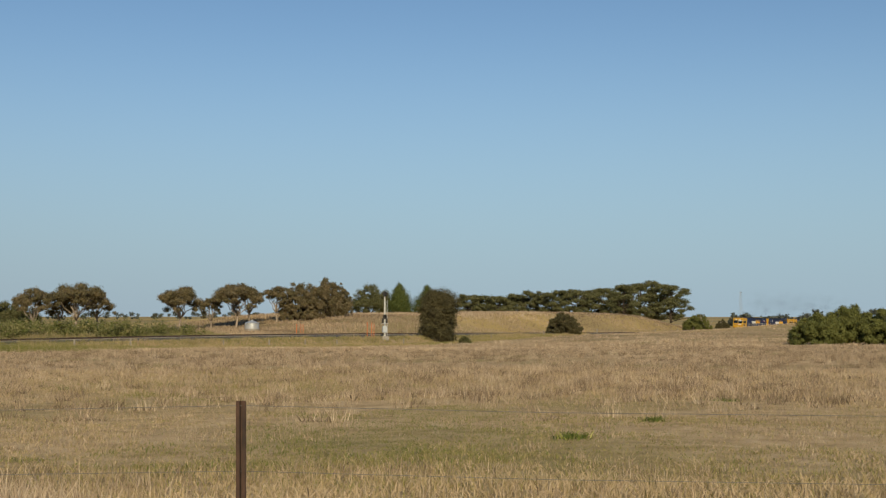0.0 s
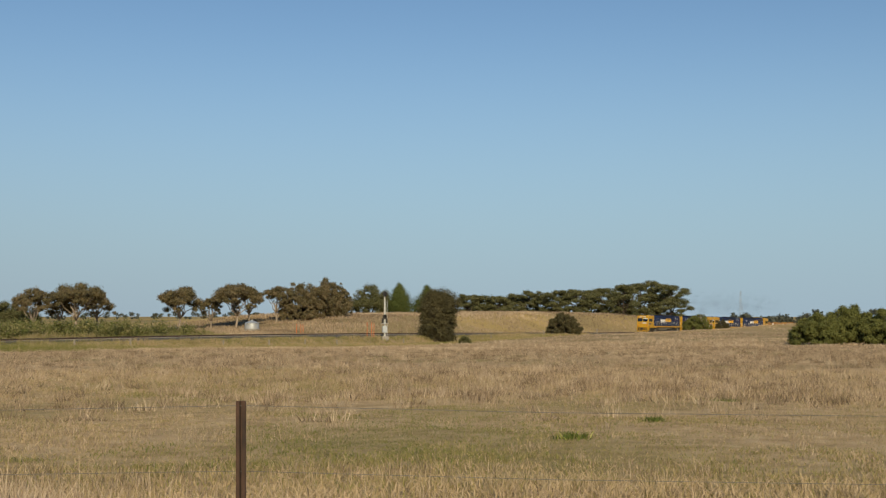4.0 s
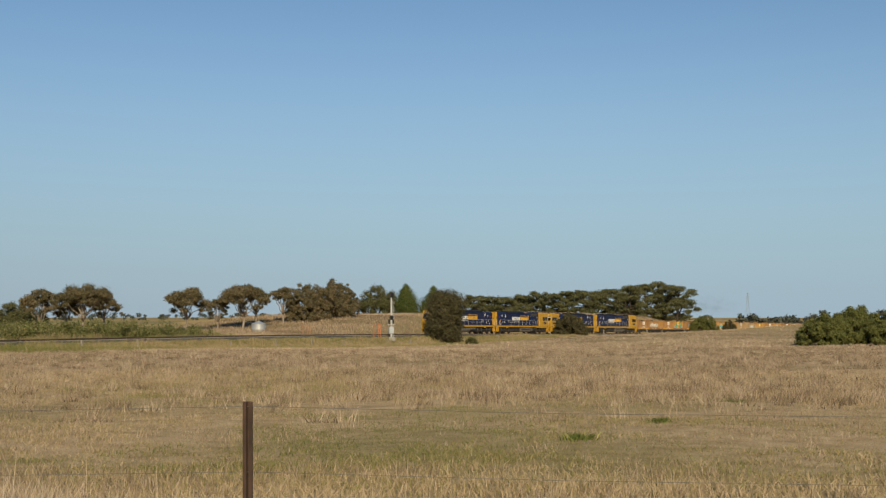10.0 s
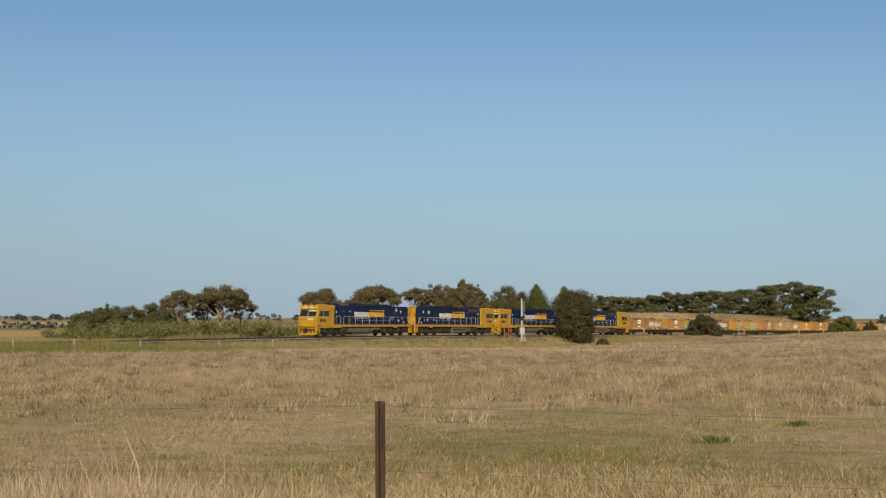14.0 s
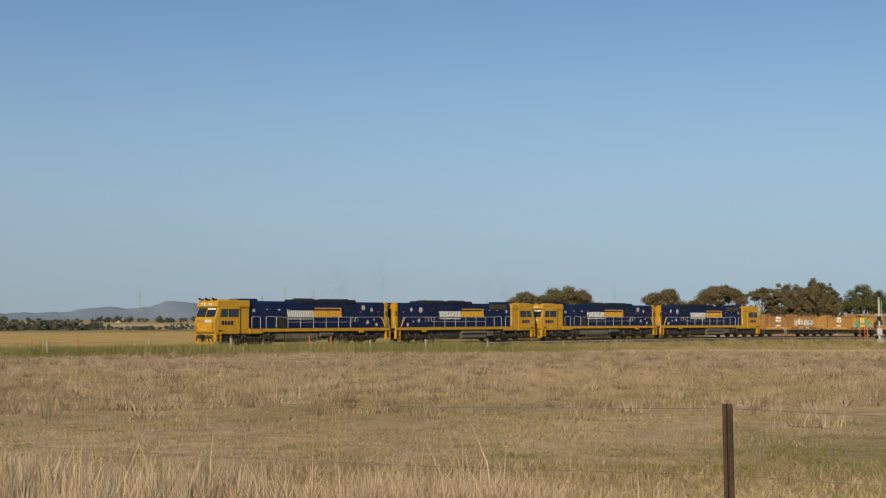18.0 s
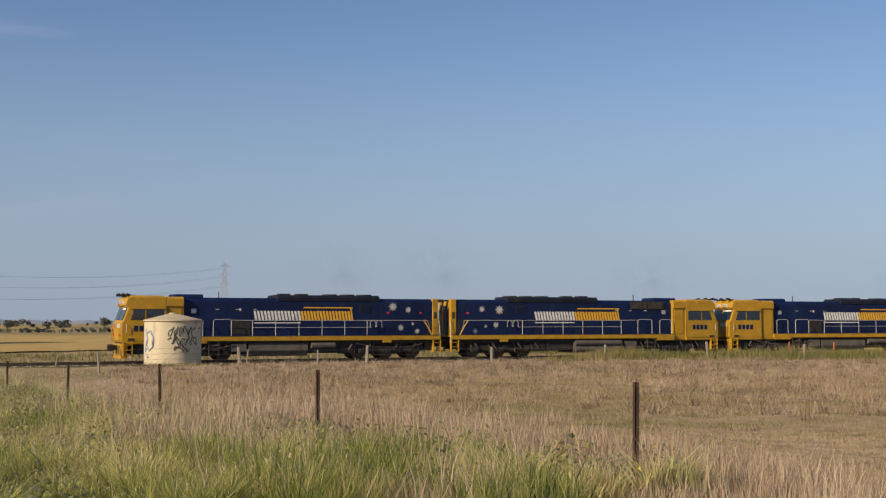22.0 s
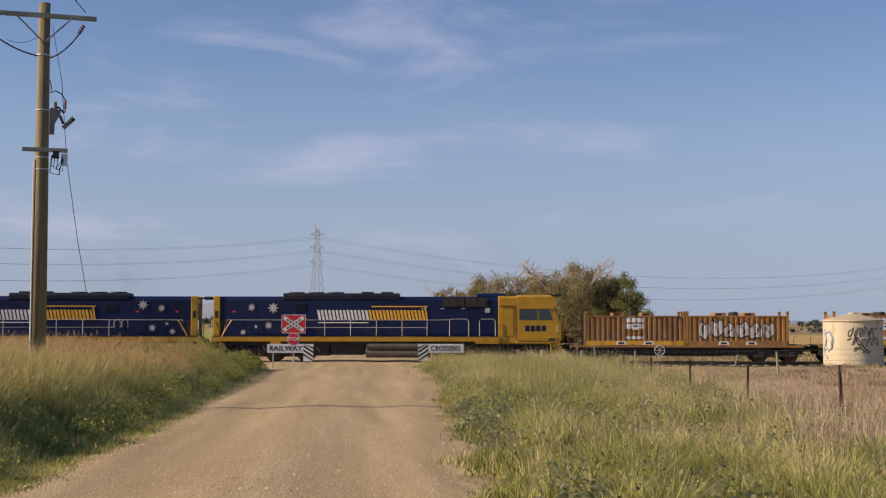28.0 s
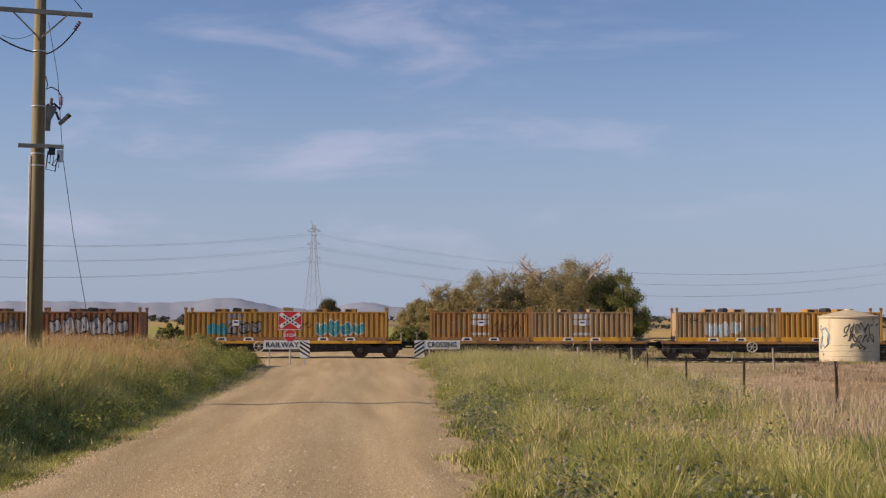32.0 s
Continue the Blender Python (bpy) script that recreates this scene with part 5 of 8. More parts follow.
def build_train():
    first = locomotive()
    RIDES.append((first, 11.0, False, 0.0))
    for k, turned in ((1, True), (2, False), (3, True)):
        ob = copy_thing(first, pose(0, 0, 0))
        tagged(ob, "dark blue and yellow diesel locomotive, cab trailing, coupled in the train" if turned else "dark blue and yellow diesel locomotive, cab leading, coupled in the train")
        RIDES.append((ob, 11.0 + 22.0 * k, turned, 0.0))
    K, W, SV = "graffiti_black", "graffiti_white", "graffiti_silver"
    # steel, label, placard paint, yellow rail, sprayed pieces (from x to x, z to z, paint, edge, letters) and tags (paint, loops)
    looks = [("box_brown", "rust-brown half-height container with a white placard", "white", True, [(-2.3, -0.8, 0.35, 0.75, SV, 5), (0.6, 2.4, 0.3, 0.8, SV, 6)]),
             ("box_orange", "rusty orange half-height container with silver graffiti across it", None, False, [(-2.2, 2.35, 0.40, 1.45, W, K, 6)]),
             ("box_orange", "faded orange half-height container with a white placard", "white", True, [(1.4, 2.5, 0.9, 1.3, SV, 4)]),
             ("box_yellow", "golden container with green and blue graffiti round a yellow panel", "graffiti_yellow", False, [(-2.5, -1.7, 0.3, 0.75, "graffiti_blue", "graffiti_teal", 2), (-1.75, -0.6, 0.3, 1.45, "graffiti_green", K, 2), (0.55, 1.6, 0.3, 1.4, "graffiti_green", K, 2), (1.55, 2.5, 0.3, 0.8, "graffiti_blue", "graffiti_teal", 2)]),
             ("box_brown", "rust-brown half-height container under faded grey graffiti", None, True, [(-1.9, 2.3, 0.45, 1.35, SV, "tank_grey", 6)]),
             ("box_red", "rust-red half-height container with large white graffiti", None, False, [(-2.35, 2.45, 0.35, 1.4, W, K, 6)]),
             ("box_yellow", "golden half-height container with a teal block and dark tag", "graffiti_silver", False, [(0.5, 1.7, 0.38, 1.0, "graffiti_teal", "graffiti_teal", 2), (-1.6, 0.5, 0.4, 1.1, SV, K, 3)]),
             ("box_yellow", "golden half-height container with teal and white graffiti", None, False, [(-1.7, 1.3, 0.35, 1.2, "graffiti_teal", W, 4), (1.5, 2.5, 0.8, 1.2, K, 4)]),
             ("box_orange", "orange half-height container with scrawled thin tags", "rail_white", False, [(-2.5, -0.8, 0.4, 1.2, K, 6), (0.7, 2.5, 0.4, 1.4, SV, 5)]),
             ("box_tan", "sun-bleached tan half-height container with a grey placard", "rail_white", True, []),
             ("box_tan", "bleached tan container with pale teal graffiti and dark tags", None, True, [(-0.9, 1.3, 0.35, 1.25, "graffiti_pale", W, 3), (1.5, 2.5, 1.1, 1.45, K, 4), (-2.4, -1.3, 0.5, 0.9, "graffiti_teal", 4)]),
             ("box_yellow", "bright golden half-height container with a yellow placard", "graffiti_yellow", True, [(-2.3, -1.0, 0.9, 1.4, K, 4)])]
    boxes = [container(M[look[0]], *look[1:], 100 + 31 * k) for k, look in enumerate(looks)]
    # order of the containers along the train, two to a wagon
    order = list(range(12)) + [2, 6, 0, 9, 8, 3, 10, 7, 6, 5, 1, 0, 11, 2]
    used = set()
    plain = wagon(M["box_brown"], "low rust-brown container flat wagon with grimy bogies")
    yellow = wagon(M["deck_yellow"], "low container flat wagon with yellow side sills")
    for k in range(13):
        kind = yellow if k % 4 == 3 else plain
        w = kind if k in (0, 3) else copy_thing(kind, pose(0, 0, 0))
        at = 95.0 + 14.81 * k
        RIDES.append((w, at, k % 3 == 1, 0.0))
        for j in (0, 1):
            i = order[2 * k + j]
            b = boxes[i] if i not in used else copy_thing(boxes[i], pose(0, 0, 0))
            used.add(i)
            RIDES.append((b, at + (-3.06, 3.06)[j], False, 1.02))


build_train()


# ---- trees ----


def leaves(name, lobes, count, size, seed, tilt=0.9, flat=1.0):
    """Leaf clumps over lobes (x, y, z, radius, height factor): small bent cards, thick near each lobe's skin."""
    r = np.random.default_rng(seed)
    lobes = np.array(lobes, float)
    weight = lobes[:, 3] ** 2
    k = r.choice(len(lobes), count, p=weight / weight.sum())
    way = r.normal(size=(count, 3))
    way /= np.linalg.norm(way, axis=1)[:, None]
    reach = r.random(count) ** 0.42 * (1 + 0.22 * r.normal(size=count)).clip(0.4, 1.45)
    c = lobes[k, :3] + way * (lobes[k, 3] * reach)[:, None] * np.stack([np.ones(count), np.ones(count), lobes[k, 4]], 1)
    n = way * tilt + r.normal(size=(count, 3)) * 0.45 + np.array((0, 0, 0.25 * flat))
    n /= np.linalg.norm(n, axis=1)[:, None]
    a = np.cross(n, r.normal(size=(count, 3)))
    a /= np.linalg.norm(a, axis=1)[:, None] + 1e-9
    b = np.cross(n, a)
    s = size * r.uniform(0.55, 1.35, count)[:, None]
    e = s * r.uniform(0.35, 0.8, count)[:, None]
    v = np.stack([c - a * s, c - b * e * 0.9 + n * s * 0.15, c + a * s, c + b * e + n * s * 0.15], 1).reshape(-1, 3)
    f = np.arange(count * 4).reshape(-1, 4)
    lobe_tone = r.uniform(-0.18, 0.18, len(lobes))
    tone = np.repeat((0.45 + lobe_tone[k] + 0.22 * r.normal(size=count)).clip(0, 1), 4)
    return arrays_mesh(name, v, f, tone, per_face=4)


def limb(g, a, b, r0, r1, rnd, bend=0.12, steps=4):
    a, b = Vector(a), Vector(b)
    length = (b - a).length
    pts = []
    for i in range(steps + 1):
        t = i / steps
        p = a.lerp(b, t)
        if 0 < i < steps:
            p += Vector((rnd.uniform(-1, 1), rnd.uniform(-1, 1), rnd.uniform(-0.4, 0.6))) * bend * length * 0.35
        pts.append(p)
    g.tube(pts, [r0 + (r1 - r0) * i / steps for i in range(steps + 1)], 6)


def tree(style, label, x, y, h, w, seed, category="tree", group="", z=None, leafy=None, amount=1.0, name="tree", dead=0, leaf=None):
    rnd = random.Random(seed)
    base = ground_at(x, y) if z is None else z
    ob = thing(name, label, category, group, at=pose(x, y, base - 0.1))
    g, lobes = Geo(), []
    bark = M["dark_bark"]
    if style == "gum":
        bark = M["bark"]
        fork = (rnd.uniform(-0.03, 0.03) * w, rnd.uniform(-0.05, 0.05) * w, h * rnd.uniform(0.22, 0.32))
        limb(g, (0, 0, -0.2), fork, 0.030 * h, 0.022 * h, rnd, 0.08)
        for k in range(13):
            a = 2 * math.pi * (k * 0.618 + rnd.uniform(-0.08, 0.08))
            q = math.sqrt((k + 0.5) / 13) * 0.46 * w * rnd.uniform(0.85, 1.08)
            zz = h * (0.94 - 0.36 * (q / (0.5 * w)) ** 2 * rnd.uniform(0.5, 1.2) + rnd.uniform(-0.10, 0.02))
            tip = (q * math.cos(a), q * math.sin(a), zz)
            limb(g, fork, (tip[0] * 0.94, tip[1] * 0.94, zz - 0.03 * h), 0.013 * h, 0.004 * h, rnd, 0.22, 5)
            lobes.append((*tip, rnd.uniform(0.115, 0.165) * w, 0.66))
            for _ in range(4):
                lobes.append((tip[0] + rnd.uniform(-0.12, 0.12) * w, tip[1] + rnd.uniform(-0.12, 0.12) * w, zz + rnd.uniform(-0.17, 0.03) * h, rnd.uniform(0.05, 0.095) * w, 0.7))
    elif style == "pine":
        limb(g, (0, 0, -0.2), (0.03 * w, 0, 0.90 * h), 0.030 * h, 0.010 * h, rnd, 0.08, 5)
        limb(g, (0.03 * w, 0, 0.2 * h), (-0.16 * w, 0.05 * w, 0.8 * h), 0.020 * h, 0.006 * h, rnd, 0.12, 4)
        limb(g, (0.02 * w, 0, 0.25 * h), (0.20 * w, -0.04 * w, 0.75 * h), 0.018 * h, 0.006 * h, rnd, 0.12, 4)
        low = 0.10 if w > 16.5 else 0.24
        for k in range(26):
            t = (k + 0.5) / 26
            zz = h * (low + (0.96 - low) * t)
            reach = w * 0.46 * (1 - 0.75 * t ** 2.2) * rnd.uniform(0.35, 1.15)
            a = k * 2.4 + rnd.uniform(-0.5, 0.5)
            tip = (reach * math.cos(a), reach * math.sin(a), zz + rnd.uniform(-0.04, 0.04) * h)
            limb(g, (0, 0, zz - 0.10 * h), (tip[0] * 0.9, tip[1] * 0.9, tip[2]), 0.010 * h, 0.004 * h, rnd, 0.15, 3)
            lobes.append((*tip, w * rnd.uniform(0.07, 0.12), rnd.uniform(0.38, 0.55)))
            for _ in range(2):
                lobes.append((tip[0] + rnd.uniform(-0.1, 0.1) * w, tip[1] + rnd.uniform(-0.1, 0.1) * w, tip[2] + rnd.uniform(-0.06, 0.03) * h, w * rnd.uniform(0.04, 0.08), 0.6))
    elif style == "cone":
        limb(g, (0, 0, -0.2), (0, 0, 0.9 * h), 0.03 * h, 0.006 * h, rnd, 0.04, 4)
        for k in range(16):
            t = (k + 0.4) / 16
            q = w * 0.30 * (1 - t) * rnd.uniform(0.5, 1.1)
            a = k * 2.4
            lobes.append((q * math.cos(a), q * math.sin(a), h * (0.10 + 0.84 * t), w * (0.30 * (1 - t) + 0.07) * rnd.uniform(0.8, 1.1), 1.0))
    elif style == "column":
        limb(g, (0, 0, -0.2), (0, 0, 0.8 * h), 0.035 * h, 0.01 * h, rnd, 0.05, 4)
        for k in range(26):
            a, t = k * 2.4 + rnd.uniform(-0.4, 0.4), (k + 0.5) / 26
            q = w * 0.30 * math.sqrt(max(0.0, 1 - (max(t - 0.55, 0) / 0.50) ** 2)) * rnd.uniform(0.55, 1.05)
            lobes.append((q * math.cos(a), q * math.sin(a), h * (0.09 + 0.82 * t), w * rnd.uniform(0.16, 0.24), 0.9))
    else:   # bush, leafy down to the ground
        for k in range(5):
            a = rnd.uniform(0, 6.28)
            limb(g, (0.05 * w * math.cos(a), 0.05 * w * math.sin(a), -0.2), (0.3 * w * math.cos(a), 0.3 * w * math.sin(a), 0.7 * h), 0.02 * h, 0.005 * h, rnd, 0.2)
        for k in range(170):
            a, q = rnd.uniform(0, 6.28), w * 0.45 * math.sqrt(rnd.random())
            top = h * (0.93 * math.sqrt(max(0.05, 1 - (q / (0.47 * w)) ** 2)))
            lobes.append((q * math.cos(a), q * math.sin(a), top * rnd.uniform(0.08, 1.0) ** 0.8, w * (rnd.uniform(0.045, 0.11) if h > 5 else rnd.uniform(0.03, 0.085)), 0.85))
    for k in range(dead):
        a = rnd.uniform(0, 6.28)
        p0 = Vector((rnd.uniform(-0.1, 0.1) * w, rnd.uniform(-0.1, 0.1) * w, 0.35 * h))
        p1 = Vector((0.42 * w * math.cos(a), 0.42 * w * math.sin(a), h * rnd.uniform(0.8, 1.05)))
        d = Geo()
        limb(d, p0, p1, 0.016 * h, 0.004 * h, rnd, 0.25, 5)
        for _ in range(4):
            q = p0.lerp(p1, rnd.uniform(0.5, 0.95))
            limb(d, q, q + Vector((rnd.uniform(-1, 1), rnd.uniform(-1, 1), rnd.uniform(0, 1))) * 0.16 * h, 0.006 * h, 0.002 * h, rnd, 0.2, 3)
        part("dead_branch", d, M["dead_wood"], ob, "bleached bare dead branch")
    part("trunk", g, bark, ob, smooth=True)
    area = sum(l[3] ** 2 for l in lobes)
    size = leaf or ((0.14 if h > 6 else 0.11) if style != "pine" else 0.22)
    n = int(amount * min(30000, 9.0 * area / size ** 2))
    part("crown", leaves("crown", lobes, n, size, seed), leafy or LEAF[style], ob)
    return ob


def woods(name, label, spans, seed, leafy):
    """A far belt of woodland, as one object; spans: (from az, to az, distance, height, how many crowns)."""
    r = random.Random(seed)
    lobes = []
    for a0, a1, d, h, n in spans:
        for _ in range(n):
            a, dd = r.uniform(a0, a1), d * r.uniform(0.94, 1.06)
            hh = h * r.uniform(0.5, 1.05)
            x, y = polar(a, dd)
            z = ground_at(x, y)
            for k in range(2):
                lobes.append((x + r.uniform(-0.6, 0.6) * hh, y + r.uniform(-0.4, 0.4) * hh, z + hh * r.uniform(0.2, 0.75), hh * r.uniform(0.25, 0.45), 0.7))
    me = leaves(name, lobes, 26 * len(lobes), 0.85, seed)
    ob = part(name, me, leafy)
    tagged(ob, label, "woodland", kind="stuff")


def build_trees():
    g = "gum trees beyond the railway"
    for az, d, h, w, seed in ((-18.05, 236, 8.9, 7.0, 3), (-16.25, 240, 9.1, 10.0, 4), (-15.4, 250, 7.6, 6.5, 44), (-17.0, 244, 8.0, 5.5, 46), (-11.85, 232, 8.6, 8.4, 5), (-9.35, 236, 8.6, 9.0, 6),
                              (-8.75, 243, 7.6, 5.8, 7), (-10.45, 240, 6.2, 4.6, 45), (-7.55, 245, 7.7, 5.4, 8)):
        tree("gum", "spreading gum tree with a forked pale trunk beyond the railway", *polar(az, d), h, w, seed, group=g)
    for az, d, h, w, seed in ((-6.65, 246, 8.2, 7, 9), (-5.5, 250, 8.8, 9, 10), (-4.75, 252, 7.4, 6, 12)):
        tree("bush", "dense dark gum tree beyond the railway", *polar(az, d), h, w, seed, group=g, leafy=LEAF["gum"], amount=1.1)
    for az, d, h, w, seed in ((-22.1, 240, 5.3, 7, 13), (-21.2, 250, 6.2, 9, 14), (-20.2, 246, 6.0, 9, 15), (-19.2, 250, 6.4, 9, 16), (-18.4, 246, 5.4, 8, 17)):
        tree("bush", "dense dark green tree in the belt beyond the railway", *polar(az, d), h, w, seed, leafy=LEAF["pine"], group="dark trees of the belt", amount=1.2)
    tree("bush", "dark spreading cypress behind the grassy mound", *polar(-3.3, 300), 7.4, 11.0, 18, leafy=LEAF["pine"])
    for az, w, h, seed in ((-2.0, 7.8, 7.6, 19), (-0.75, 7.4, 7.0, 20)):
        tree("cone", "green conical tree behind the mound", *polar(az, 296), h, w, seed, leafy=LEAF["bright"], group="green conical trees")
    r = random.Random(4)
    for k in range(14):
        t = k / 13
        az = 1.1 + 9.2 * t
        h = (8.6, 8.4, 8.2, 8.8, 9.8, 9.6, 10.2, 10.2, 10.6, 11.0, 11.9, 12.8, 13.4, 12.2)[k]
        tree("pine", "dark spreading pine in the windbreak behind the mound", *polar(az, 400 + r.uniform(-10, 10)), h, (15.0 if k < 9 else 17.5) + r.uniform(-1.2, 1.2), 30 + k, group="pines of the windbreak", z=0.4, amount=0.6)
    # in front of the line
    tree("column", "tall dense dark she-oak beside the railway fence", *polar(-0.2, 203), 8.6, 7.4, 60, leafy=LEAF["oak"], amount=1.7)
    tree("bush", "low bush at the foot of the she-oak", *polar(1.0, 200), 1.3, 2.2, 61, category="bush", leafy=LEAF["pine"], name="bush")
    tree("bush", "rounded olive-brown bush beside the railway", *polar(5.5, 244), 4.6, 7.2, 62, category="bush", leafy=LEAF["oak"], name="bush", amount=1.6)
    tree("bush", "green bush beside the railway", *polar(11.45, 305), 4.4, 7.6, 63, category="bush", leafy=LEAF["bush"], name="bush", amount=1.5)
    tree("bush", "small bush beside the railway", *polar(12.55, 310), 2.9, 3.6, 64, category="bush", leafy=LEAF["oak"], name="bush", amount=1.5)
    for az, d, h, w, seed in ((16.7, 148, 3.8, 7.2, 65), (17.9, 152, 4.6, 8.0, 66), (19.3, 150, 4.4, 8.0, 67), (20.8, 149, 4.1, 8, 68)):
        tree("bush", "broad green boxthorn bush in the paddock", *polar(az, d), h, w, seed, category="bush", leafy=LEAF["bush"], name="bush", group="boxthorn bushes", amount=1.8)
    tree("bush", "round green shrub beside the track", *polar(-17.05, 152), 2.6, 2.6, 69, category="shrub", leafy=LEAF["bush"], name="shrub", amount=1.5)
    # copse west of the line, seen over the crossing
    for az, d, h, w, seed, lf, dead in ((-86.3, 152, 5.4, 7, 70, "copse", 0), (-85.0, 150, 7.0, 9, 71, "copse", 1), (-83.2, 150, 8.6, 12, 72, "copse", 2), (-81.4, 153, 9.1, 13, 73, "copse", 9),
                                        (-79.8, 150, 9.7, 13, 74, "copse", 14), (-78.4, 152, 9.2, 12, 76, "copse", 7), (-77.6, 149, 9.1, 8.8, 75, "copse_green", 0)):
        tree("bush", "olive gum tree of the copse beyond the crossing" if not dead else "old gum tree with bleached dead branches beyond the crossing",
             *polar(az, d), h, w, seed, leafy=LEAF[lf], dead=dead, group="gum trees of the copse", amount=1.15, leaf=0.11)
    x, y = polar(11.85, 303)
    ob = thing("bare_sapling", "bare pale dead sapling beside the bush", "tree", at=pose(x, y, ground_at(x, y)))
    rnd = random.Random(8)
    for k in range(6):
        d = Geo()
        limb(d, (0, 0, 0), (rnd.uniform(-1.8, 1.8), rnd.uniform(-1, 1), rnd.uniform(2.8, 4.2)), 0.08, 0.02, rnd, 0.2, 4)
        part("stem", d, M["dead_wood"], ob)
    tree("column", "small round-headed tree on the plain", *polar(-90.6, 300), 8.0, 6.5, 77, leafy=LEAF["oak"])
    for az, d, h, w, seed in ((-97.6, 92, 2.2, 3.0, 78), (-86.9, 120, 1.8, 4, 79)):
        tree("bush", "dark rounded shrub beyond the track", *polar(az, d), h, w, seed, category="shrub", leafy=LEAF["bush"], name="shrub")
    tree("bush", "feathery yellow-green fennel bush at the end of the bank", *polar(-96.6, 61), 1.05, 3.2, 80, category="shrub", leafy=LEAF["fennel"], name="shrub", leaf=0.05, amount=0.55)
    tree("bush", "low green bush at the end of the bank", *polar(-94.6, 63), 0.9, 2.2, 81, category="shrub", leafy=LEAF["fennel"], name="shrub", leaf=0.05, amount=0.55)
    for az, d, h, w, seed in ((-51.95, 236, 1.9, 3.8, 181), (-51.3, 238, 1.4, 3.0, 182), (-50.75, 240, 1.2, 2.6, 183), (-50.55, 230, 1.8, 3.0, 184)):
        tree("bush", "olive shrub of a hedge across the stubble field", *polar(az, d), h, w, seed, category="shrub", leafy=LEAF["oak"], name="shrub", amount=0.6)
    woods("far_woods", "dark belts of distant woodland on the plain",
          [(-78, -23, 480, 1.8, 760), (-34, -22, 640, 2.6, 60), (-60, -20, 1400, 8, 260), (-100, -60, 1500, 10, 150), (-42, -37, 470, 3.8, 90), (-76, -64, 900, 7, 40), (-19, -3, 1400, 10, 60),
           (12.8, 16.4, 620, 6, 40), (16, 24, 900, 9, 60), (-98, -88, 700, 7, 45), (-52, -42, 700, 4.5, 40), (-57.5, -43, 690, 7.0, 330), (-50.5, -43, 560, 6.0, 90), (-61.5, -56.5, 560, 3.6, 70)], 5, LEAF["far"])


build_trees()


# ---- far hills ----


def ridge(name, label, profile, d, mat):
    """A far range; profile: (az, height in degrees over the horizon)."""
    az = np.arange(profile[0][0], profile[-1][0] + 0.01, 0.25)
    el = np.interp(az, [p[0] for p in profile], [p[1] for p in profile])
    el = el + 0.02 * np.sin(az * 5.1) + 0.012 * np.sin(az * 13.7 + 1)
    rows = []
    for k, (dd, s) in enumerate(((d - 500, 0.0), (d - 300, 0.45), (d - 120, 0.85), (d, 1.0), (d + 150, 0.6))):
        top = 2.35 + d * np.tan(np.radians(np.maximum(el, 0.0)))
        z = -6 + (top + 6) * s + (8 * np.sin(az * 3 + k) * s * (1 - s))
        rows.append(np.stack([dd * np.sin(np.radians(az)), dd * np.cos(np.radians(az)), z], -1))
    v = np.array(rows).reshape(-1, 3)
    i = np.arange(len(rows) * len(az)).reshape(len(rows), len(az))
    f = np.stack([i[:-1, :-1], i[:-1, 1:], i[1:, 1:], i[1:, :-1]], -1).reshape(-1, 4)
    tagged(part(name, arrays_mesh(name, v, f, per_face=4, smooth=True), mat), label, "hills", kind="structure")


ridge("backdrop_range", "mountain far across the plain, distance haze put into its blue colour", [(-43, 0.14), (-41, 0.26), (-38.6, 0.30), (-37.3, 0.50), (-36.6, 0.53), (-35.7, 0.44), (-35.0, 0.54), (-34.3, 0.76), (-33.7, 0.80), (-32.9, 0.66), (-31.6, 0.28), (-30, 0.08), (-24, 0.0)], 4300, M["hill_blue"])
ridge("backdrop_plateau", "distant plateau with two low peaks, haze put into its grey colour", [(-125, 0.45), (-110, 0.7), (-104.8, 0.74), (-102, 0.76), (-98.5, 0.70), (-96.8, 0.76), (-95.6, 0.92), (-95.0, 0.95), (-94.0, 0.78), (-92.8, 0.5), (-91.2, 0.42), (-90, 0.6), (-89, 0.78), (-87.6, 0.55), (-85.5, 0.36), (-80, 0.2), (-70, 0.08), (-62, 0.0)], 4200, M["hill_near"])


# ---- things along the line ----


def text_part(words, size, mat, parent, at, name="lettering", squeeze=1.0):
    """Flat lettering as a mesh of its own."""
    c = bpy.data.curves.new(name, "FONT")
    c.body, c.size, c.extrude, c.align_x, c.align_y = words, size, 0.004, "CENTER", "CENTER"
    c.space_character = 1.08
    c.offset = 0.006
    tmp = bpy.data.objects.new(name, c)
    scene.collection.objects.link(tmp)
    me = bpy.data.meshes.new_from_object(tmp.evaluated_get(bpy.context.evaluated_depsgraph_get()))
    bpy.data.objects.remove(tmp)
    ob = part(name, me, mat, parent)
    ob.matrix_basis = at @ Matrix.Diagonal((squeeze, 1, 1, 1))
    return ob


UPRIGHT = pose(0, 0, 0, 90, 0, 0)


def facing(x, y, z, az):
    """A pose whose x runs to the right and z up for one who looks along az; -y faces the viewer."""
    return pose(x, y, z, 0, 0, -az)


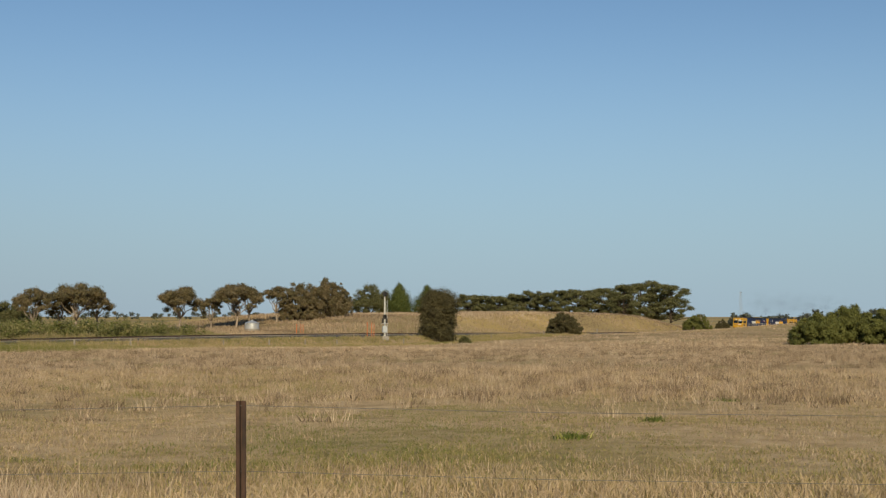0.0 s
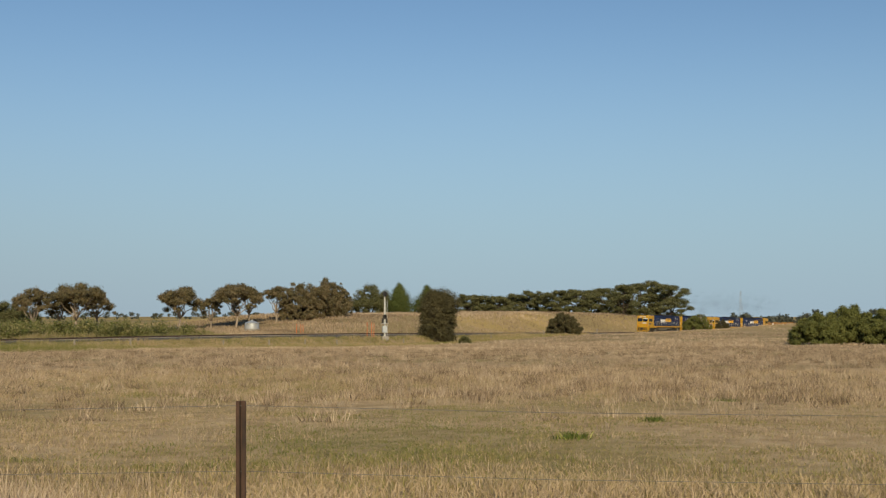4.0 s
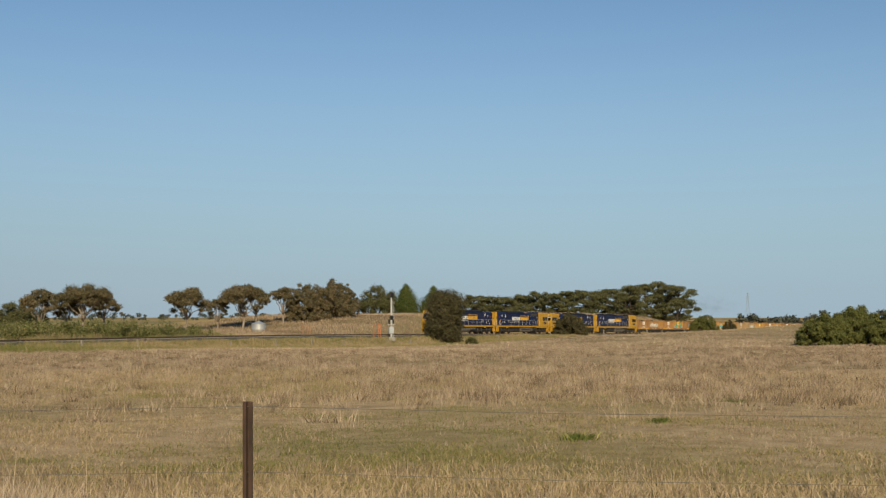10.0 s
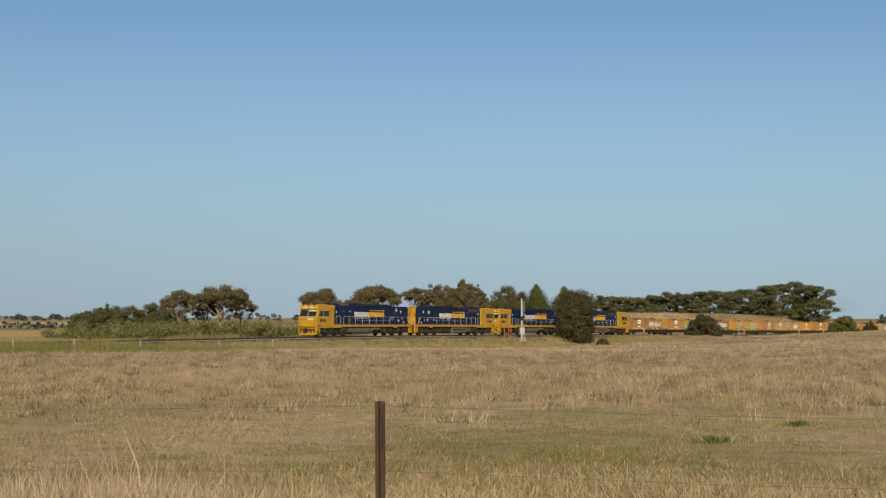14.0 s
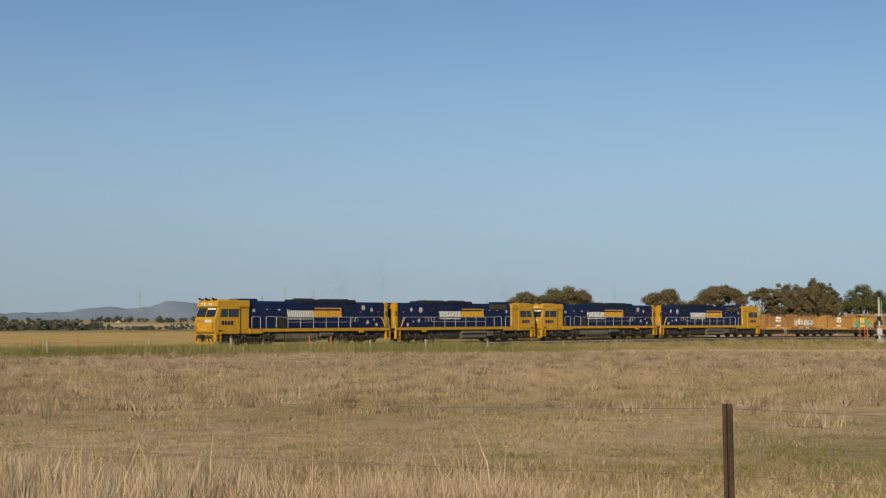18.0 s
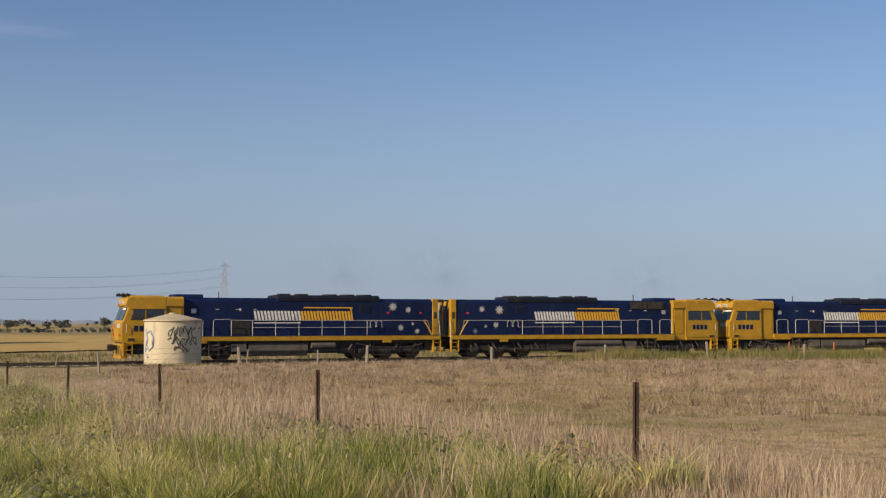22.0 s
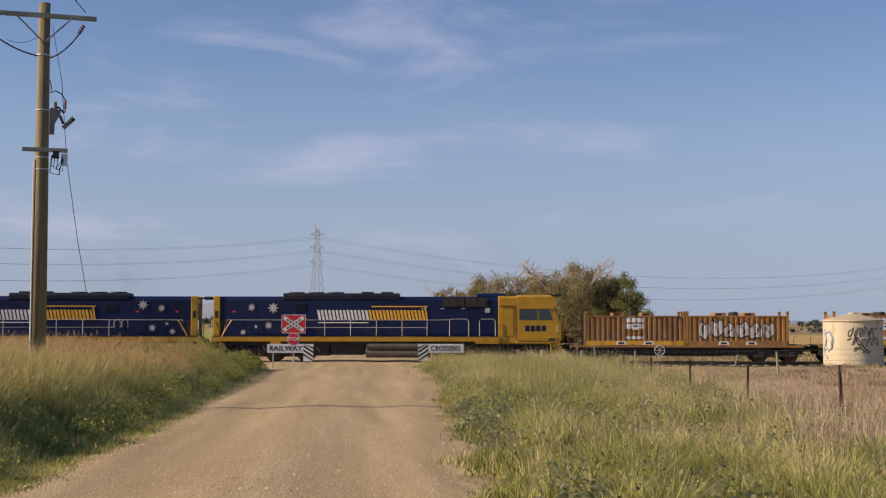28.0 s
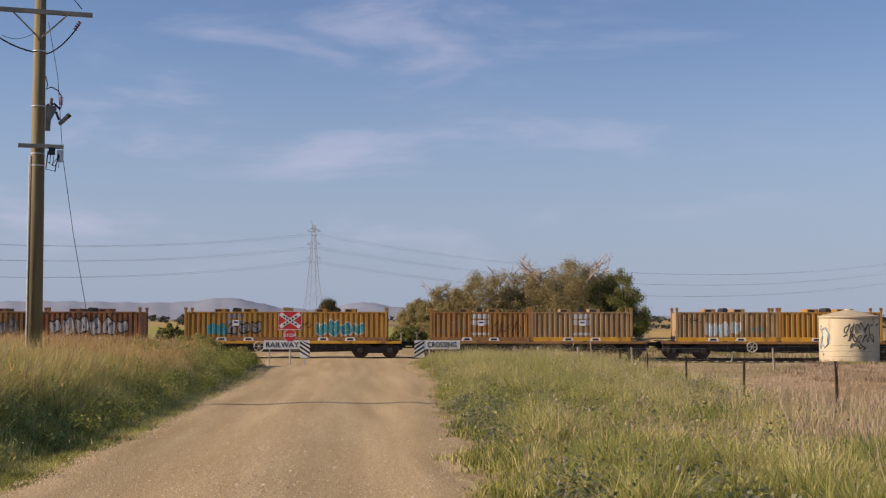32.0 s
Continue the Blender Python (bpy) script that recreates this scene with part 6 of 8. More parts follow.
def build_signal():
    x, y = polar(-2.66, 191)
    z = ground_at(x, y)
    ob = thing("railway_signal", "tall grey railway signal mast with black round heads", "signal", at=facing(x, y, z, -20))
    part("foundation", Geo().box(-0.5, 0.5, -0.5, 0.5, -0.3, 0.35), M["sleeper"], ob)
    part("mast", Geo().tube([(0, 0, 0.2), (0, 0, 6.6)], [0.12, 0.10], 10), M["rail_white"], ob, "pale grey mast")
    g = Geo().box(0.14, 0.18, -0.02, 0.02, 0.2, 5.9).box(0.40, 0.44, -0.02, 0.02, 0.2, 5.9)
    for k in range(18):
        g.box(0.16, 0.42, -0.012, 0.012, 0.4 + 0.3 * k, 0.43 + 0.3 * k)
    part("ladder", g, M["galv"], ob, "galvanised ladder")
    for zz, r in ((6.75, 0.42), (3.3, 0.34)):
        head = part("signal_head", Geo().tube([(0, -0.16, zz), (0, -0.10, zz)], r, 20), M["black"], ob, "black round signal head")
        for k, dz in enumerate((0.16, -0.16)):
            part("lens", Geo().tube([(0, -0.22, zz + dz), (0, -0.16, zz + dz)], 0.09, 10), M["glass"], head)
            part("hood", Geo().tube([(0, -0.40, zz + dz + 0.03), (0, -0.16, zz + dz + 0.03)], 0.11, 10, False), M["black"], head)
    for s in (-1, 1):
        part("side_light", Geo().box(s * 0.30 - 0.13, s * 0.30 + 0.13, -0.14, 0.14, 2.35, 3.05, 0.03), M["black"], ob)
    part("platform", Geo().box(-0.55, 0.55, -0.4, 0.4, 2.2, 2.26), M["galv"], ob)
    part("relay_box", Geo().box(-0.35, 0.35, -0.25, 0.25, 0.9, 1.9, 0.03), M["galv"], ob, "pale equipment box")


def post(kind, x, y, h, seed, lean=3.0):
    r = random.Random(seed)
    z = ground_at(x, y)
    m = pose(x, y, z - 0.15, r.uniform(-lean, lean), r.uniform(-lean, lean), r.uniform(0, 90))
    if kind == "timber":
        g = Geo().tube([(0, 0, 0), (0.01, 0, h * 0.5), (0, 0, h + 0.15)], [0.115, 0.105, 0.095], 7)
        ob = part("fence_post", g, M["grey_wood"])
        ob.matrix_basis = m
        return tagged(ob, "weathered grey split-timber fence post beside the railway", "fence post", "railway fence posts")
    g = Geo().tube([(0, 0, 0), (0, 0, h + 0.15)], 0.05, 4)
    ob = part("guide_post", g, M["orange_post"])
    ob.matrix_basis = m
    return tagged(ob, "orange marker post beside the track", "marker post", "orange marker posts")


def boundary_side(u):
    """How far the boundary fence stands from the rails: it swings out round the crossing's widening."""
    return float(np.interp(u, [20, 40, 52, 66, 80, 100, 125], [7.2, 6.8, 9.5, 13.2, 14.6, 11.0, 7.2]))


def build_line_fence():
    us = []
    for az in (-19.8, -16.36, -13.95, -9.9, -7.9, -6.28, -4.82, -1.78, 0.35, 2.2, 4.6, 7.0, 9.6, 10.6, 13.2):
        us.append(az)
    us += [-22.6, -25.1, -27.85, -31.4, -34.9, -39.3, -43.4, -48.0, -53.1, -58.8, -64.5]
    uu = np.arange(-30, 420, 1.0)
    p = np.array([track(u, boundary_side(u)) for u in uu])
    aa = np.degrees(np.arctan2(p[:, 0], p[:, 1]))
    for k, az in enumerate(sorted(us)):
        u = float(np.interp(az, aa, uu))
        x, y, _ = track(u, boundary_side(u))
        post("timber", x, y, (1.05 if -18 < az < 12 else 1.14) + 0.10 * math.sin(k * 2.1), 200 + k, 5.0)
    g = Geo()
    for h in (0.35, 0.65, 0.95):
        line = [track(u, boundary_side(u))[:2] for u in np.arange(0, 400, 8.0)]
        g.tube([(*q, ground_at(*q) + h) for q in line], 0.006, 4)
    tagged(part("fence_wires", g, M["wire"]), "thin rusty fence wires along the railway", "fence wire", kind="stuff")
    # orange posts round the signal's cable pits
    for k, (az, d) in enumerate(((-3.45, 190), (-3.25, 190.5), (-3.15, 189), (-6.65, 203), (-6.45, 203.5), (-6.35, 202.5))):
        post("orange", *polar(az, d), 2.1, 300 + k, 1.0)
    for k, az in enumerate((-25.2, -24.4, -35.5, -37.8)):
        u = float(np.interp(az, aa, uu))
        post("orange", *track(u, 6.0)[:2], 1.3, 320 + k, 1.0)


FENCE_PHI, FENCE_D = 4.8, 8.0


def fence_at(s):
    a = radians(FENCE_PHI)
    return FENCE_D * math.sin(a) - s * math.cos(a), FENCE_D * math.cos(a) + s * math.sin(a)


def build_near_fence():
    tops = []
    for k, s in enumerate((-14.0, -6.0, 1.97, 10.05, 17.8, 25.8, 33.9, 42.0, 50.0, 58.0)):
        x, y = fence_at(s)
        z = ground_at(x, y)
        top = (1.82, 1.82, 1.80, 1.745, 1.62, 1.49, 1.25, 1.12, 1.0, 0.95)[k]
        a = radians(28 + 9 * k)
        # a rolled channel: two flanges with a groove between them, turned to the road
        ring = [(-0.033, 0.0), (-0.030, -0.012), (-0.006, -0.014), (-0.004, 0.016), (0.006, 0.016), (0.008, -0.010), (0.032, -0.006), (0.034, 0.004), (0.010, 0.028), (-0.010, 0.028)]
        g = Geo().prism_x(ring[::-1], -0.3, top - z)
        g.v = [(px, pz, h) for h, px, pz in g.v]
        ob = part("steel_fence_post", g, M["rust_post"], bevel=0.0015)
        az = math.degrees(math.atan2(x, y))
        ob.matrix_basis = facing(x, y, z, az + 12) @ pose(0, 0, 0, 0.6 * math.sin(k * 3), 0.9 * math.cos(k * 2), 0)
        tagged(ob, "rusty brown steel fence post in the roadside grass", "fence post", "roadside fence posts")
        tops.append((x, y, top))
    for drop in (0.03, 0.45, 0.80):
        g = Geo()
        pts = []
        for (x0, y0, z0), (x1, y1, z1) in zip(tops, tops[1:]):
            for t in (0, 0.25, 0.5, 0.75):
                pts.append((x0 + (x1 - x0) * t, y0 + (y1 - y0) * t, z0 + (z1 - z0) * t - drop - 0.05 * 4 * t * (1 - t)))
        g.tube(pts, 0.0016, 4)
        tagged(part("fence_wire", g, M["wire"]), "thin slack wire strung between rusty posts", "fence wire", "roadside fence wires")


def build_tank():
    x, y = polar(-67.45, 74.2)
    z = ground_at(x, y) + 0.02
    ob = thing("water_tank", "cream round fibreglass water tank with black graffiti", "water tank", at=facing(x, y, z, -67.5))
    R, H = 1.62, 2.56
    n = 48
    ring = [(R * math.cos(2 * math.pi * k / n), R * math.sin(2 * math.pi * k / n)) for k in range(n)]
    g = Geo()
    g.add([(a, b, h) for h in (0, H) for a, b in ring], [(k, (k + 1) % n, n + (k + 1) % n, n + k) for k in range(n)])
    part("shell", g, M["cream_tank"], ob, smooth=True)
    g = Geo().add([(a * 1.03, b * 1.03, H - 0.02) for a, b in ring] + [(a * 1.03, b * 1.03, H + 0.07) for a, b in ring] + [(a * 0.12, b * 0.12, H + 0.42) for a, b in ring],
                  [(k, (k + 1) % n, n + (k + 1) % n, n + k) for k in range(n)] + [(n + k, n + (k + 1) % n, 2 * n + (k + 1) % n, 2 * n + k) for k in range(n)] + [tuple(range(2 * n, 3 * n))])
    part("roof", g, M["tank_roof"], ob, "faded conical tank roof")
    part("lid", Geo().tube([(0, 0, H + 0.40), (0, 0, H + 0.47)], 0.24, 14), M["tank_roof"], ob)
    part("rim", Geo().tube([(1.665 * math.cos(a), 1.665 * math.sin(a), H) for a in np.linspace(0, 2 * math.pi, 49)], 0.035, 6), M["tank_roof"], ob)

    def on_shell(s, h, lift=0.012):
        a = -math.pi / 2 + s / R
        return ((R + lift) * math.cos(a), (R + lift) * math.sin(a), h)

    # sprayed loops and strokes, no words
    r = random.Random(11)
    for row, (h0, tall, n) in enumerate(((1.98, 0.30, 6), (1.42, 0.27, 6), (1.02, 0.14, 3))):
        for k in range(n):
            s0, p, q = -0.10 + 0.27 * k + 0.12 * row, r.uniform(0, 6), r.uniform(0, 6)
            wide, turns = r.uniform(0.10, 0.17), r.uniform(4.5, 9.0)
            st = [(s0 + wide * math.sin(t + p) * (1 - 0.04 * t), h0 + tall * (math.sin(t + q) * 0.75 + 0.25 * math.sin(2.1 * t + p))) for t in np.linspace(0, turns, 24)]
            part("graffiti_stroke", Geo().tube([on_shell(a, b) for a, b in st], 0.019, 5), M["graffiti_black"], ob)
    for s0, h0 in ((-0.3, 1.5), (1.75, 2.1), (0.5, 0.82), (0.75, 0.78)):
        part("graffiti_stroke", Geo().tube([on_shell(s0, h0), on_shell(s0 + 0.2, h0 + 0.12)], 0.03, 5), M["graffiti_black"], ob)
    for st in ([(-1.75, 1.9), (-1.45, 2.0), (-1.2, 1.6), (-1.25, 1.1), (-1.5, 0.9), (-1.8, 1.1)], [(-1.9, 2.1), (-1.7, 1.5), (-1.95, 0.8)], [(-1.9, 0.7), (-1.6, 0.5)]):
        part("graffiti_stroke", Geo().tube([on_shell(s, h) for s, h in st], 0.07, 5), M["graffiti_white"], ob, "white sprayed loop")
        part("graffiti_stroke", Geo().tube([on_shell(s + 0.06, h, 0.03) for s, h in st], 0.028, 5), M["graffiti_blue"], ob, "blue sprayed outline")
    # small corrugated tank near the gums
    x, y = polar(-8.65, 214)
    low = ground_at(x, y)
    ob = thing("small_water_tank", "small silver corrugated water tank under the gum trees", "water tank", at=pose(x, y, low + 0.25))
    part("stand", Geo().tube([(0, 0, -0.5), (0, 0, 0.0)], 1.3, 20), M["sleeper"], ob, "low concrete stand")
    g = Geo()
    for k in range(7):
        g.tube([(0, 0, 0.13 * k), (0, 0, 0.13 * k + 0.065), (0, 0, 0.13 * k + 0.13)], [1.20, 1.23, 1.20], 24, False)
    part("shell", g, M["galv"], ob, "ribbed galvanised shell")
    part("roof", Geo().tube([(0, 0, 0.89), (0, 0, 0.93), (0, 0, 1.36)], [1.27, 1.27, 0.18], 24), M["galv"], ob, "shallow conical roof")
    part("lid", Geo().tube([(0, 0, 1.35), (0, 0, 1.44)], 0.2, 12), M["galv"], ob)
    part("outlet_pipe", Geo().tube([(1.2, -0.3, 0.15), (1.45, -0.4, 0.12), (1.5, -0.4, -0.4)], 0.04, 6), M["grime"], ob)


def build_crossing():
    # stop and crossing sign on one post
    X, az = -66.0, -92.3
    x, y = polar(az, 66.0)
    z = float(road_level(np.array([x]), np.array([y]))[0]) - 0.06
    ob = thing("crossing_sign", "white crossbuck on a red board over a red stop sign", "road sign", at=facing(x, y, z, -88))
    part("post", Geo().tube([(0, 0, -0.2), (0, 0, 2.85)], 0.04, 8), M["galv"], ob, "galvanised sign post")
    board = part("red_board", Geo().box(-0.60, 0.60, -0.06, -0.045, 1.88, 2.80), M["red"], ob, "red rectangular backing board", bevel=0.004)
    edge = Geo()
    for a, b, c, d in ((-0.62, 0.62, 2.80, 2.825), (-0.62, 0.62, 1.855, 1.88), (-0.62, -0.60, 1.88, 2.80), (0.60, 0.62, 1.88, 2.80)):
        edge.box(a, b, -0.064, -0.045, c, d)
    part("board_edge", edge, M["white"], board)
    for s in (1, -1):
        arm = part("crossbuck_arm", Geo().box(-0.62, 0.62, -0.072 - 0.006 * s, -0.066 - 0.006 * s, -0.10, 0.10), M["white"], ob, "white crossbuck arm")
        arm.matrix_basis = pose(0, 0, 2.34) @ pose(0, 0, 0, 0, 34 * s, 0)
        for k in range(5):
            m = part("lettering_bar", Geo().box(-0.42 + 0.18 * k, -0.31 + 0.18 * k, -0.0785 - 0.006 * s, -0.073 - 0.006 * s, -0.045, 0.045), M["sign_black"], arm)
    ring = [(0.345 * math.cos(math.pi / 8 + k * math.pi / 4), 1.55 + 0.345 * math.sin(math.pi / 8 + k * math.pi / 4)) for k in range(8)]
    part("stop_rim", Geo().prism_y(ring, -0.062, -0.05), M["white"], ob, "white rim of the stop sign")
    ring = [(0.32 * math.cos(math.pi / 8 + k * math.pi / 4), 1.55 + 0.32 * math.sin(math.pi / 8 + k * math.pi / 4)) for k in range(8)]
    part("stop_plate", Geo().prism_y(ring, -0.070, -0.056), M["red"], ob, "red octagonal stop plate")
    text_part("STOP", 0.24, M["white"], ob, pose(0, -0.076, 1.55) @ UPRIGHT)

    def board_sign(az0, az1, words, chevron_right):
        a = radians((az0 + az1) / 2)
        d = 66.0
        x, y = d * math.sin(a), d * math.cos(a)
        w = d * math.tan(radians(az1 - az0))
        z = float(road_level(np.array([x]), np.array([y]))[0]) - 0.06
        ob = thing("crossing_board", "white board lettered in black with a striped corner beside the crossing", "road sign", "crossing boards", at=facing(x, y, z, -88))
        lo, hi = 0.84, 1.30
        c0, c1 = (w / 2 - 0.52, w / 2) if chevron_right else (-w / 2, -w / 2 + 0.52)
        t0, t1 = (-w / 2, w / 2 - 0.5) if chevron_right else (-w / 2 + 0.5, w / 2)
        part("panel", Geo().box(t0, t1, -0.05, -0.03, lo, hi), M["white"], ob, bevel=0.003)
        stripe_panel = part("striped_panel", Geo().box(c0, c1, -0.054, -0.03, 0.40, hi), M["white"], ob, "black and white striped panel")
        n = 4
        for k in range(n):
            zz = 0.40 + (hi - 0.40) * (k - 0.2) / n
            s = 1 if not chevron_right else -1
            ring = [(c0, zz + (0.0 if s > 0 else 0.34)), (c1, zz + (0.34 if s > 0 else 0.0)), (c1, zz + (0.34 if s > 0 else 0.0) + 0.11), (c0, zz + (0.0 if s > 0 else 0.34) + 0.11)]
            ring = [(px, min(max(pz, 0.40), hi)) for px, pz in ring]
            if ring[0][1] < ring[3][1] - 1e-4 or ring[1][1] < ring[2][1] - 1e-4:
                part("stripe", Geo().prism_y(ring, -0.060, -0.052), M["sign_black"], stripe_panel)
        text_part(words, 0.38, M["sign_black"], ob, pose((t0 + t1) / 2, -0.056, (lo + hi) / 2 - 0.01) @ UPRIGHT, squeeze=0.98 if len(words) < 8 else 0.80)
        for px in (t0 + 0.3, (c0 + c1) / 2):
            part("leg", Geo().box(px - 0.03, px + 0.03, -0.03, 0.03, -0.2, lo + 0.1), M["galv"], ob)

    board_sign(-93.48, -91.40, "RAILWAY", True)
    board_sign(-86.66, -84.58, "CROSSING", False)
    # pale wing fence and posts beside the crossing
    for k, (az, d, lean) in enumerate(((-82.1, 70, 0), (-79.2, 71, 2), (-81.0, 70.5, -4))):
        x, y = polar(az, d)
        g = Geo().box(-0.07, 0.07, -0.07, 0.07, -0.2, 1.1, 0.01)
        p = part("white_post", g, M["grey_wood"])
        p.matrix_basis = pose(x, y, ground_at(x, y), lean, lean, 20 * k)
        tagged(p, "pale timber post beside the level crossing", "post", "crossing posts")
    x, y = polar(-81.6, 70)
    ob = thing("wing_fence", "pale leaning rail fence beside the crossing", "fence", at=facing(x, y, ground_at(x, y), -81))
    for k, z in enumerate((0.95, 0.6, 0.3)):
        part("rail", Geo().tube([(-0.65, 0, z), (0.75, 0, z - 0.35)], 0.035, 6), M["grey_wood"], ob)
    # leaning posts near the track and the tank
    for k, (az, d, h, rx, ry) in enumerate(((-78.6, 73, 1.5, 4, 8), (-72.5, 72, 0.9, -12, 10), (-70.6, 60, 1.0, 2, -6), (-64.2, 72, 0.95, 0, 14), (-76.8, 66, 0.9, 3, 2), (-61.0, 72.5, 0.8, -6, -12))):
        x, y = polar(az, d)
        p = part("leaning_post", Geo().tube([(0, 0, -0.2), (0, 0, h)], [0.06, 0.05], 6), M["grey_wood"])
        p.matrix_basis = pose(x, y, ground_at(x, y), rx, ry, 0)
        tagged(p, "old grey leaning post near the railway", "post", "leaning posts")


def build_pole():
    x, y = polar(-103.38, 33.0)
    z = ground_at(x, y) - 0.2
    top = 2.35 + 33.0 * math.tan(radians(13.75))
    ob = thing("power_pole", "tall treated timber power pole with a crossarm", "power pole", at=facing(x, y, z, -103))
    H = top - z
    part("pole", Geo().tube([(0, 0, 0), (0.0, 0, H * 0.5), (0.0, 0, H)], [0.20, 0.175, 0.140], 16), M["pole_wood"], ob, smooth=True)
    for h in (H - 1.35, H - 2.75, H - 3.95, H - 4.25, H - 6.0):
        part("band", Geo().tube([(0, 0, h), (0, 0, h + 0.025)], 0.178, 16), M["galv"], ob, "thin metal band")
    # thin white line along the left edge of the pole
    part("conduit", Geo().tube([(-0.19, -0.10, 0.3), (-0.19, -0.08, H - 4.0)], 0.022, 6), M["white"], ob, "thin white tube down the left edge of the pole")
    z1 = H - 0.42
    part("crossarm", Geo().box(-2.15, 1.27, -0.28, -0.17, z1, z1 + 0.11), M["cross_wood"], ob, "grey timber crossarm", bevel=0.01)
    for a in (-0.68, 0.68):
        part("arm_brace", Geo().tube([(a, -0.31, z1 + 0.02), (0.02 * a, -0.2, z1 - 0.62)], 0.022, 5), M["cross_wood"], ob)
    part("second_arm", Geo().box(-0.47, 0.62, -0.30, -0.20, H - 3.82, H - 3.72), M["cross_wood"], ob, "short grey second arm", bevel=0.008)
    part("fuse_block", Geo().box(0.26, 0.42, -0.32, -0.20, H - 3.98, H - 3.80, 0.02), M["dark_wire"], ob, "black fuse block under the arm")
    for k in range(3):
        part("loop_cable", Geo().tube([(0.24 + 0.08 * k, -0.3, H - 3.9), (0.22 + 0.07 * k, -0.33, H - 4.16 - 0.05 * k), (0.34 + 0.08 * k, -0.34, H - 4.24 - 0.03 * k), (0.52, -0.3, H - 4.0)], 0.010, 5), M["dark_wire"], ob)
    def hung(a, b, sag, n=9):
        """Points of a slack cable from a to b."""
        a, b = Vector(a), Vector(b)
        return [a.lerp(b, k / n) - Vector((0, 0, sag * 4 * (k / n) * (1 - k / n))) for k in range(n + 1)]

    part("top_cable", Geo().tube(hung((-1.7, -0.3, z1 - 0.10), (-0.16, -0.24, z1 - 0.98), 0.16), 0.02, 6), M["dark_wire"], ob)
    part("drop_cable", Geo().tube(hung((0.15, -0.24, z1 - 1.02), (0.98, -0.3, z1 - 0.16), 0.14), 0.018, 6), M["dark_wire"], ob)
    part("jumper", Geo().tube(hung((-0.9, -0.3, z1 - 0.62), (-0.14, -0.24, z1 - 0.5), 0.12), 0.007, 5), M["dark_wire"], ob)
    for k in range(4):
        part("insulator", Geo().tube([(0.84 + 0.035 * k, -0.3, z1 - 0.36 + 0.06 * k), (0.855 + 0.035 * k, -0.3, z1 - 0.335 + 0.06 * k)], 0.05, 10), M["porcelain"], ob, "red-brown insulator")
    hb = H - 2.85
    part("switch_box", Geo().prism_y([(0.16, hb - 0.52), (0.29, hb - 0.52), (0.30, hb - 0.25), (0.44, hb + 0.02), (0.42, hb + 0.10), (0.16, hb + 0.12)], -0.32, -0.18), M["switch_grey"], ob, "tapered grey switch box", bevel=0.01)
    part("switch_post", Geo().tube([(0.29, -0.26, hb + 0.08), (0.30, -0.26, hb + 0.30)], [0.06, 0.045], 10), M["switch_grey"], ob, "ribbed grey post insulator")
    part("switch_arm", Geo().tube([(0.20, -0.26, hb + 0.12), (0.38, -0.28, hb + 0.16), (0.52, -0.3, hb + 0.02)], 0.03, 6), M["dark_wire"], ob)
    part("fuse_hinge", Geo().tube([(0.42, -0.3, hb - 0.05), (0.50, -0.3, hb - 0.25)], 0.035, 6), M["dark_wire"], ob)
    part("fuse_tube", Geo().tube([(0.50, -0.3, hb - 0.36), (0.72, -0.34, hb - 0.14)], 0.055, 10), M["switch_grey"], ob, "grey drop-out fuse tube")
    part("fuse_cap", Geo().tube([(0.70, -0.335, hb - 0.155), (0.76, -0.345, hb - 0.10)], 0.06, 10), M["dark_wire"], ob, "black cap of the fuse tube")
    for k in range(4):
        part("insulator", Geo().tube([(0.545, -0.3, hb + 0.14 + 0.055 * k), (0.545, -0.3, hb + 0.165 + 0.055 * k)], 0.042, 10), M["porcelain"], ob, "red-brown insulator")
    part("bow_cable", Geo().tube([(0.16, -0.24, hb + 0.85), (0.21, -0.26, hb + 0.62), (0.17, -0.26, hb + 0.52), (0.30, -0.28, hb + 0.58), (0.45, -0.3, hb + 0.50), (0.54, -0.3, hb + 0.36), (0.54, -0.3, hb + 0.05)], 0.016, 6), M["dark_wire"], ob)
    part("loop_cable", Geo().tube([(0.25, -0.3, H - 3.9), (0.20, -0.32, H - 4.35), (0.42, -0.34, H - 4.4), (0.50, -0.3, H - 3.95)], 0.018, 5), M["dark_wire"], ob)
    part("stay_clamp", Geo().box(0.46, 0.62, -0.28, -0.2, H - 4.15, H - 3.85), M["galv"], ob)
    part("service_wire", Geo().tube([(0.20, -0.2, H - 0.6), (0.45, -0.2, H - 2.0), (0.60, -0.2, H - 4.0), (0.9, -0.1, H - 6.0), (1.35, 0.0, 1.3)], 0.008, 5), M["dark_wire"], ob)
    part("line_wire", Geo().tube([(1.0, -0.24, z1 + 0.2), (0.2, -2.0, z1 + 0.65), (-1.5, -6.0, z1 + 1.8)], 0.012, 5), M["dark_wire"], ob)


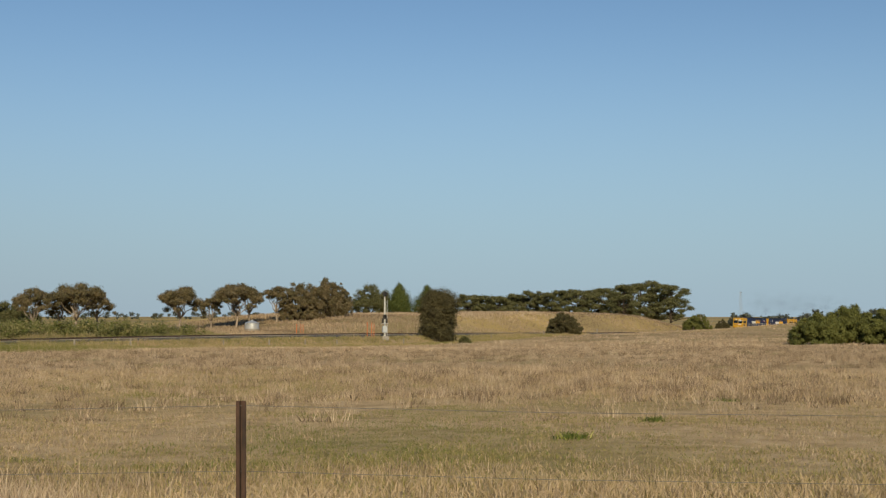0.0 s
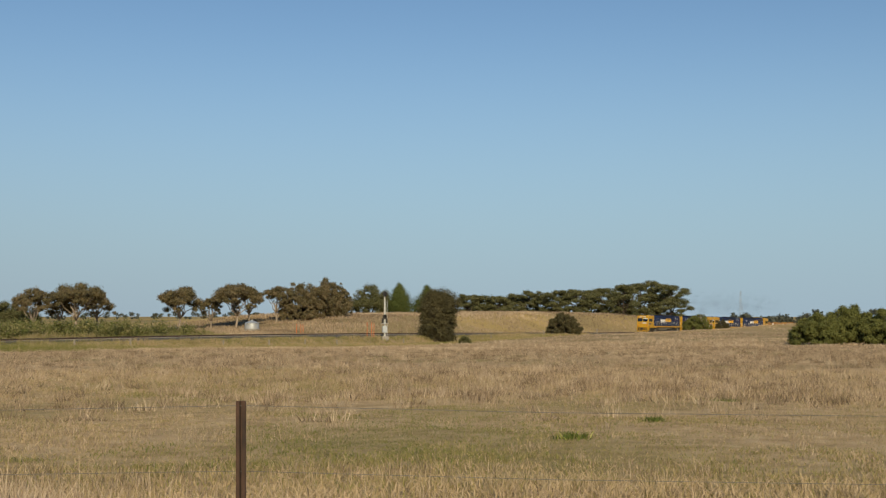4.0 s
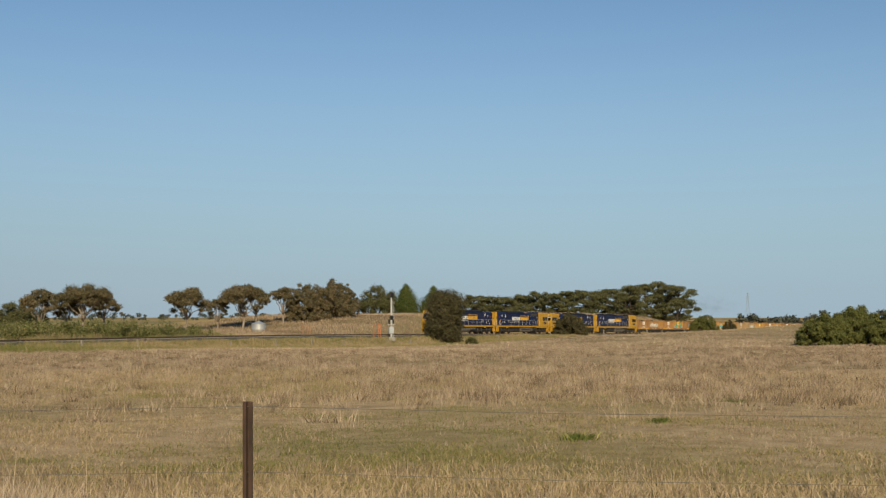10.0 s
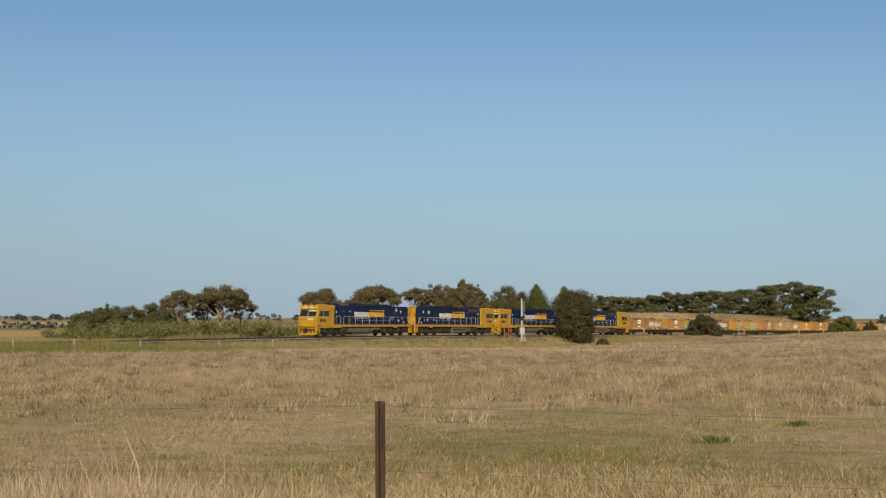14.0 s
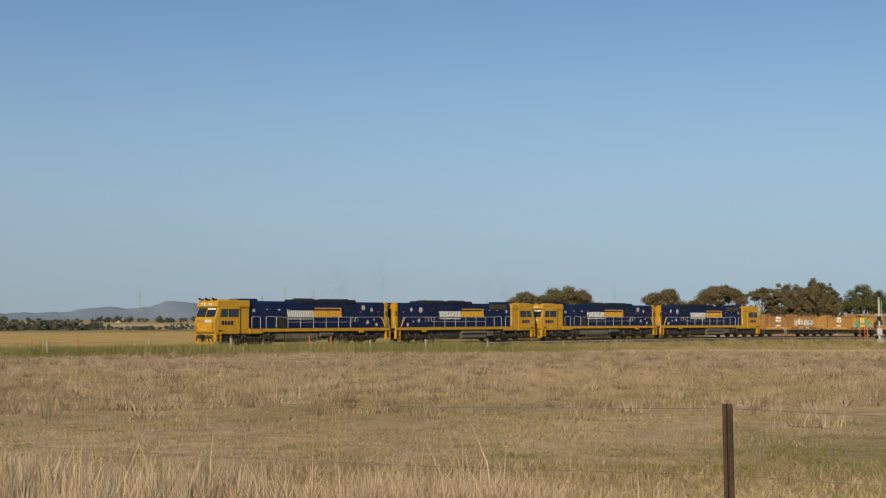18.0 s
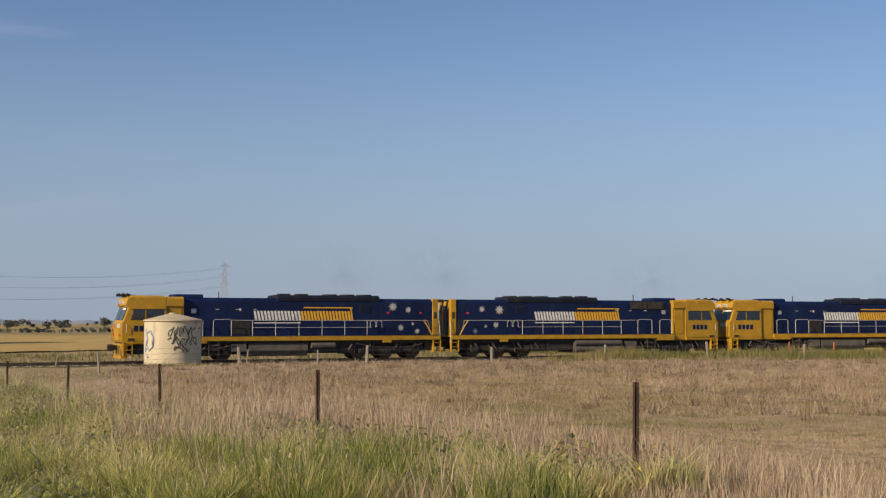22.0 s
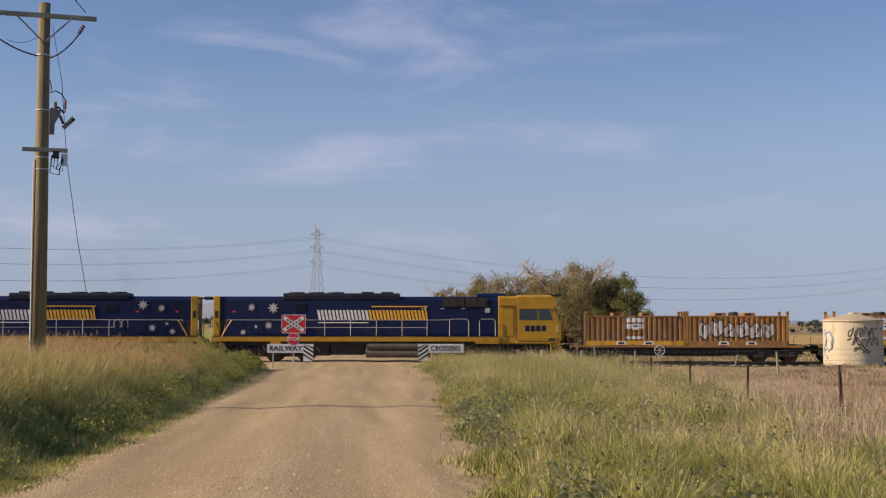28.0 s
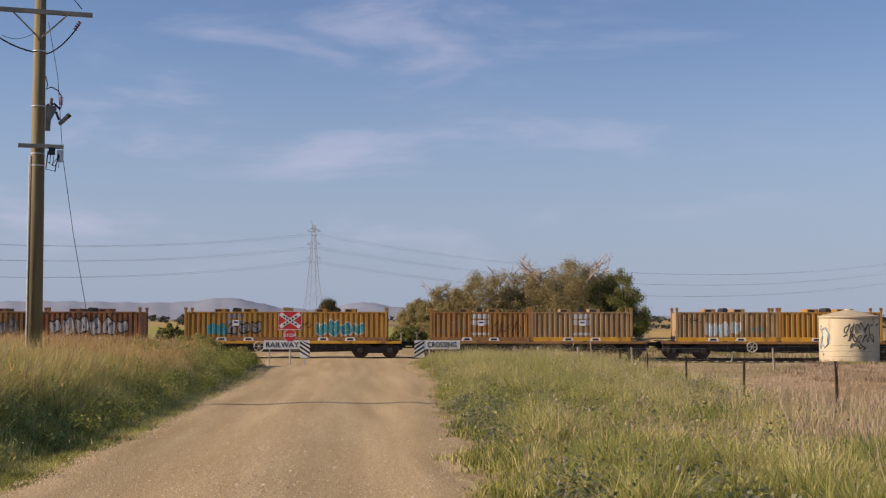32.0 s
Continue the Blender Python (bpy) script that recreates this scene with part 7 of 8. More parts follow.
def pylon(az, d, height, seed, wide=1.0):
    """A lattice tower of real members."""
    x, y = polar(az, d)
    z = ground_at(x, y)
    ob = thing("transmission_tower", "grey steel lattice transmission tower on the plain", "power pylon", "transmission towers", at=pose(x, y, z, 0, 0, -az + 25))
    half = [(0, 0.095 * wide), (0.32, 0.055 * wide), (0.62, 0.030 * wide), (1.0, 0.012 * wide)]
    def w(t):
        return height * float(np.interp(t, [a for a, _ in half], [b for _, b in half]))
    r = 0.0014 * height
    legs = Geo()
    for sx in (1, -1):
        for sy in (1, -1):
            legs.tube([(sx * w(t), sy * w(t), t * height) for t in (0, 0.32, 0.62, 1.0)], r * 1.3, 4)
    part("legs", legs, M["pylon"], ob)
    br = Geo()
    ts = np.linspace(0, 1, 13)
    for t0, t1 in zip(ts, ts[1:]):
        for sx, sy, ex, ey in ((1, 1, -1, 1), (-1, 1, -1, -1), (-1, -1, 1, -1), (1, -1, 1, 1)):
            br.tube([(sx * w(t0), sy * w(t0), t0 * height), (ex * w(t1), ey * w(t1), t1 * height)], r * 0.8, 3)
            br.tube([(ex * w(t0), ey * w(t0), t0 * height), (sx * w(t1), sy * w(t1), t1 * height)], r * 0.8, 3)
    part("lattice", br, M["pylon"], ob)
    tips = []
    for t in (0.66, 0.80, 0.93):
        g = Geo()
        q = height * 0.075
        for s in (1, -1):
            for sy in (1, -1):
                g.tube([(s * w(t), sy * w(t), t * height), (s * q, 0, t * height + 0.01 * height)], r, 3)
                g.tube([(s * w(t), sy * w(t), t * height + 0.035 * height), (s * q, 0, t * height + 0.01 * height)], r, 3)
            tips.append(ob.matrix_basis @ Vector((s * q, 0, t * height - 0.02 * height)))
        part("crossarm", g, M["pylon"], ob)
    for s in (1, -1):
        part("earth_peak", Geo().tube([(s * w(1.0), 0, height), (s * w(1.0) * 2.2, 0, height * 1.035)], r, 3), M["pylon"], ob)
    return tips


def build_pylons():
    a = pylon(-91.26, 577, 46.5, 1)
    b = pylon(-65.2, 870, 45.5, 2)
    c = pylon(-122.0, 470, 45.0, 3)
    pylon(-35.45, 1150, 29.0, 4, 1.8)
    pylon(-29.0, 1700, 46.0, 5)
    pylon(-27.7, 1900, 46.0, 6)
    pylon(13.35, 2100, 44, 4)
    pylon(-31.0, 2300, 44, 5)
    def wires(p, q, sag):
        for k, (s, e) in enumerate(zip(p, q)):
            g = Geo()
            g.tube([s.lerp(e, t) - Vector((0, 0, sag * 4 * t * (1 - t))) for t in np.linspace(0, 1, 25)], 0.032, 4)
            tagged(part("power_line", g, M["wire"]), "thin sagging high-voltage conductor between towers", "power line", "high-voltage lines")
    wires(a, b, 13.0)
    wires(a, c, 10.0)


def build_far_sheds():
    r = random.Random(9)
    for k, (az, d, w) in enumerate(((-44.6, 900, 14), (-43.9, 930, 10), (-92.2, 1500, 12), (-91.6, 1550, 14), (-92.8, 1480, 10), (-90.9, 1600, 16), (-36.2, 1450, 8))):
        x, y = polar(az, d)
        z = ground_at(x, y)
        ob = thing("farm_shed", "small pale gabled farm shed far off on the plain", "shed", "far sheds", at=pose(x, y, z, 0, 0, r.uniform(0, 180)))
        part("walls", Geo().box(-w / 2, w / 2, -4, 4, 0, 3.4), M["tank_roof"], ob)
        part("roof", Geo().prism_x([(-4.4, 3.4), (4.4, 3.4), (0, 5.4)], -w / 2 - 0.3, w / 2 + 0.3), M["galv"], ob)


def build_heap():
    """A tipped heap of dark earth beyond the track."""
    x, y = polar(-53.4, 101)
    n, m = 40, 14
    v = []
    rnd = random.Random(3)
    for i in range(m + 1):
        t = i / m
        for k in range(n):
            a = 2 * math.pi * k / n
            q = 3.1 * t * (1 + 0.12 * math.sin(3 * a + 1) + 0.06 * rnd.uniform(-1, 1))
            v.append((q * math.cos(a) * 1.25, q * math.sin(a), 1.70 * (0.82 * (1 - t) ** 1.15 * (1 - 0.25 * (1 - t) ** 3)) + 0.10 * t - 0.22 + 0.05 * rnd.uniform(-1, 1)))
    f = [(i * n + k, i * n + (k + 1) % n, (i + 1) * n + (k + 1) % n, (i + 1) * n + k) for i in range(m) for k in range(n)]
    ob = part("soil_heap", Geo().add(v, f), material("dark_tipped_earth", (0.035, 0.027, 0.02), (0.085, 0.066, 0.048), 3.0, 1.0, bump=0.8, bump_scale=8))
    ob.matrix_basis = pose(x, y, ground_at(x, y), 0, 0, 40)
    tagged(ob, "heap of dark tipped earth beyond the track", "soil heap")


def build_trough():
    """A pale concrete stock trough on the plain beyond the track."""
    x, y = polar(-64.7, 94)
    ob = thing("stock_trough", "pale concrete stock trough standing beyond the track", "trough", at=facing(x, y, ground_at(x, y), -64))
    part("basin", Geo().prism_y([(-1.4, -0.1), (1.4, -0.1), (1.5, 0.55), (1.36, 0.55), (1.3, 0.12), (-1.3, 0.12), (-1.36, 0.55), (-1.5, 0.55)], -0.45, 0.45), M["white"], ob, "long pale concrete basin")
    for s in (1, -1):
        part("side_slab", Geo().prism_y([(-1.4, 0.0), (1.4, 0.0), (1.5, 0.55), (-1.5, 0.55)], *sorted((s * 0.45, s * 0.53))), M["white"], ob)
    part("float_cover", Geo().box(0.7, 1.25, -0.44, 0.44, 0.5, 0.62), M["galv"], ob, "grey float valve cover")


build_trough()
build_heap()
build_signal()
build_line_fence()
build_near_fence()
build_tank()
build_crossing()
build_pole()
build_pylons()
build_far_sheds()


# ---- exhaust smoke ----


def smoke_material(name, thick):
    m = bpy.data.materials.new(name)
    m.use_nodes = True
    n, l = m.node_tree.nodes, m.node_tree.links
    d = n.new("ShaderNodeBsdfDiffuse")
    d.inputs["Color"].default_value = (0.045, 0.045, 0.05, 1)
    t = n.new("ShaderNodeBsdfTransparent")
    tex = n.new("ShaderNodeTexCoord")
    soft = n.new("ShaderNodeTexGradient")
    soft.gradient_type = "SPHERICAL" if thick > 0.5 else "QUADRATIC_SPHERE"
    scaled = n.new("ShaderNodeMapping")
    scaled.inputs["Scale"].default_value = (0.182, 0.182, 0.334)
    l.new(tex.outputs["Object"], scaled.inputs["Vector"])
    l.new(scaled.outputs["Vector"], soft.inputs["Vector"])
    a = n.new("ShaderNodeTexNoise")
    a.inputs["Scale"].default_value, a.inputs["Detail"].default_value = 0.55, 2.5
    l.new(tex.outputs["Object"], a.inputs["Vector"])
    r = n.new("ShaderNodeMapRange")
    r.inputs["From Min"].default_value, r.inputs["From Max"].default_value = (0.30, 0.70) if thick < 0.5 else (0.10, 0.55)
    r.inputs["To Max"].default_value = thick
    l.new(a.outputs["Fac"], r.inputs["Value"])
    both = n.new("ShaderNodeMath")
    both.operation = "MULTIPLY"
    l.new(r.outputs["Result"], both.inputs[0])
    l.new(soft.outputs["Fac"], both.inputs[1])
    mix = n.new("ShaderNodeMixShader")
    l.new(both.outputs[0], mix.inputs["Fac"])
    l.new(t.outputs["BSDF"], mix.inputs[1])
    l.new(d.outputs["BSDF"], mix.inputs[2])
    l.new(mix.outputs["Shader"], n["Material Output"].inputs["Surface"])
    return m


HAZE = []    # puff, heading, distance and height at the start
SMOKE = []   # puff, metres behind the leading coupler, height over the rails, turn, phase


def build_smoke():
    mat, dense = smoke_material("thin_diesel_smoke", 0.16), smoke_material("dense_diesel_smoke", 1.7)
    r = random.Random(77)
    # a puff: two soft curved sheets of smoke that cross each other
    kinds = []
    for k in range(3):
        g = Geo()
        for turn in (0.15,):
            n = 14
            v = []
            for i in range(n + 1):
                for j in range(n + 1):
                    p, q = (i / n - 0.5) * 11.0, (j / n - 0.5) * 6.0
                    bend = 0.15 * math.sin(p * 0.6 + k) + 0.1 * math.sin(q * 0.9 + 2 * k)
                    v.append((p * math.cos(turn) - bend * math.sin(turn), p * math.sin(turn) + bend * math.cos(turn), q))
            g.add(v, [(i * (n + 1) + j, (i + 1) * (n + 1) + j, (i + 1) * (n + 1) + j + 1, i * (n + 1) + j + 1) for i in range(n) for j in range(n)])
        kinds.append(g.mesh("smoke_puff", True))
    # a thin plume that hangs behind each stack and rolls slowly as it goes along
    for k, (stack, back, up, turn) in enumerate(((12.0, 3.5, 5.4, -18), (12.0, 10.0, 6.2, 14), (56.0, 4.0, 5.4, 20), (34.0, 5.0, 5.3, -15), (78.0, 4.0, 5.4, 12))):
        ob = part("smoke_puff", kinds[k % 3], mat)
        tagged(ob, "thin dark puff of diesel exhaust over the train", "smoke", "exhaust puffs")
        SMOKE.append((ob, stack + back, up, turn, r.uniform(0, 6)))
    # older smoke that hangs over the line where the train came from, and drifts off
    for k, (az, d, z) in enumerate(((14.2, 424, 7.2), (14.6, 428, 5.0), (15.2, 432, 7.4), (15.7, 426, 5.4), (16.4, 430, 6.6), (17.0, 424, 5.6))):
        ob = part("smoke_puff", kinds[k % 3], dense)
        ob.scale = (1.9, 1.9, 1.7)
        tagged(ob, "drifting puff of old diesel exhaust over the railway", "smoke", "exhaust puffs")
        HAZE.append((ob, az, d, z))


build_smoke()


# ---- grass ----
GRASS = {
    "straw": blade_material("dry_straw_grass", [(0.13, 0.094, 0.060), (0.265, 0.197, 0.132), (0.41, 0.315, 0.216), (0.60, 0.482, 0.345)], 0.30),
    "pasture": blade_material("mixed_pasture_grass", [(0.135, 0.150, 0.042), (0.24, 0.22, 0.074), (0.36, 0.283, 0.150), (0.51, 0.395, 0.260)], 0.30),
    "green": blade_material("green_verge_grass", [(0.075, 0.105, 0.024), (0.20, 0.225, 0.052), (0.40, 0.40, 0.105), (0.66, 0.59, 0.28)], 0.40),
    "lush": blade_material("lush_green_grass", [(0.100, 0.140, 0.030), (0.215, 0.250, 0.058), (0.38, 0.385, 0.11), (0.55, 0.51, 0.20)], 0.42),
    "weed": blade_material("grey_green_weed_leaves", [(0.12, 0.145, 0.070), (0.19, 0.215, 0.115), (0.27, 0.28, 0.18), (0.36, 0.34, 0.27)], 0.45),
    "red": blade_material("red_brown_seeding_grass", [(0.24, 0.150, 0.062), (0.41, 0.262, 0.112), (0.58, 0.39, 0.185), (0.72, 0.56, 0.31)], 0.5),
}


def value_noise(x, y, scale, seed):
    """Smooth noise over the plan, 0 to 1."""
    r = np.random.default_rng(seed).random((64, 64))
    u, v = np.asarray(x) / scale + 500, np.asarray(y) / scale + 500
    i, j = np.floor(u).astype(int), np.floor(v).astype(int)
    a, b = u - i, v - j
    a, b = a * a * (3 - 2 * a), b * b * (3 - 2 * b)
    g = lambda p, q: r[p % 64, q % 64]
    return (g(i, j) * (1 - a) + g(i + 1, j) * a) * (1 - b) + (g(i, j + 1) * (1 - a) + g(i + 1, j + 1) * a) * b


def blades(name, label, x, y, h, width, tone, mat, seed, per=4, spread=0.06, lean=0.35, bent=True, category="grass", vary=0.20):
    """One object of many blades: tufts at x, y with heights h, each of several leaning blades."""
    r = np.random.default_rng(seed)
    n = len(x)
    z = ground(x, y)
    X, Y, Z, Hh, T = (np.repeat(a, per) for a in (x, y, z, h, tone))
    m = n * per
    X, Y = X + r.normal(size=m) * spread, Y + r.normal(size=m) * spread
    Hh = Hh * r.uniform(0.55, 1.15, m)
    a = r.uniform(0, 2 * math.pi, m)
    turn = r.uniform(0, 2 * math.pi, m)
    lx, ly = np.cos(a) * lean * Hh * r.random(m), np.sin(a) * lean * Hh * r.random(m)
    w = width * r.uniform(0.6, 1.4, m)
    wx, wy = np.cos(turn) * w / 2, np.sin(turn) * w / 2
    T = (T + vary * r.normal(size=m)).clip(0, 1)
    base = Z - 0.03
    close = (np.hypot(X, Y) < 27.0) if bent else np.zeros(m, bool)
    groups_v, groups_f, groups_t, done = [], [], [], 0
    for pick, corners in ((close, 5), (~close, 3)):
        if not pick.any():
            continue
        bx, by, bz, bh, ax, ay, tx, ty, bt = (q[pick] for q in (X, Y, base, Hh, wx, wy, lx, ly, T))
        rows = [np.stack([bx - ax, by - ay, bz], 1), np.stack([bx + ax, by + ay, bz], 1)]
        if corners == 5:
            rows += [np.stack([bx - ax * 0.8 + tx * 0.35, by - ay * 0.8 + ty * 0.35, bz + bh * 0.6], 1), np.stack([bx + ax * 0.8 + tx * 0.35, by + ay * 0.8 + ty * 0.35, bz + bh * 0.6], 1)]
        rows.append(np.stack([bx + tx * 1.15, by + ty * 1.15, bz + bh], 1))
        o = done + np.arange(len(bx))[:, None] * corners
        tris = ((0, 1, 3), (0, 3, 2), (2, 3, 4)) if corners == 5 else ((0, 1, 2),)
        groups_v.append(np.stack(rows, 1).reshape(-1, 3))
        groups_f += [o + np.array([q]) for q in tris]
        groups_t.append(np.repeat(bt, corners))
        done += len(bx) * corners
    v, f, tone_v = np.concatenate(groups_v), np.concatenate(groups_f), np.concatenate(groups_t)
    ob = part(name, arrays_mesh(name, v, f, tone_v), mat)
    return tagged(ob, label, category, kind="stuff")


def disc(n, az0, az1, d0, d1, seed, power=1.0):
    """Points between two headings and two distances; power under 1 crowds them towards the eye."""
    r = np.random.default_rng(seed)
    a = np.radians(r.uniform(az0, az1, n))
    d = np.sqrt(d0 ** 2 + (d1 ** 2 - d0 ** 2) * r.random(n) ** (1 / power))
    return d * np.sin(a), d * np.cos(a), r


def fence_side(x, y):
    """How far a place lies beyond the roadside fence, towards the paddock."""
    a = radians(FENCE_PHI)
    return x * math.sin(a) + y * math.cos(a) - FENCE_D


def build_grass():
    # paddock near the fence: a short mat, with tussocks standing out of it
    x, y, r = disc(112000, -68, 24, 9, 58, 1, 0.62)
    keep = (fence_side(x, y) > 0.3)
    x, y = x[keep], y[keep]
    d = np.hypot(x, y)
    big, small = value_noise(x, y, 7, 2), value_noise(x, y, 1.1, 3)
    green = (0.10 + 1.15 * sm(0.36, 0.66, 0.6 * big + 0.4 * small)) * sm(11, 17, d) * (1 - 0.75 * sm(28, 46, d)) * (1 - 0.35 * sm(-3, 5, x)) + 0.45 * np.exp(-((x + 11) / 5) ** 2 - ((y - 25) / 6) ** 2) * (0.4 + small)
    h = (0.055 + 0.10 * small + 0.05 * r.random(len(x))) * (1 - 0.45 * sm(13, 18, d) * (1 - sm(30, 40, d)))
    blades("pasture_grass", "short dry pasture grass with greener patches", x, y, h, 0.012 + 0.008 * np.repeat(sm(20, 50, d), 5), 0.84 - 0.62 * green + 0.4 * (small - 0.5) + 0.14 * sm(-3, 5, x), GRASS["pasture"], 11, per=5, spread=0.08, lean=1.3, vary=0.26)
    x, y, r = disc(15000, -68, 24, 9, 46, 61, 0.7)
    big, small = value_noise(x, y, 5, 62), value_noise(x, y, 1.3, 63)
    keep = (fence_side(x, y) > 0.3) & (r.random(len(x)) < 0.10 + 0.9 * sm(0.45, 0.8, small))
    x, y, big, small = x[keep], y[keep], big[keep], small[keep]
    d = np.hypot(x, y)
    blades("pasture_tussocks", "scattered pale tussocks in the pasture", x, y, (0.09 + 0.15 * r.random(len(x)) * (0.5 + small)) * (1 - 0.35 * sm(13.5, 18, d) * (1 - sm(30, 40, d))), 0.006, 0.60 + 0.5 * (big - 0.5), GRASS["straw"], 64, per=12, spread=0.10, lean=0.7, vary=0.28)
    # paddock further off, in tussocks
    x, y, r = disc(132000, -70, 24, 28, 135, 4, 0.55)
    u, lat = lateral(x, y)
    keep = (lat < -9.5) & (fence_side(x, y) > 0.5) & (r.random(len(x)) < sm(26, 50, np.hypot(x, y)))
    x, y = x[keep], y[keep]
    small, mid, big = value_noise(x, y, 1.2, 5), value_noise(x, y, 3.7, 66), value_noise(x, y, 14, 6)
    keep = r.random(len(x)) < 0.6 + 0.4 * sm(0.35, 0.7, small)
    x, y, small, mid, big = x[keep], y[keep], small[keep], mid[keep], big[keep]
    h = 0.05 + 0.07 * sm(0.4, 0.9, 0.65 * small + 0.35 * mid)
    blades("tussock_grass", "pale brown dry tussock grass in the paddock", x, y, h, 0.020, 0.51 - 0.18 * sm(0.6, 0.9, big) + 0.4 * (mid - 0.5) + 0.5 * (small - 0.5), GRASS["straw"], 12, per=6, spread=0.16, lean=1.6, bent=False)
    # grazed tussocks: each a low shock of blades with a tone of its own
    x, y, r = disc(28000, -70, 24, 24, 135, 81, 0.5)
    u, lat = lateral(x, y)
    keep = (lat < -9.5) & (fence_side(x, y) > 6) & (value_noise(x, y, 9, 82) + 0.35 * r.normal(size=len(x)) > 0.42) & (r.random(len(x)) < sm(22, 50, np.hypot(x, y)))
    x, y = x[keep], y[keep]
    q = r.random(len(x))
    blades("grazed_tussocks", "grazed brown tussocks dotted over the paddock", x, y, 0.17 + 0.25 * q, 0.018, 0.14 + 0.80 * r.random(len(x)), GRASS["straw"], 83, per=28, spread=0.18, lean=0.9, bent=False)
    k = r.random(len(x)) < 0.32
    blades("dark_tussocks", "dark brown dead tussocks in the paddock", x[k] + 0.2, y[k] - 0.1, 0.10 + 0.14 * q[k], 0.040, np.full(k.sum(), 0.0), GRASS["straw"], 84, per=14, spread=0.14, lean=1.4, bent=False)
    x, y, r = disc(70000, -22, 24, 120, 330, 7, 0.6)
    u, lat = lateral(x, y)
    keep = (lat < -9.5)
    x, y = x[keep], y[keep]
    small, mid = value_noise(x, y, 3.0, 8), value_noise(x, y, 11, 67)
    blades("far_tussock_grass", "pale brown dry grass across the far paddock", x, y, 0.10 + 0.25 * sm(0.4, 0.9, small), 0.12, 0.58 + 0.35 * (small - 0.5) + 0.4 * (mid - 0.5), GRASS["straw"], 13, per=3, spread=0.4, lean=1.0, bent=False)
    # a few green weeds standing in the paddock
    for k, (az, d, w) in enumerate(((-3.3, 57, 0.8), (5.9, 19.5, 0.28), (-16.6, 41, 0.4), (-3.0, 80, 1.1), (9.5, 24, 0.2), (12.6, 33, 0.4), (-25.8, 38, 0.4))):
        cx, cy = polar(az, d)
        q = np.random.default_rng(400 + k)
        m = 70
        blades("green_weed_patch", "low dark green weed patch in the paddock", cx + q.normal(size=m) * w * 0.4, cy + q.normal(size=m) * w * 0.4, 0.06 + 0.10 * q.random(m), 0.025, np.full(m, 0.12), GRASS["green"], 410 + k, per=3, spread=0.06, lean=1.2, category="weeds")
    # tall dry stalks along the roadside fence
    x, y, r = disc(120000, -79, 24, 7.5, 62, 9, 0.42)
    fs = fence_side(x, y)
    clump, mid = value_noise(x, y, 0.9, 10), value_noise(x, y, 3.5, 68)
    left = sm(-5, -26, x)
    keep = (fs > -3.2) & (fs < 1.2 + 5.5 * left + 2.2 * clump) & (r.random(len(x)) < (0.15 + 0.85 * sm(0.25, 0.75, 0.6 * clump + 0.4 * mid)) * (1 - 0.75 * sm(24, 40, np.hypot(x, y)) * sm(-0.5, 1.0, fs) * (1 - sm(0.55, 0.8, mid)))) & (np.hypot(x, y) > 9.5 - 1.5 * left)
    x, y, clump, left, fs, mid = x[keep], y[keep], clump[keep], left[keep], fs[keep], mid[keep]
    tall = (0.18 + 0.36 * clump * (0.4 + mid) + 0.46 * left * r.random(len(x)) * (0.5 + mid)) * (1 - 0.55 * sm(0.8, 5, fs)) * (1 - 0.40 * sm(24, 42, np.hypot(x, y)))
    blades("tall_dry_grass", "tall dry straw-coloured grass along the fence", x, y, tall, 0.009 + 0.008 * sm(20, 50, np.hypot(x, y)).repeat(4), 0.56 + 0.5 * (mid - 0.5) + 0.5 * (clump - 0.5), GRASS["straw"], 14, per=4, spread=0.06, lean=0.45, vary=0.26)
    k = r.random(len(x)) < 0.15
    blades("seeding_stalks", "lone tall pale seeding grass stalks", x[k], y[k], tall[k] * 1.45 + 0.12, 0.008, np.full(k.sum(), 0.95), GRASS["straw"], 15, per=1, spread=0.1, lean=0.4)
    # green weeds among them
    x, y, r = disc(26000, -76, -43, 7.5, 24, 16, 0.5)
    fs = fence_side(x, y)
    clump = 0.5 * value_noise(x, y, 0.9, 17) + 0.5 * value_noise(x, y, 3.0, 19)
    keep = (fs > -4) & (fs < 0.9) & (r.random(len(x)) < 0.75 * sm(0.56, 0.72, clump))
    x, y, clump = x[keep], y[keep], clump[keep]
    blades("green_weeds", "green weeds among the dry grass at the fence", x, y, 0.20 + 1.0 * (clump - 0.5) + 0.30 * r.random(len(x)), 0.013, 0.34 + 0.22 * r.normal(size=len(x)), GRASS["lush"], 18, per=5, spread=0.05, lean=0.4)
    # green verge between road and fence
    r = np.random.default_rng(20)
    n = 135000
    x = -9 - 59 * r.random(n) ** 1.7
    south, north = road_edges(x)
    top = fence_at(0)[1] + 0.085 * (-x) + 1.0
    y = north - 0.9 + (top - north + 0.75) * r.random(n) ** 0.9
    edge = sm(-0.25, 1.1, y - north + 0.9 * (value_noise(x, y, 1.4, 72) - 0.5))
    clump, big = value_noise(x, y, 1.1, 21), value_noise(x, y, 4.5, 22)
    keep = r.random(n) < (0.03 + 0.97 * edge) * (1 - 0.85 * sm(-3.2, -1.0, fence_side(x, y)))
    x, y, edge, clump, big = x[keep], y[keep], edge[keep], clump[keep], big[keep]
    fine = 0.5 * value_noise(x, y, 0.45, 71) + 0.5 * value_noise(x, y, 0.22, 74)
    keep = r.random(len(x)) < 0.25 + 0.75 * sm(0.30, 0.62, fine)
    x, y, edge, clump, big, fine = x[keep], y[keep], edge[keep], clump[keep], big[keep], fine[keep]
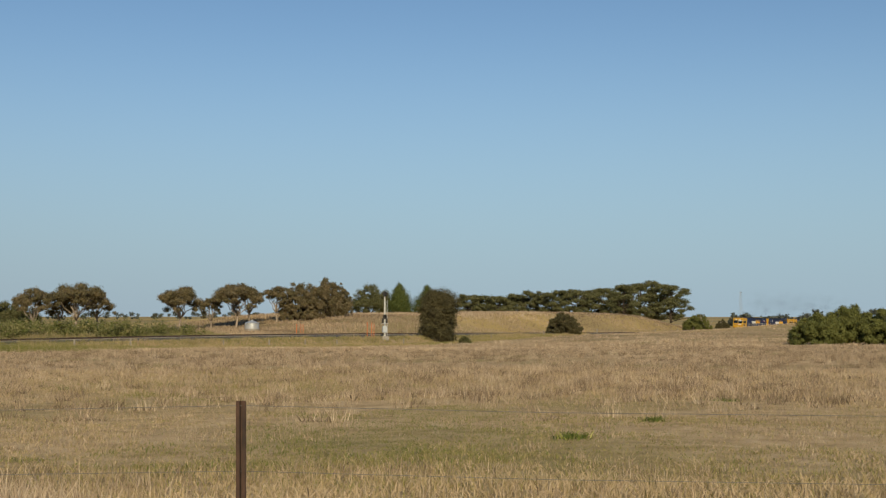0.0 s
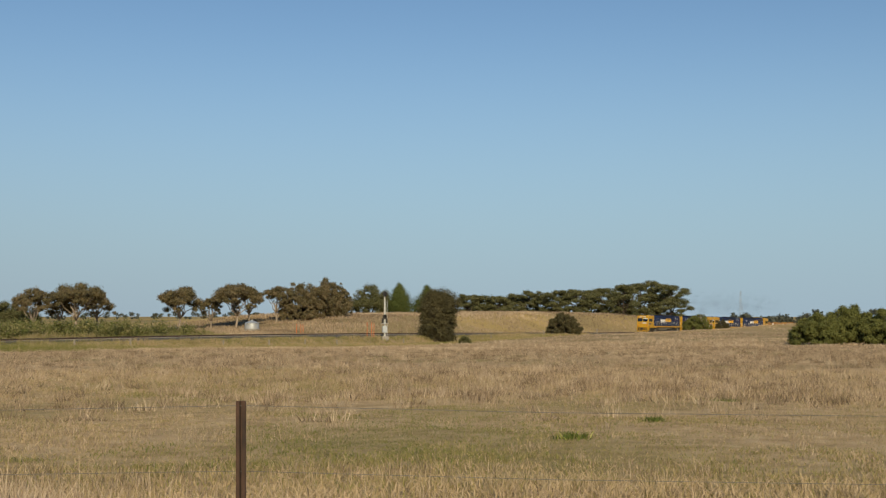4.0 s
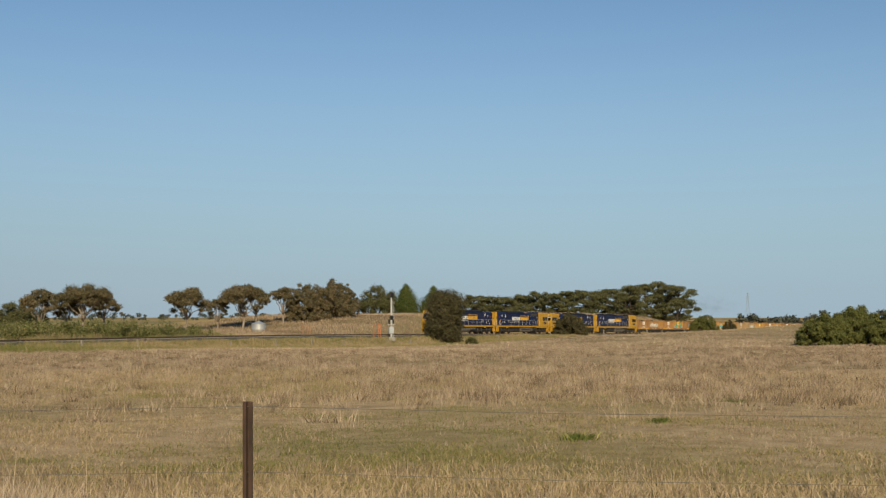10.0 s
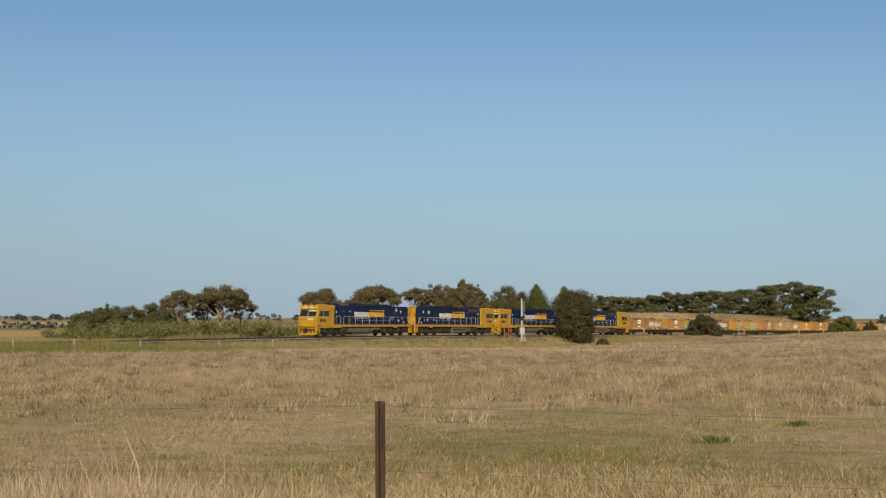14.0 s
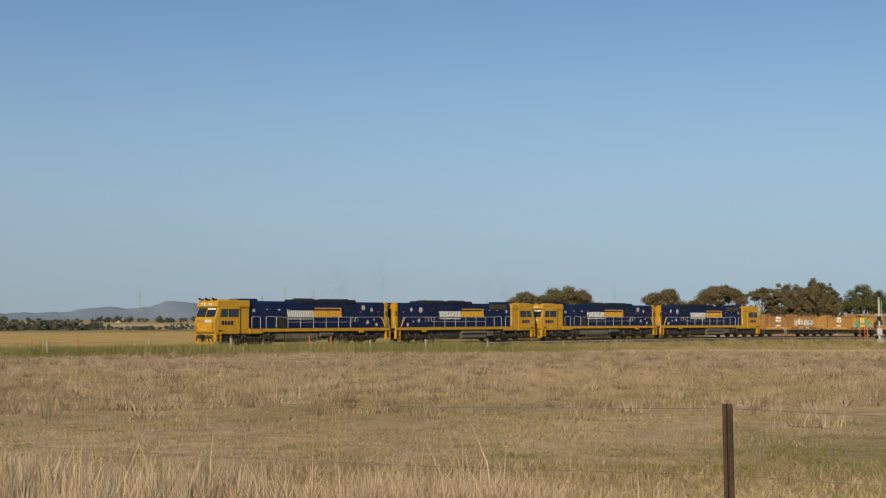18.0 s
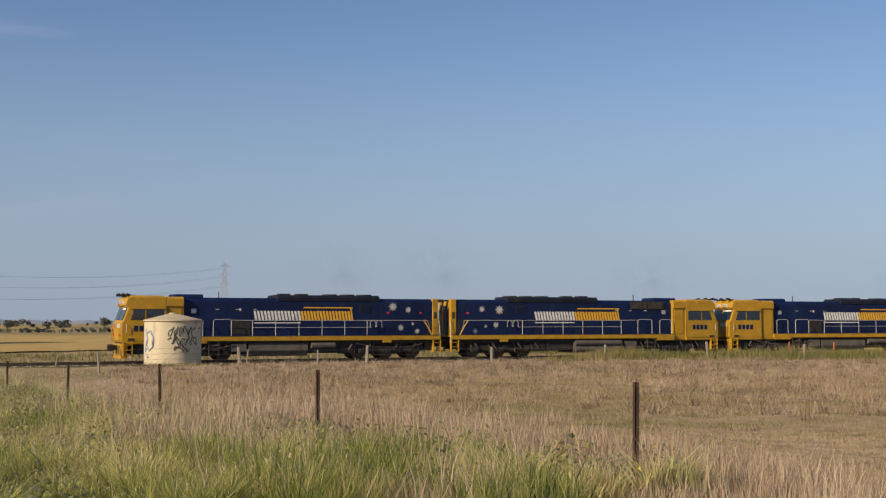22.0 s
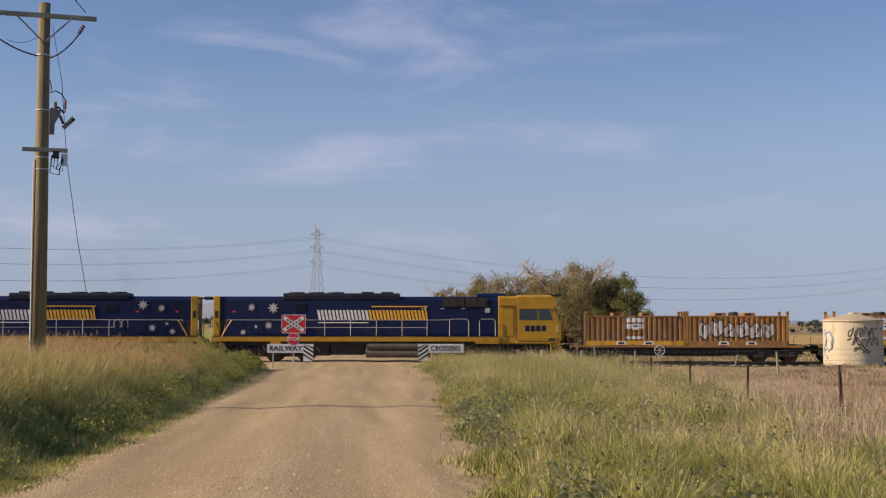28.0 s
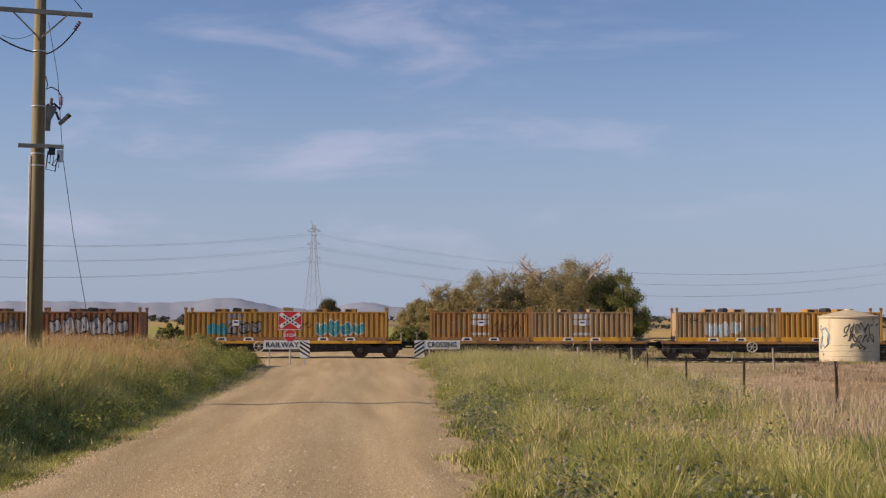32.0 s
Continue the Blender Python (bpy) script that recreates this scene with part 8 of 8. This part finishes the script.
    h = (0.07 + 0.42 * edge * (0.20 + 0.95 * clump) * (0.15 + 1.6 * fine)) * (1 + 0.75 * sm(-22, -52, x) * edge)
    dry = sm(0.5, 0.85, big) * 0.22 + 0.6 * sm(4.6, 7.6, y - 0.05 * (-x)) * r.random(len(x))
    blades("verge_grass", "lush green verge grass between road and fence", x, y, h * 0.95, 0.014, 0.36 + dry + 0.7 * (clump - 0.5) + 1.1 * (fine - 0.5), GRASS["green"], 23, per=5, spread=0.045, lean=0.9, vary=0.34)
    # soft grey-green weeds and darker grass in clumps among it
    rr = np.random.default_rng(87)
    m = 520
    cx = -9.5 - 52 * rr.random(m) ** 1.5
    n0 = road_edges(cx)[1]
    cy = n0 + 0.4 + (fence_at(0)[1] + 0.085 * (-cx) + 0.5 - n0) * rr.random(m)
    size = rr.uniform(0.16, 0.42, m) * (1 + 0.5 * sm(-25, -60, cx))
    lobes = [(a, b, float(c) + 0.45 * q, q, rr.uniform(0.7, 1.0)) for a, b, c, q in zip(cx, cy, ground(cx, cy), size)]
    me = leaves("verge_weeds", lobes, 64000, 0.034, 88)
    tagged(part("verge_weeds", me, GRASS["weed"]), "soft grey-green weeds in the verge", "weeds", kind="stuff")
    k = (value_noise(x, y, 1.0, 89) > 0.62) & (edge > 0.6) & (r.random(len(x)) < 0.5)
    blades("lush_verge_clumps", "darker lush green grass clumps in the verge", x[k], y[k], h[k] * 1.15 + 0.05, 0.012, 0.35 + 0.6 * (fine[k] - 0.3), GRASS["lush"], 90, per=4, spread=0.07, lean=0.6)
    k = r.random(len(x)) < 0.03 + 0.16 * sm(4.6, 7.6, y - 0.05 * (-x)) + 0.12 * sm(0.62, 0.8, big)
    blades("verge_straw", "dry pale stalks standing in the green verge", x[k], y[k], h[k] * 1.25 + 0.08, 0.008, np.full(k.sum(), 0.72), GRASS["straw"], 24, per=3, spread=0.08, lean=0.4)
    # pale seed heads over the verge
    k = np.flatnonzero(r.random(len(x)) < 0.10)
    c = np.stack([x[k], y[k], ground(x[k], y[k]) + h[k] * r.uniform(0.8, 1.25, len(k))], 1)
    q = r.normal(size=(len(k), 3, 3)) * np.array((0.007, 0.007, 0.022)) * (1 + 0.025 * np.abs(x[k]))[:, None, None]
    me = arrays_mesh("seed_heads", (c[:, None] + q).reshape(-1, 3), np.arange(3 * len(k)).reshape(-1, 3), np.repeat(r.uniform(0.4, 1, len(k)), 3))
    tagged(part("seed_heads", me, GRASS["straw"]), "pale grass seed heads over the verge", "grass", kind="stuff")
    # small yellow flowers on the verge
    k = np.flatnonzero((r.random(len(x)) < 0.006) & (x > -40))
    c = np.stack([x[k], y[k], ground(x[k], y[k]) + h[k] * 0.9], 1)
    q = r.normal(size=(len(k), 4, 3)) * 0.011
    me = arrays_mesh("yellow_flowers", (c[:, None] + q).reshape(-1, 3), np.arange(4 * len(k)).reshape(-1, 4), per_face=4)
    tagged(part("yellow_flowers", me, M["graffiti_yellow"]), "tiny yellow weed flowers in the verge", "flowers", kind="stuff")
    # tall red-brown grass on the other verge
    n = 115000
    x = -11 - 66 * r.random(n) ** 1.6
    south, north = road_edges(x)
    back = 1.5 + 12.0 * sm(-8, -30, x) + 5 * sm(-30, -50, x)
    y = south + 0.1 - back * r.random(n) ** 0.9
    edge = sm(0, 2.6, south - y)
    clump, big, fine = value_noise(x, y, 1.2, 31), value_noise(x, y, 4.5, 32), value_noise(x, y, 0.45, 35)
    fine = 0.5 * fine + 0.5 * value_noise(x, y, 0.22, 38)
    deep = sm(2.0, 8.0, south - y)
    h = (0.10 + (0.62 + 0.22 * deep) * edge * (0.10 + 0.55 * clump + 0.95 * (fine - 0.1))) * (1 - 0.20 * sm(-46, -68, x))
    h = h * (1 + 0.32 * np.exp(-((x + 29) / 5) ** 2) * sm(1.2, 3.0, south - y))
    pick = r.random(n) + 0.7 * (fine - 0.5)
    red = pick < 0.78 * sm(0.40, 0.95, edge * (0.55 + 0.5 * big) * (0.65 + 0.45 * deep + 0.25 * sm(-26, -44, x)))
    straw = ~red & (pick > 0.95) & (edge > 0.3)
    green = ~red & ~straw
    tone = 0.45 + 0.7 * (clump - 0.5) + 0.4 * (big - 0.5)
    blades("red_brown_grass", "tall red-brown seeding grass on the road bank", x[red], y[red], h[red] * 1.0, 0.011, tone[red] - 0.18 + 0.8 * (fine[red] - 0.5), GRASS["red"], 33, per=6, spread=0.10, lean=1.0, vary=0.28)
    blades("bank_straw", "pale dry stalks among the bank grass", x[straw], y[straw], h[straw] * 1.1, 0.010, 0.55 + 0.3 * (clump[straw] - 0.5), GRASS["straw"], 36, per=4, spread=0.10, lean=0.6)
    half = r.random(n) < 0.25 + 0.4 * sm(0.4, 0.7, big)
    k, j = green & half, green & ~half
    blades("bank_grass", "green grass at the foot of the bank", x[k], y[k], h[k] * 1.05, 0.015, tone[k] + 0.16 + 0.6 * (fine[k] - 0.5), GRASS["lush"], 34, per=4, spread=0.09, lean=0.7)
    blades("bank_pale_grass", "pale green grass at the foot of the bank", x[j], y[j], h[j] * 0.95, 0.012, tone[j] + 0.05 + 0.6 * (fine[j] - 0.5), GRASS["green"], 37, per=5, spread=0.09, lean=0.8)
    # red-brown seed heads in a haze over the bank
    k = np.flatnonzero(red & (r.random(n) < 0.45))
    c = np.stack([x[k], y[k], ground(x[k], y[k]) + h[k] * r.uniform(0.7, 1.12, len(k))], 1) + r.normal(size=(len(k), 3)) * 0.05
    q = r.normal(size=(len(k), 3, 3)) * np.array((0.010, 0.010, 0.030)) * (1 + 0.02 * np.abs(x[k]))[:, None, None]
    me = arrays_mesh("bank_seed_heads", (c[:, None] + q).reshape(-1, 3), np.arange(3 * len(k)).reshape(-1, 3), np.repeat(r.uniform(0.0, 0.75, len(k)), 3))
    tagged(part("bank_seed_heads", me, GRASS["red"]), "red-brown seed heads over the bank grass", "grass", kind="stuff")
    # leafy weeds low on the bank, and broad green ones in the other verge
    for name, label, sign, m, mat, seed in (("bank_weeds", "leafy green weeds along the foot of the bank", -1, 260, "lush", 121), ("broad_verge_weeds", "broad bright green weeds in the verge", 1, 420, "lush", 122)):
        rr = np.random.default_rng(seed)
        cx = -10 - 55 * rr.random(m) ** 1.4
        s0, n0 = road_edges(cx)
        cy = np.where(sign < 0, s0 - 0.5 - 3.6 * rr.random(m) ** 1.3, n0 + 0.5 + (fence_at(0)[1] + 0.085 * (-cx) - n0) * rr.random(m))
        size = rr.uniform(0.14, 0.38, m) * (1 + 0.4 * sm(-25, -60, cx))
        lobes = [(a, b, float(c) + q * (0.4 + 0.5 * rr.random()), q, rr.uniform(0.6, 1.2)) for a, b, c, q in zip(cx, cy, ground(cx, cy), size)]
        tagged(part(name, leaves(name, lobes, 46000, 0.030, seed, tilt=0.5), GRASS[mat]), label, "weeds", kind="stuff")
    # rank green strip along the near side of the track
    n = 64000
    u = -70 + 330 * r.random(n)
    wide = 10.5 + 6.5 * sm(46, 72, u) * (1 - sm(110, 150, u))
    s = np.where(r.random(n) < 0.75, 4.2 + (wide - 4.2) * r.random(n), -r.uniform(4.2, 14, n))
    p = np.array([track(a, b)[:2] for a, b in zip(u, s)])
    x, y = p[:, 0], p[:, 1]
    keep = ~((y > -6) & (y < 6.5) & (x < -55))
    x, y, u, s, wide = x[keep], y[keep], u[keep], s[keep], wide[keep]
    clump = value_noise(x, y, 3.0, 41)
    tank_gap = np.where(s > 0, 0.10 + 0.9 * sm(37, 46, u), 0.45)
    h = 0.08 + (0.42 + 0.70 * clump) * tank_gap * (1 - 0.50 * sm(95, 140, u)) * np.where(s > 0, sm(wide + 0.3, wide - 2.0, s), 1.0)
    blades("trackside_grass", "rank green grass between paddock and track", x, y, h, 0.05, 0.12 + 0.5 * (clump - 0.5) + 0.2 * r.random(len(x)) + 0.28 * sm(95, 145, u), GRASS["pasture"], 42, per=4, spread=0.18, lean=0.5, bent=False)
    # dry grass on the mound
    n = 42000
    u = 130 + 270 * r.random(n)
    s = -r.uniform(7, 62, n)
    p = np.array([track(a, b)[:2] for a, b in zip(u, s)])
    x, y = p[:, 0], p[:, 1]
    clump = value_noise(x, y, 5, 51)
    blades("mound_grass", "golden dry grass over the mound", x, y, 0.25 + 0.5 * clump, 0.10, 0.46 + 0.5 * (clump - 0.5) + 0.5 * (value_noise(x, y, 17, 53) - 0.5), GRASS["straw"], 52, per=3, spread=0.35, lean=0.5, bent=False)
    # weedy scrub on the far side of the track
    near_line = (_u > 20) & (_u < 420)
    aa = np.degrees(np.arctan2(_x, _y))[near_line]
    lobes = []
    rr = random.Random(61)
    for k in range(900):
        az = rr.uniform(-18.3, -8.6)
        uu = np.interp(az, aa, _u[near_line])
        x0, y0, _ = track(float(uu), -rr.uniform(6, 20))
        hh = rr.uniform(1.1, 2.9) * (1 - 0.5 * max(0.0, (az + 11.5) / 3) ** 2) * (1 - 0.35 * max(0.0, (-16.5 - az) / 2))
        q = rr.uniform(0.3, 0.75)
        for _ in range(2):
            lobes.append((x0 + rr.uniform(-0.7, 0.7), y0 + rr.uniform(-0.7, 0.7), ground_at(x0, y0) + max(hh, 0.6) * rr.uniform(0.2, 0.9), q, rr.uniform(0.8, 1.6)))
    me = leaves("scrub", lobes, 110000, 0.11, 62, tilt=0.5)
    tagged(part("scrub", me, LEAF["scrub"]), "green weedy scrub beyond the railway track", "scrub", kind="stuff")
    n = 22000
    az = r.uniform(-22, -8.2, n)
    u = np.interp(az, aa, _u[near_line])
    s = -r.uniform(5, 26, n)
    p = np.array([track(a, b)[:2] for a, b in zip(u, s)])
    x, y = p[:, 0], p[:, 1]
    clump = value_noise(x, y, 4, 63)
    blades("tall_weeds", "tall green and straw weeds beyond the railway", x, y, 0.35 + 0.9 * clump, 0.07, 0.55 + 0.8 * (clump - 0.4) + 0.35 * (az < -16.2), LEAF["scrub"], 64, per=3, spread=0.3, lean=0.4, bent=False, category="weeds")


build_grass()


def motions():
    times = [float(t) for t in range(0, 33)]
    steps = [k / FPS for k in range(0, 32 * FPS + 1)]
    # the axles turn on the locomotives and the leading wagons
    for ob, behind, turned, up in RIDES:
        walk(ob, [(t, pose(0, 0, up) @ on_track(head_u(t) + behind, turned)) for t in times])
        if up or behind > 190:
            continue
        for bogie_part in ob.children:
            for axle in bogie_part.children:
                if axle.name.startswith("wheelset"):
                    a, _, r = axle.location
                    way = -1 if turned else 1
                    walk(axle, [(t, pose(a, 0, r, 0, way * math.degrees((head_u(0) - head_u(t)) / r), 0)) for t in steps])
    for ob, behind, up, turn, phase in SMOKE:
        walk(ob, [(t, on_track(head_u(t) + behind + 0.8 * math.sin(t * 0.9 + phase)) @ pose(0, 0, up + 0.3 * math.sin(t * 1.3 + phase), 0, 5 * math.sin(t + phase), turn + 8 * math.sin(t * 0.7 + phase))) for t in times])
    for ob, az, d, z in HAZE:
        rows = []
        for t in times:
            x, y = polar(az - 6.5 * (1 - math.exp(-t / 7.0)), d)
            rows.append((t, pose(x, y, z + 0.03 * t, 0, 3 * math.sin(t * 0.4 + az), -az + 4 * math.sin(t * 0.3 + d))))
        walk(ob, rows)


motions()
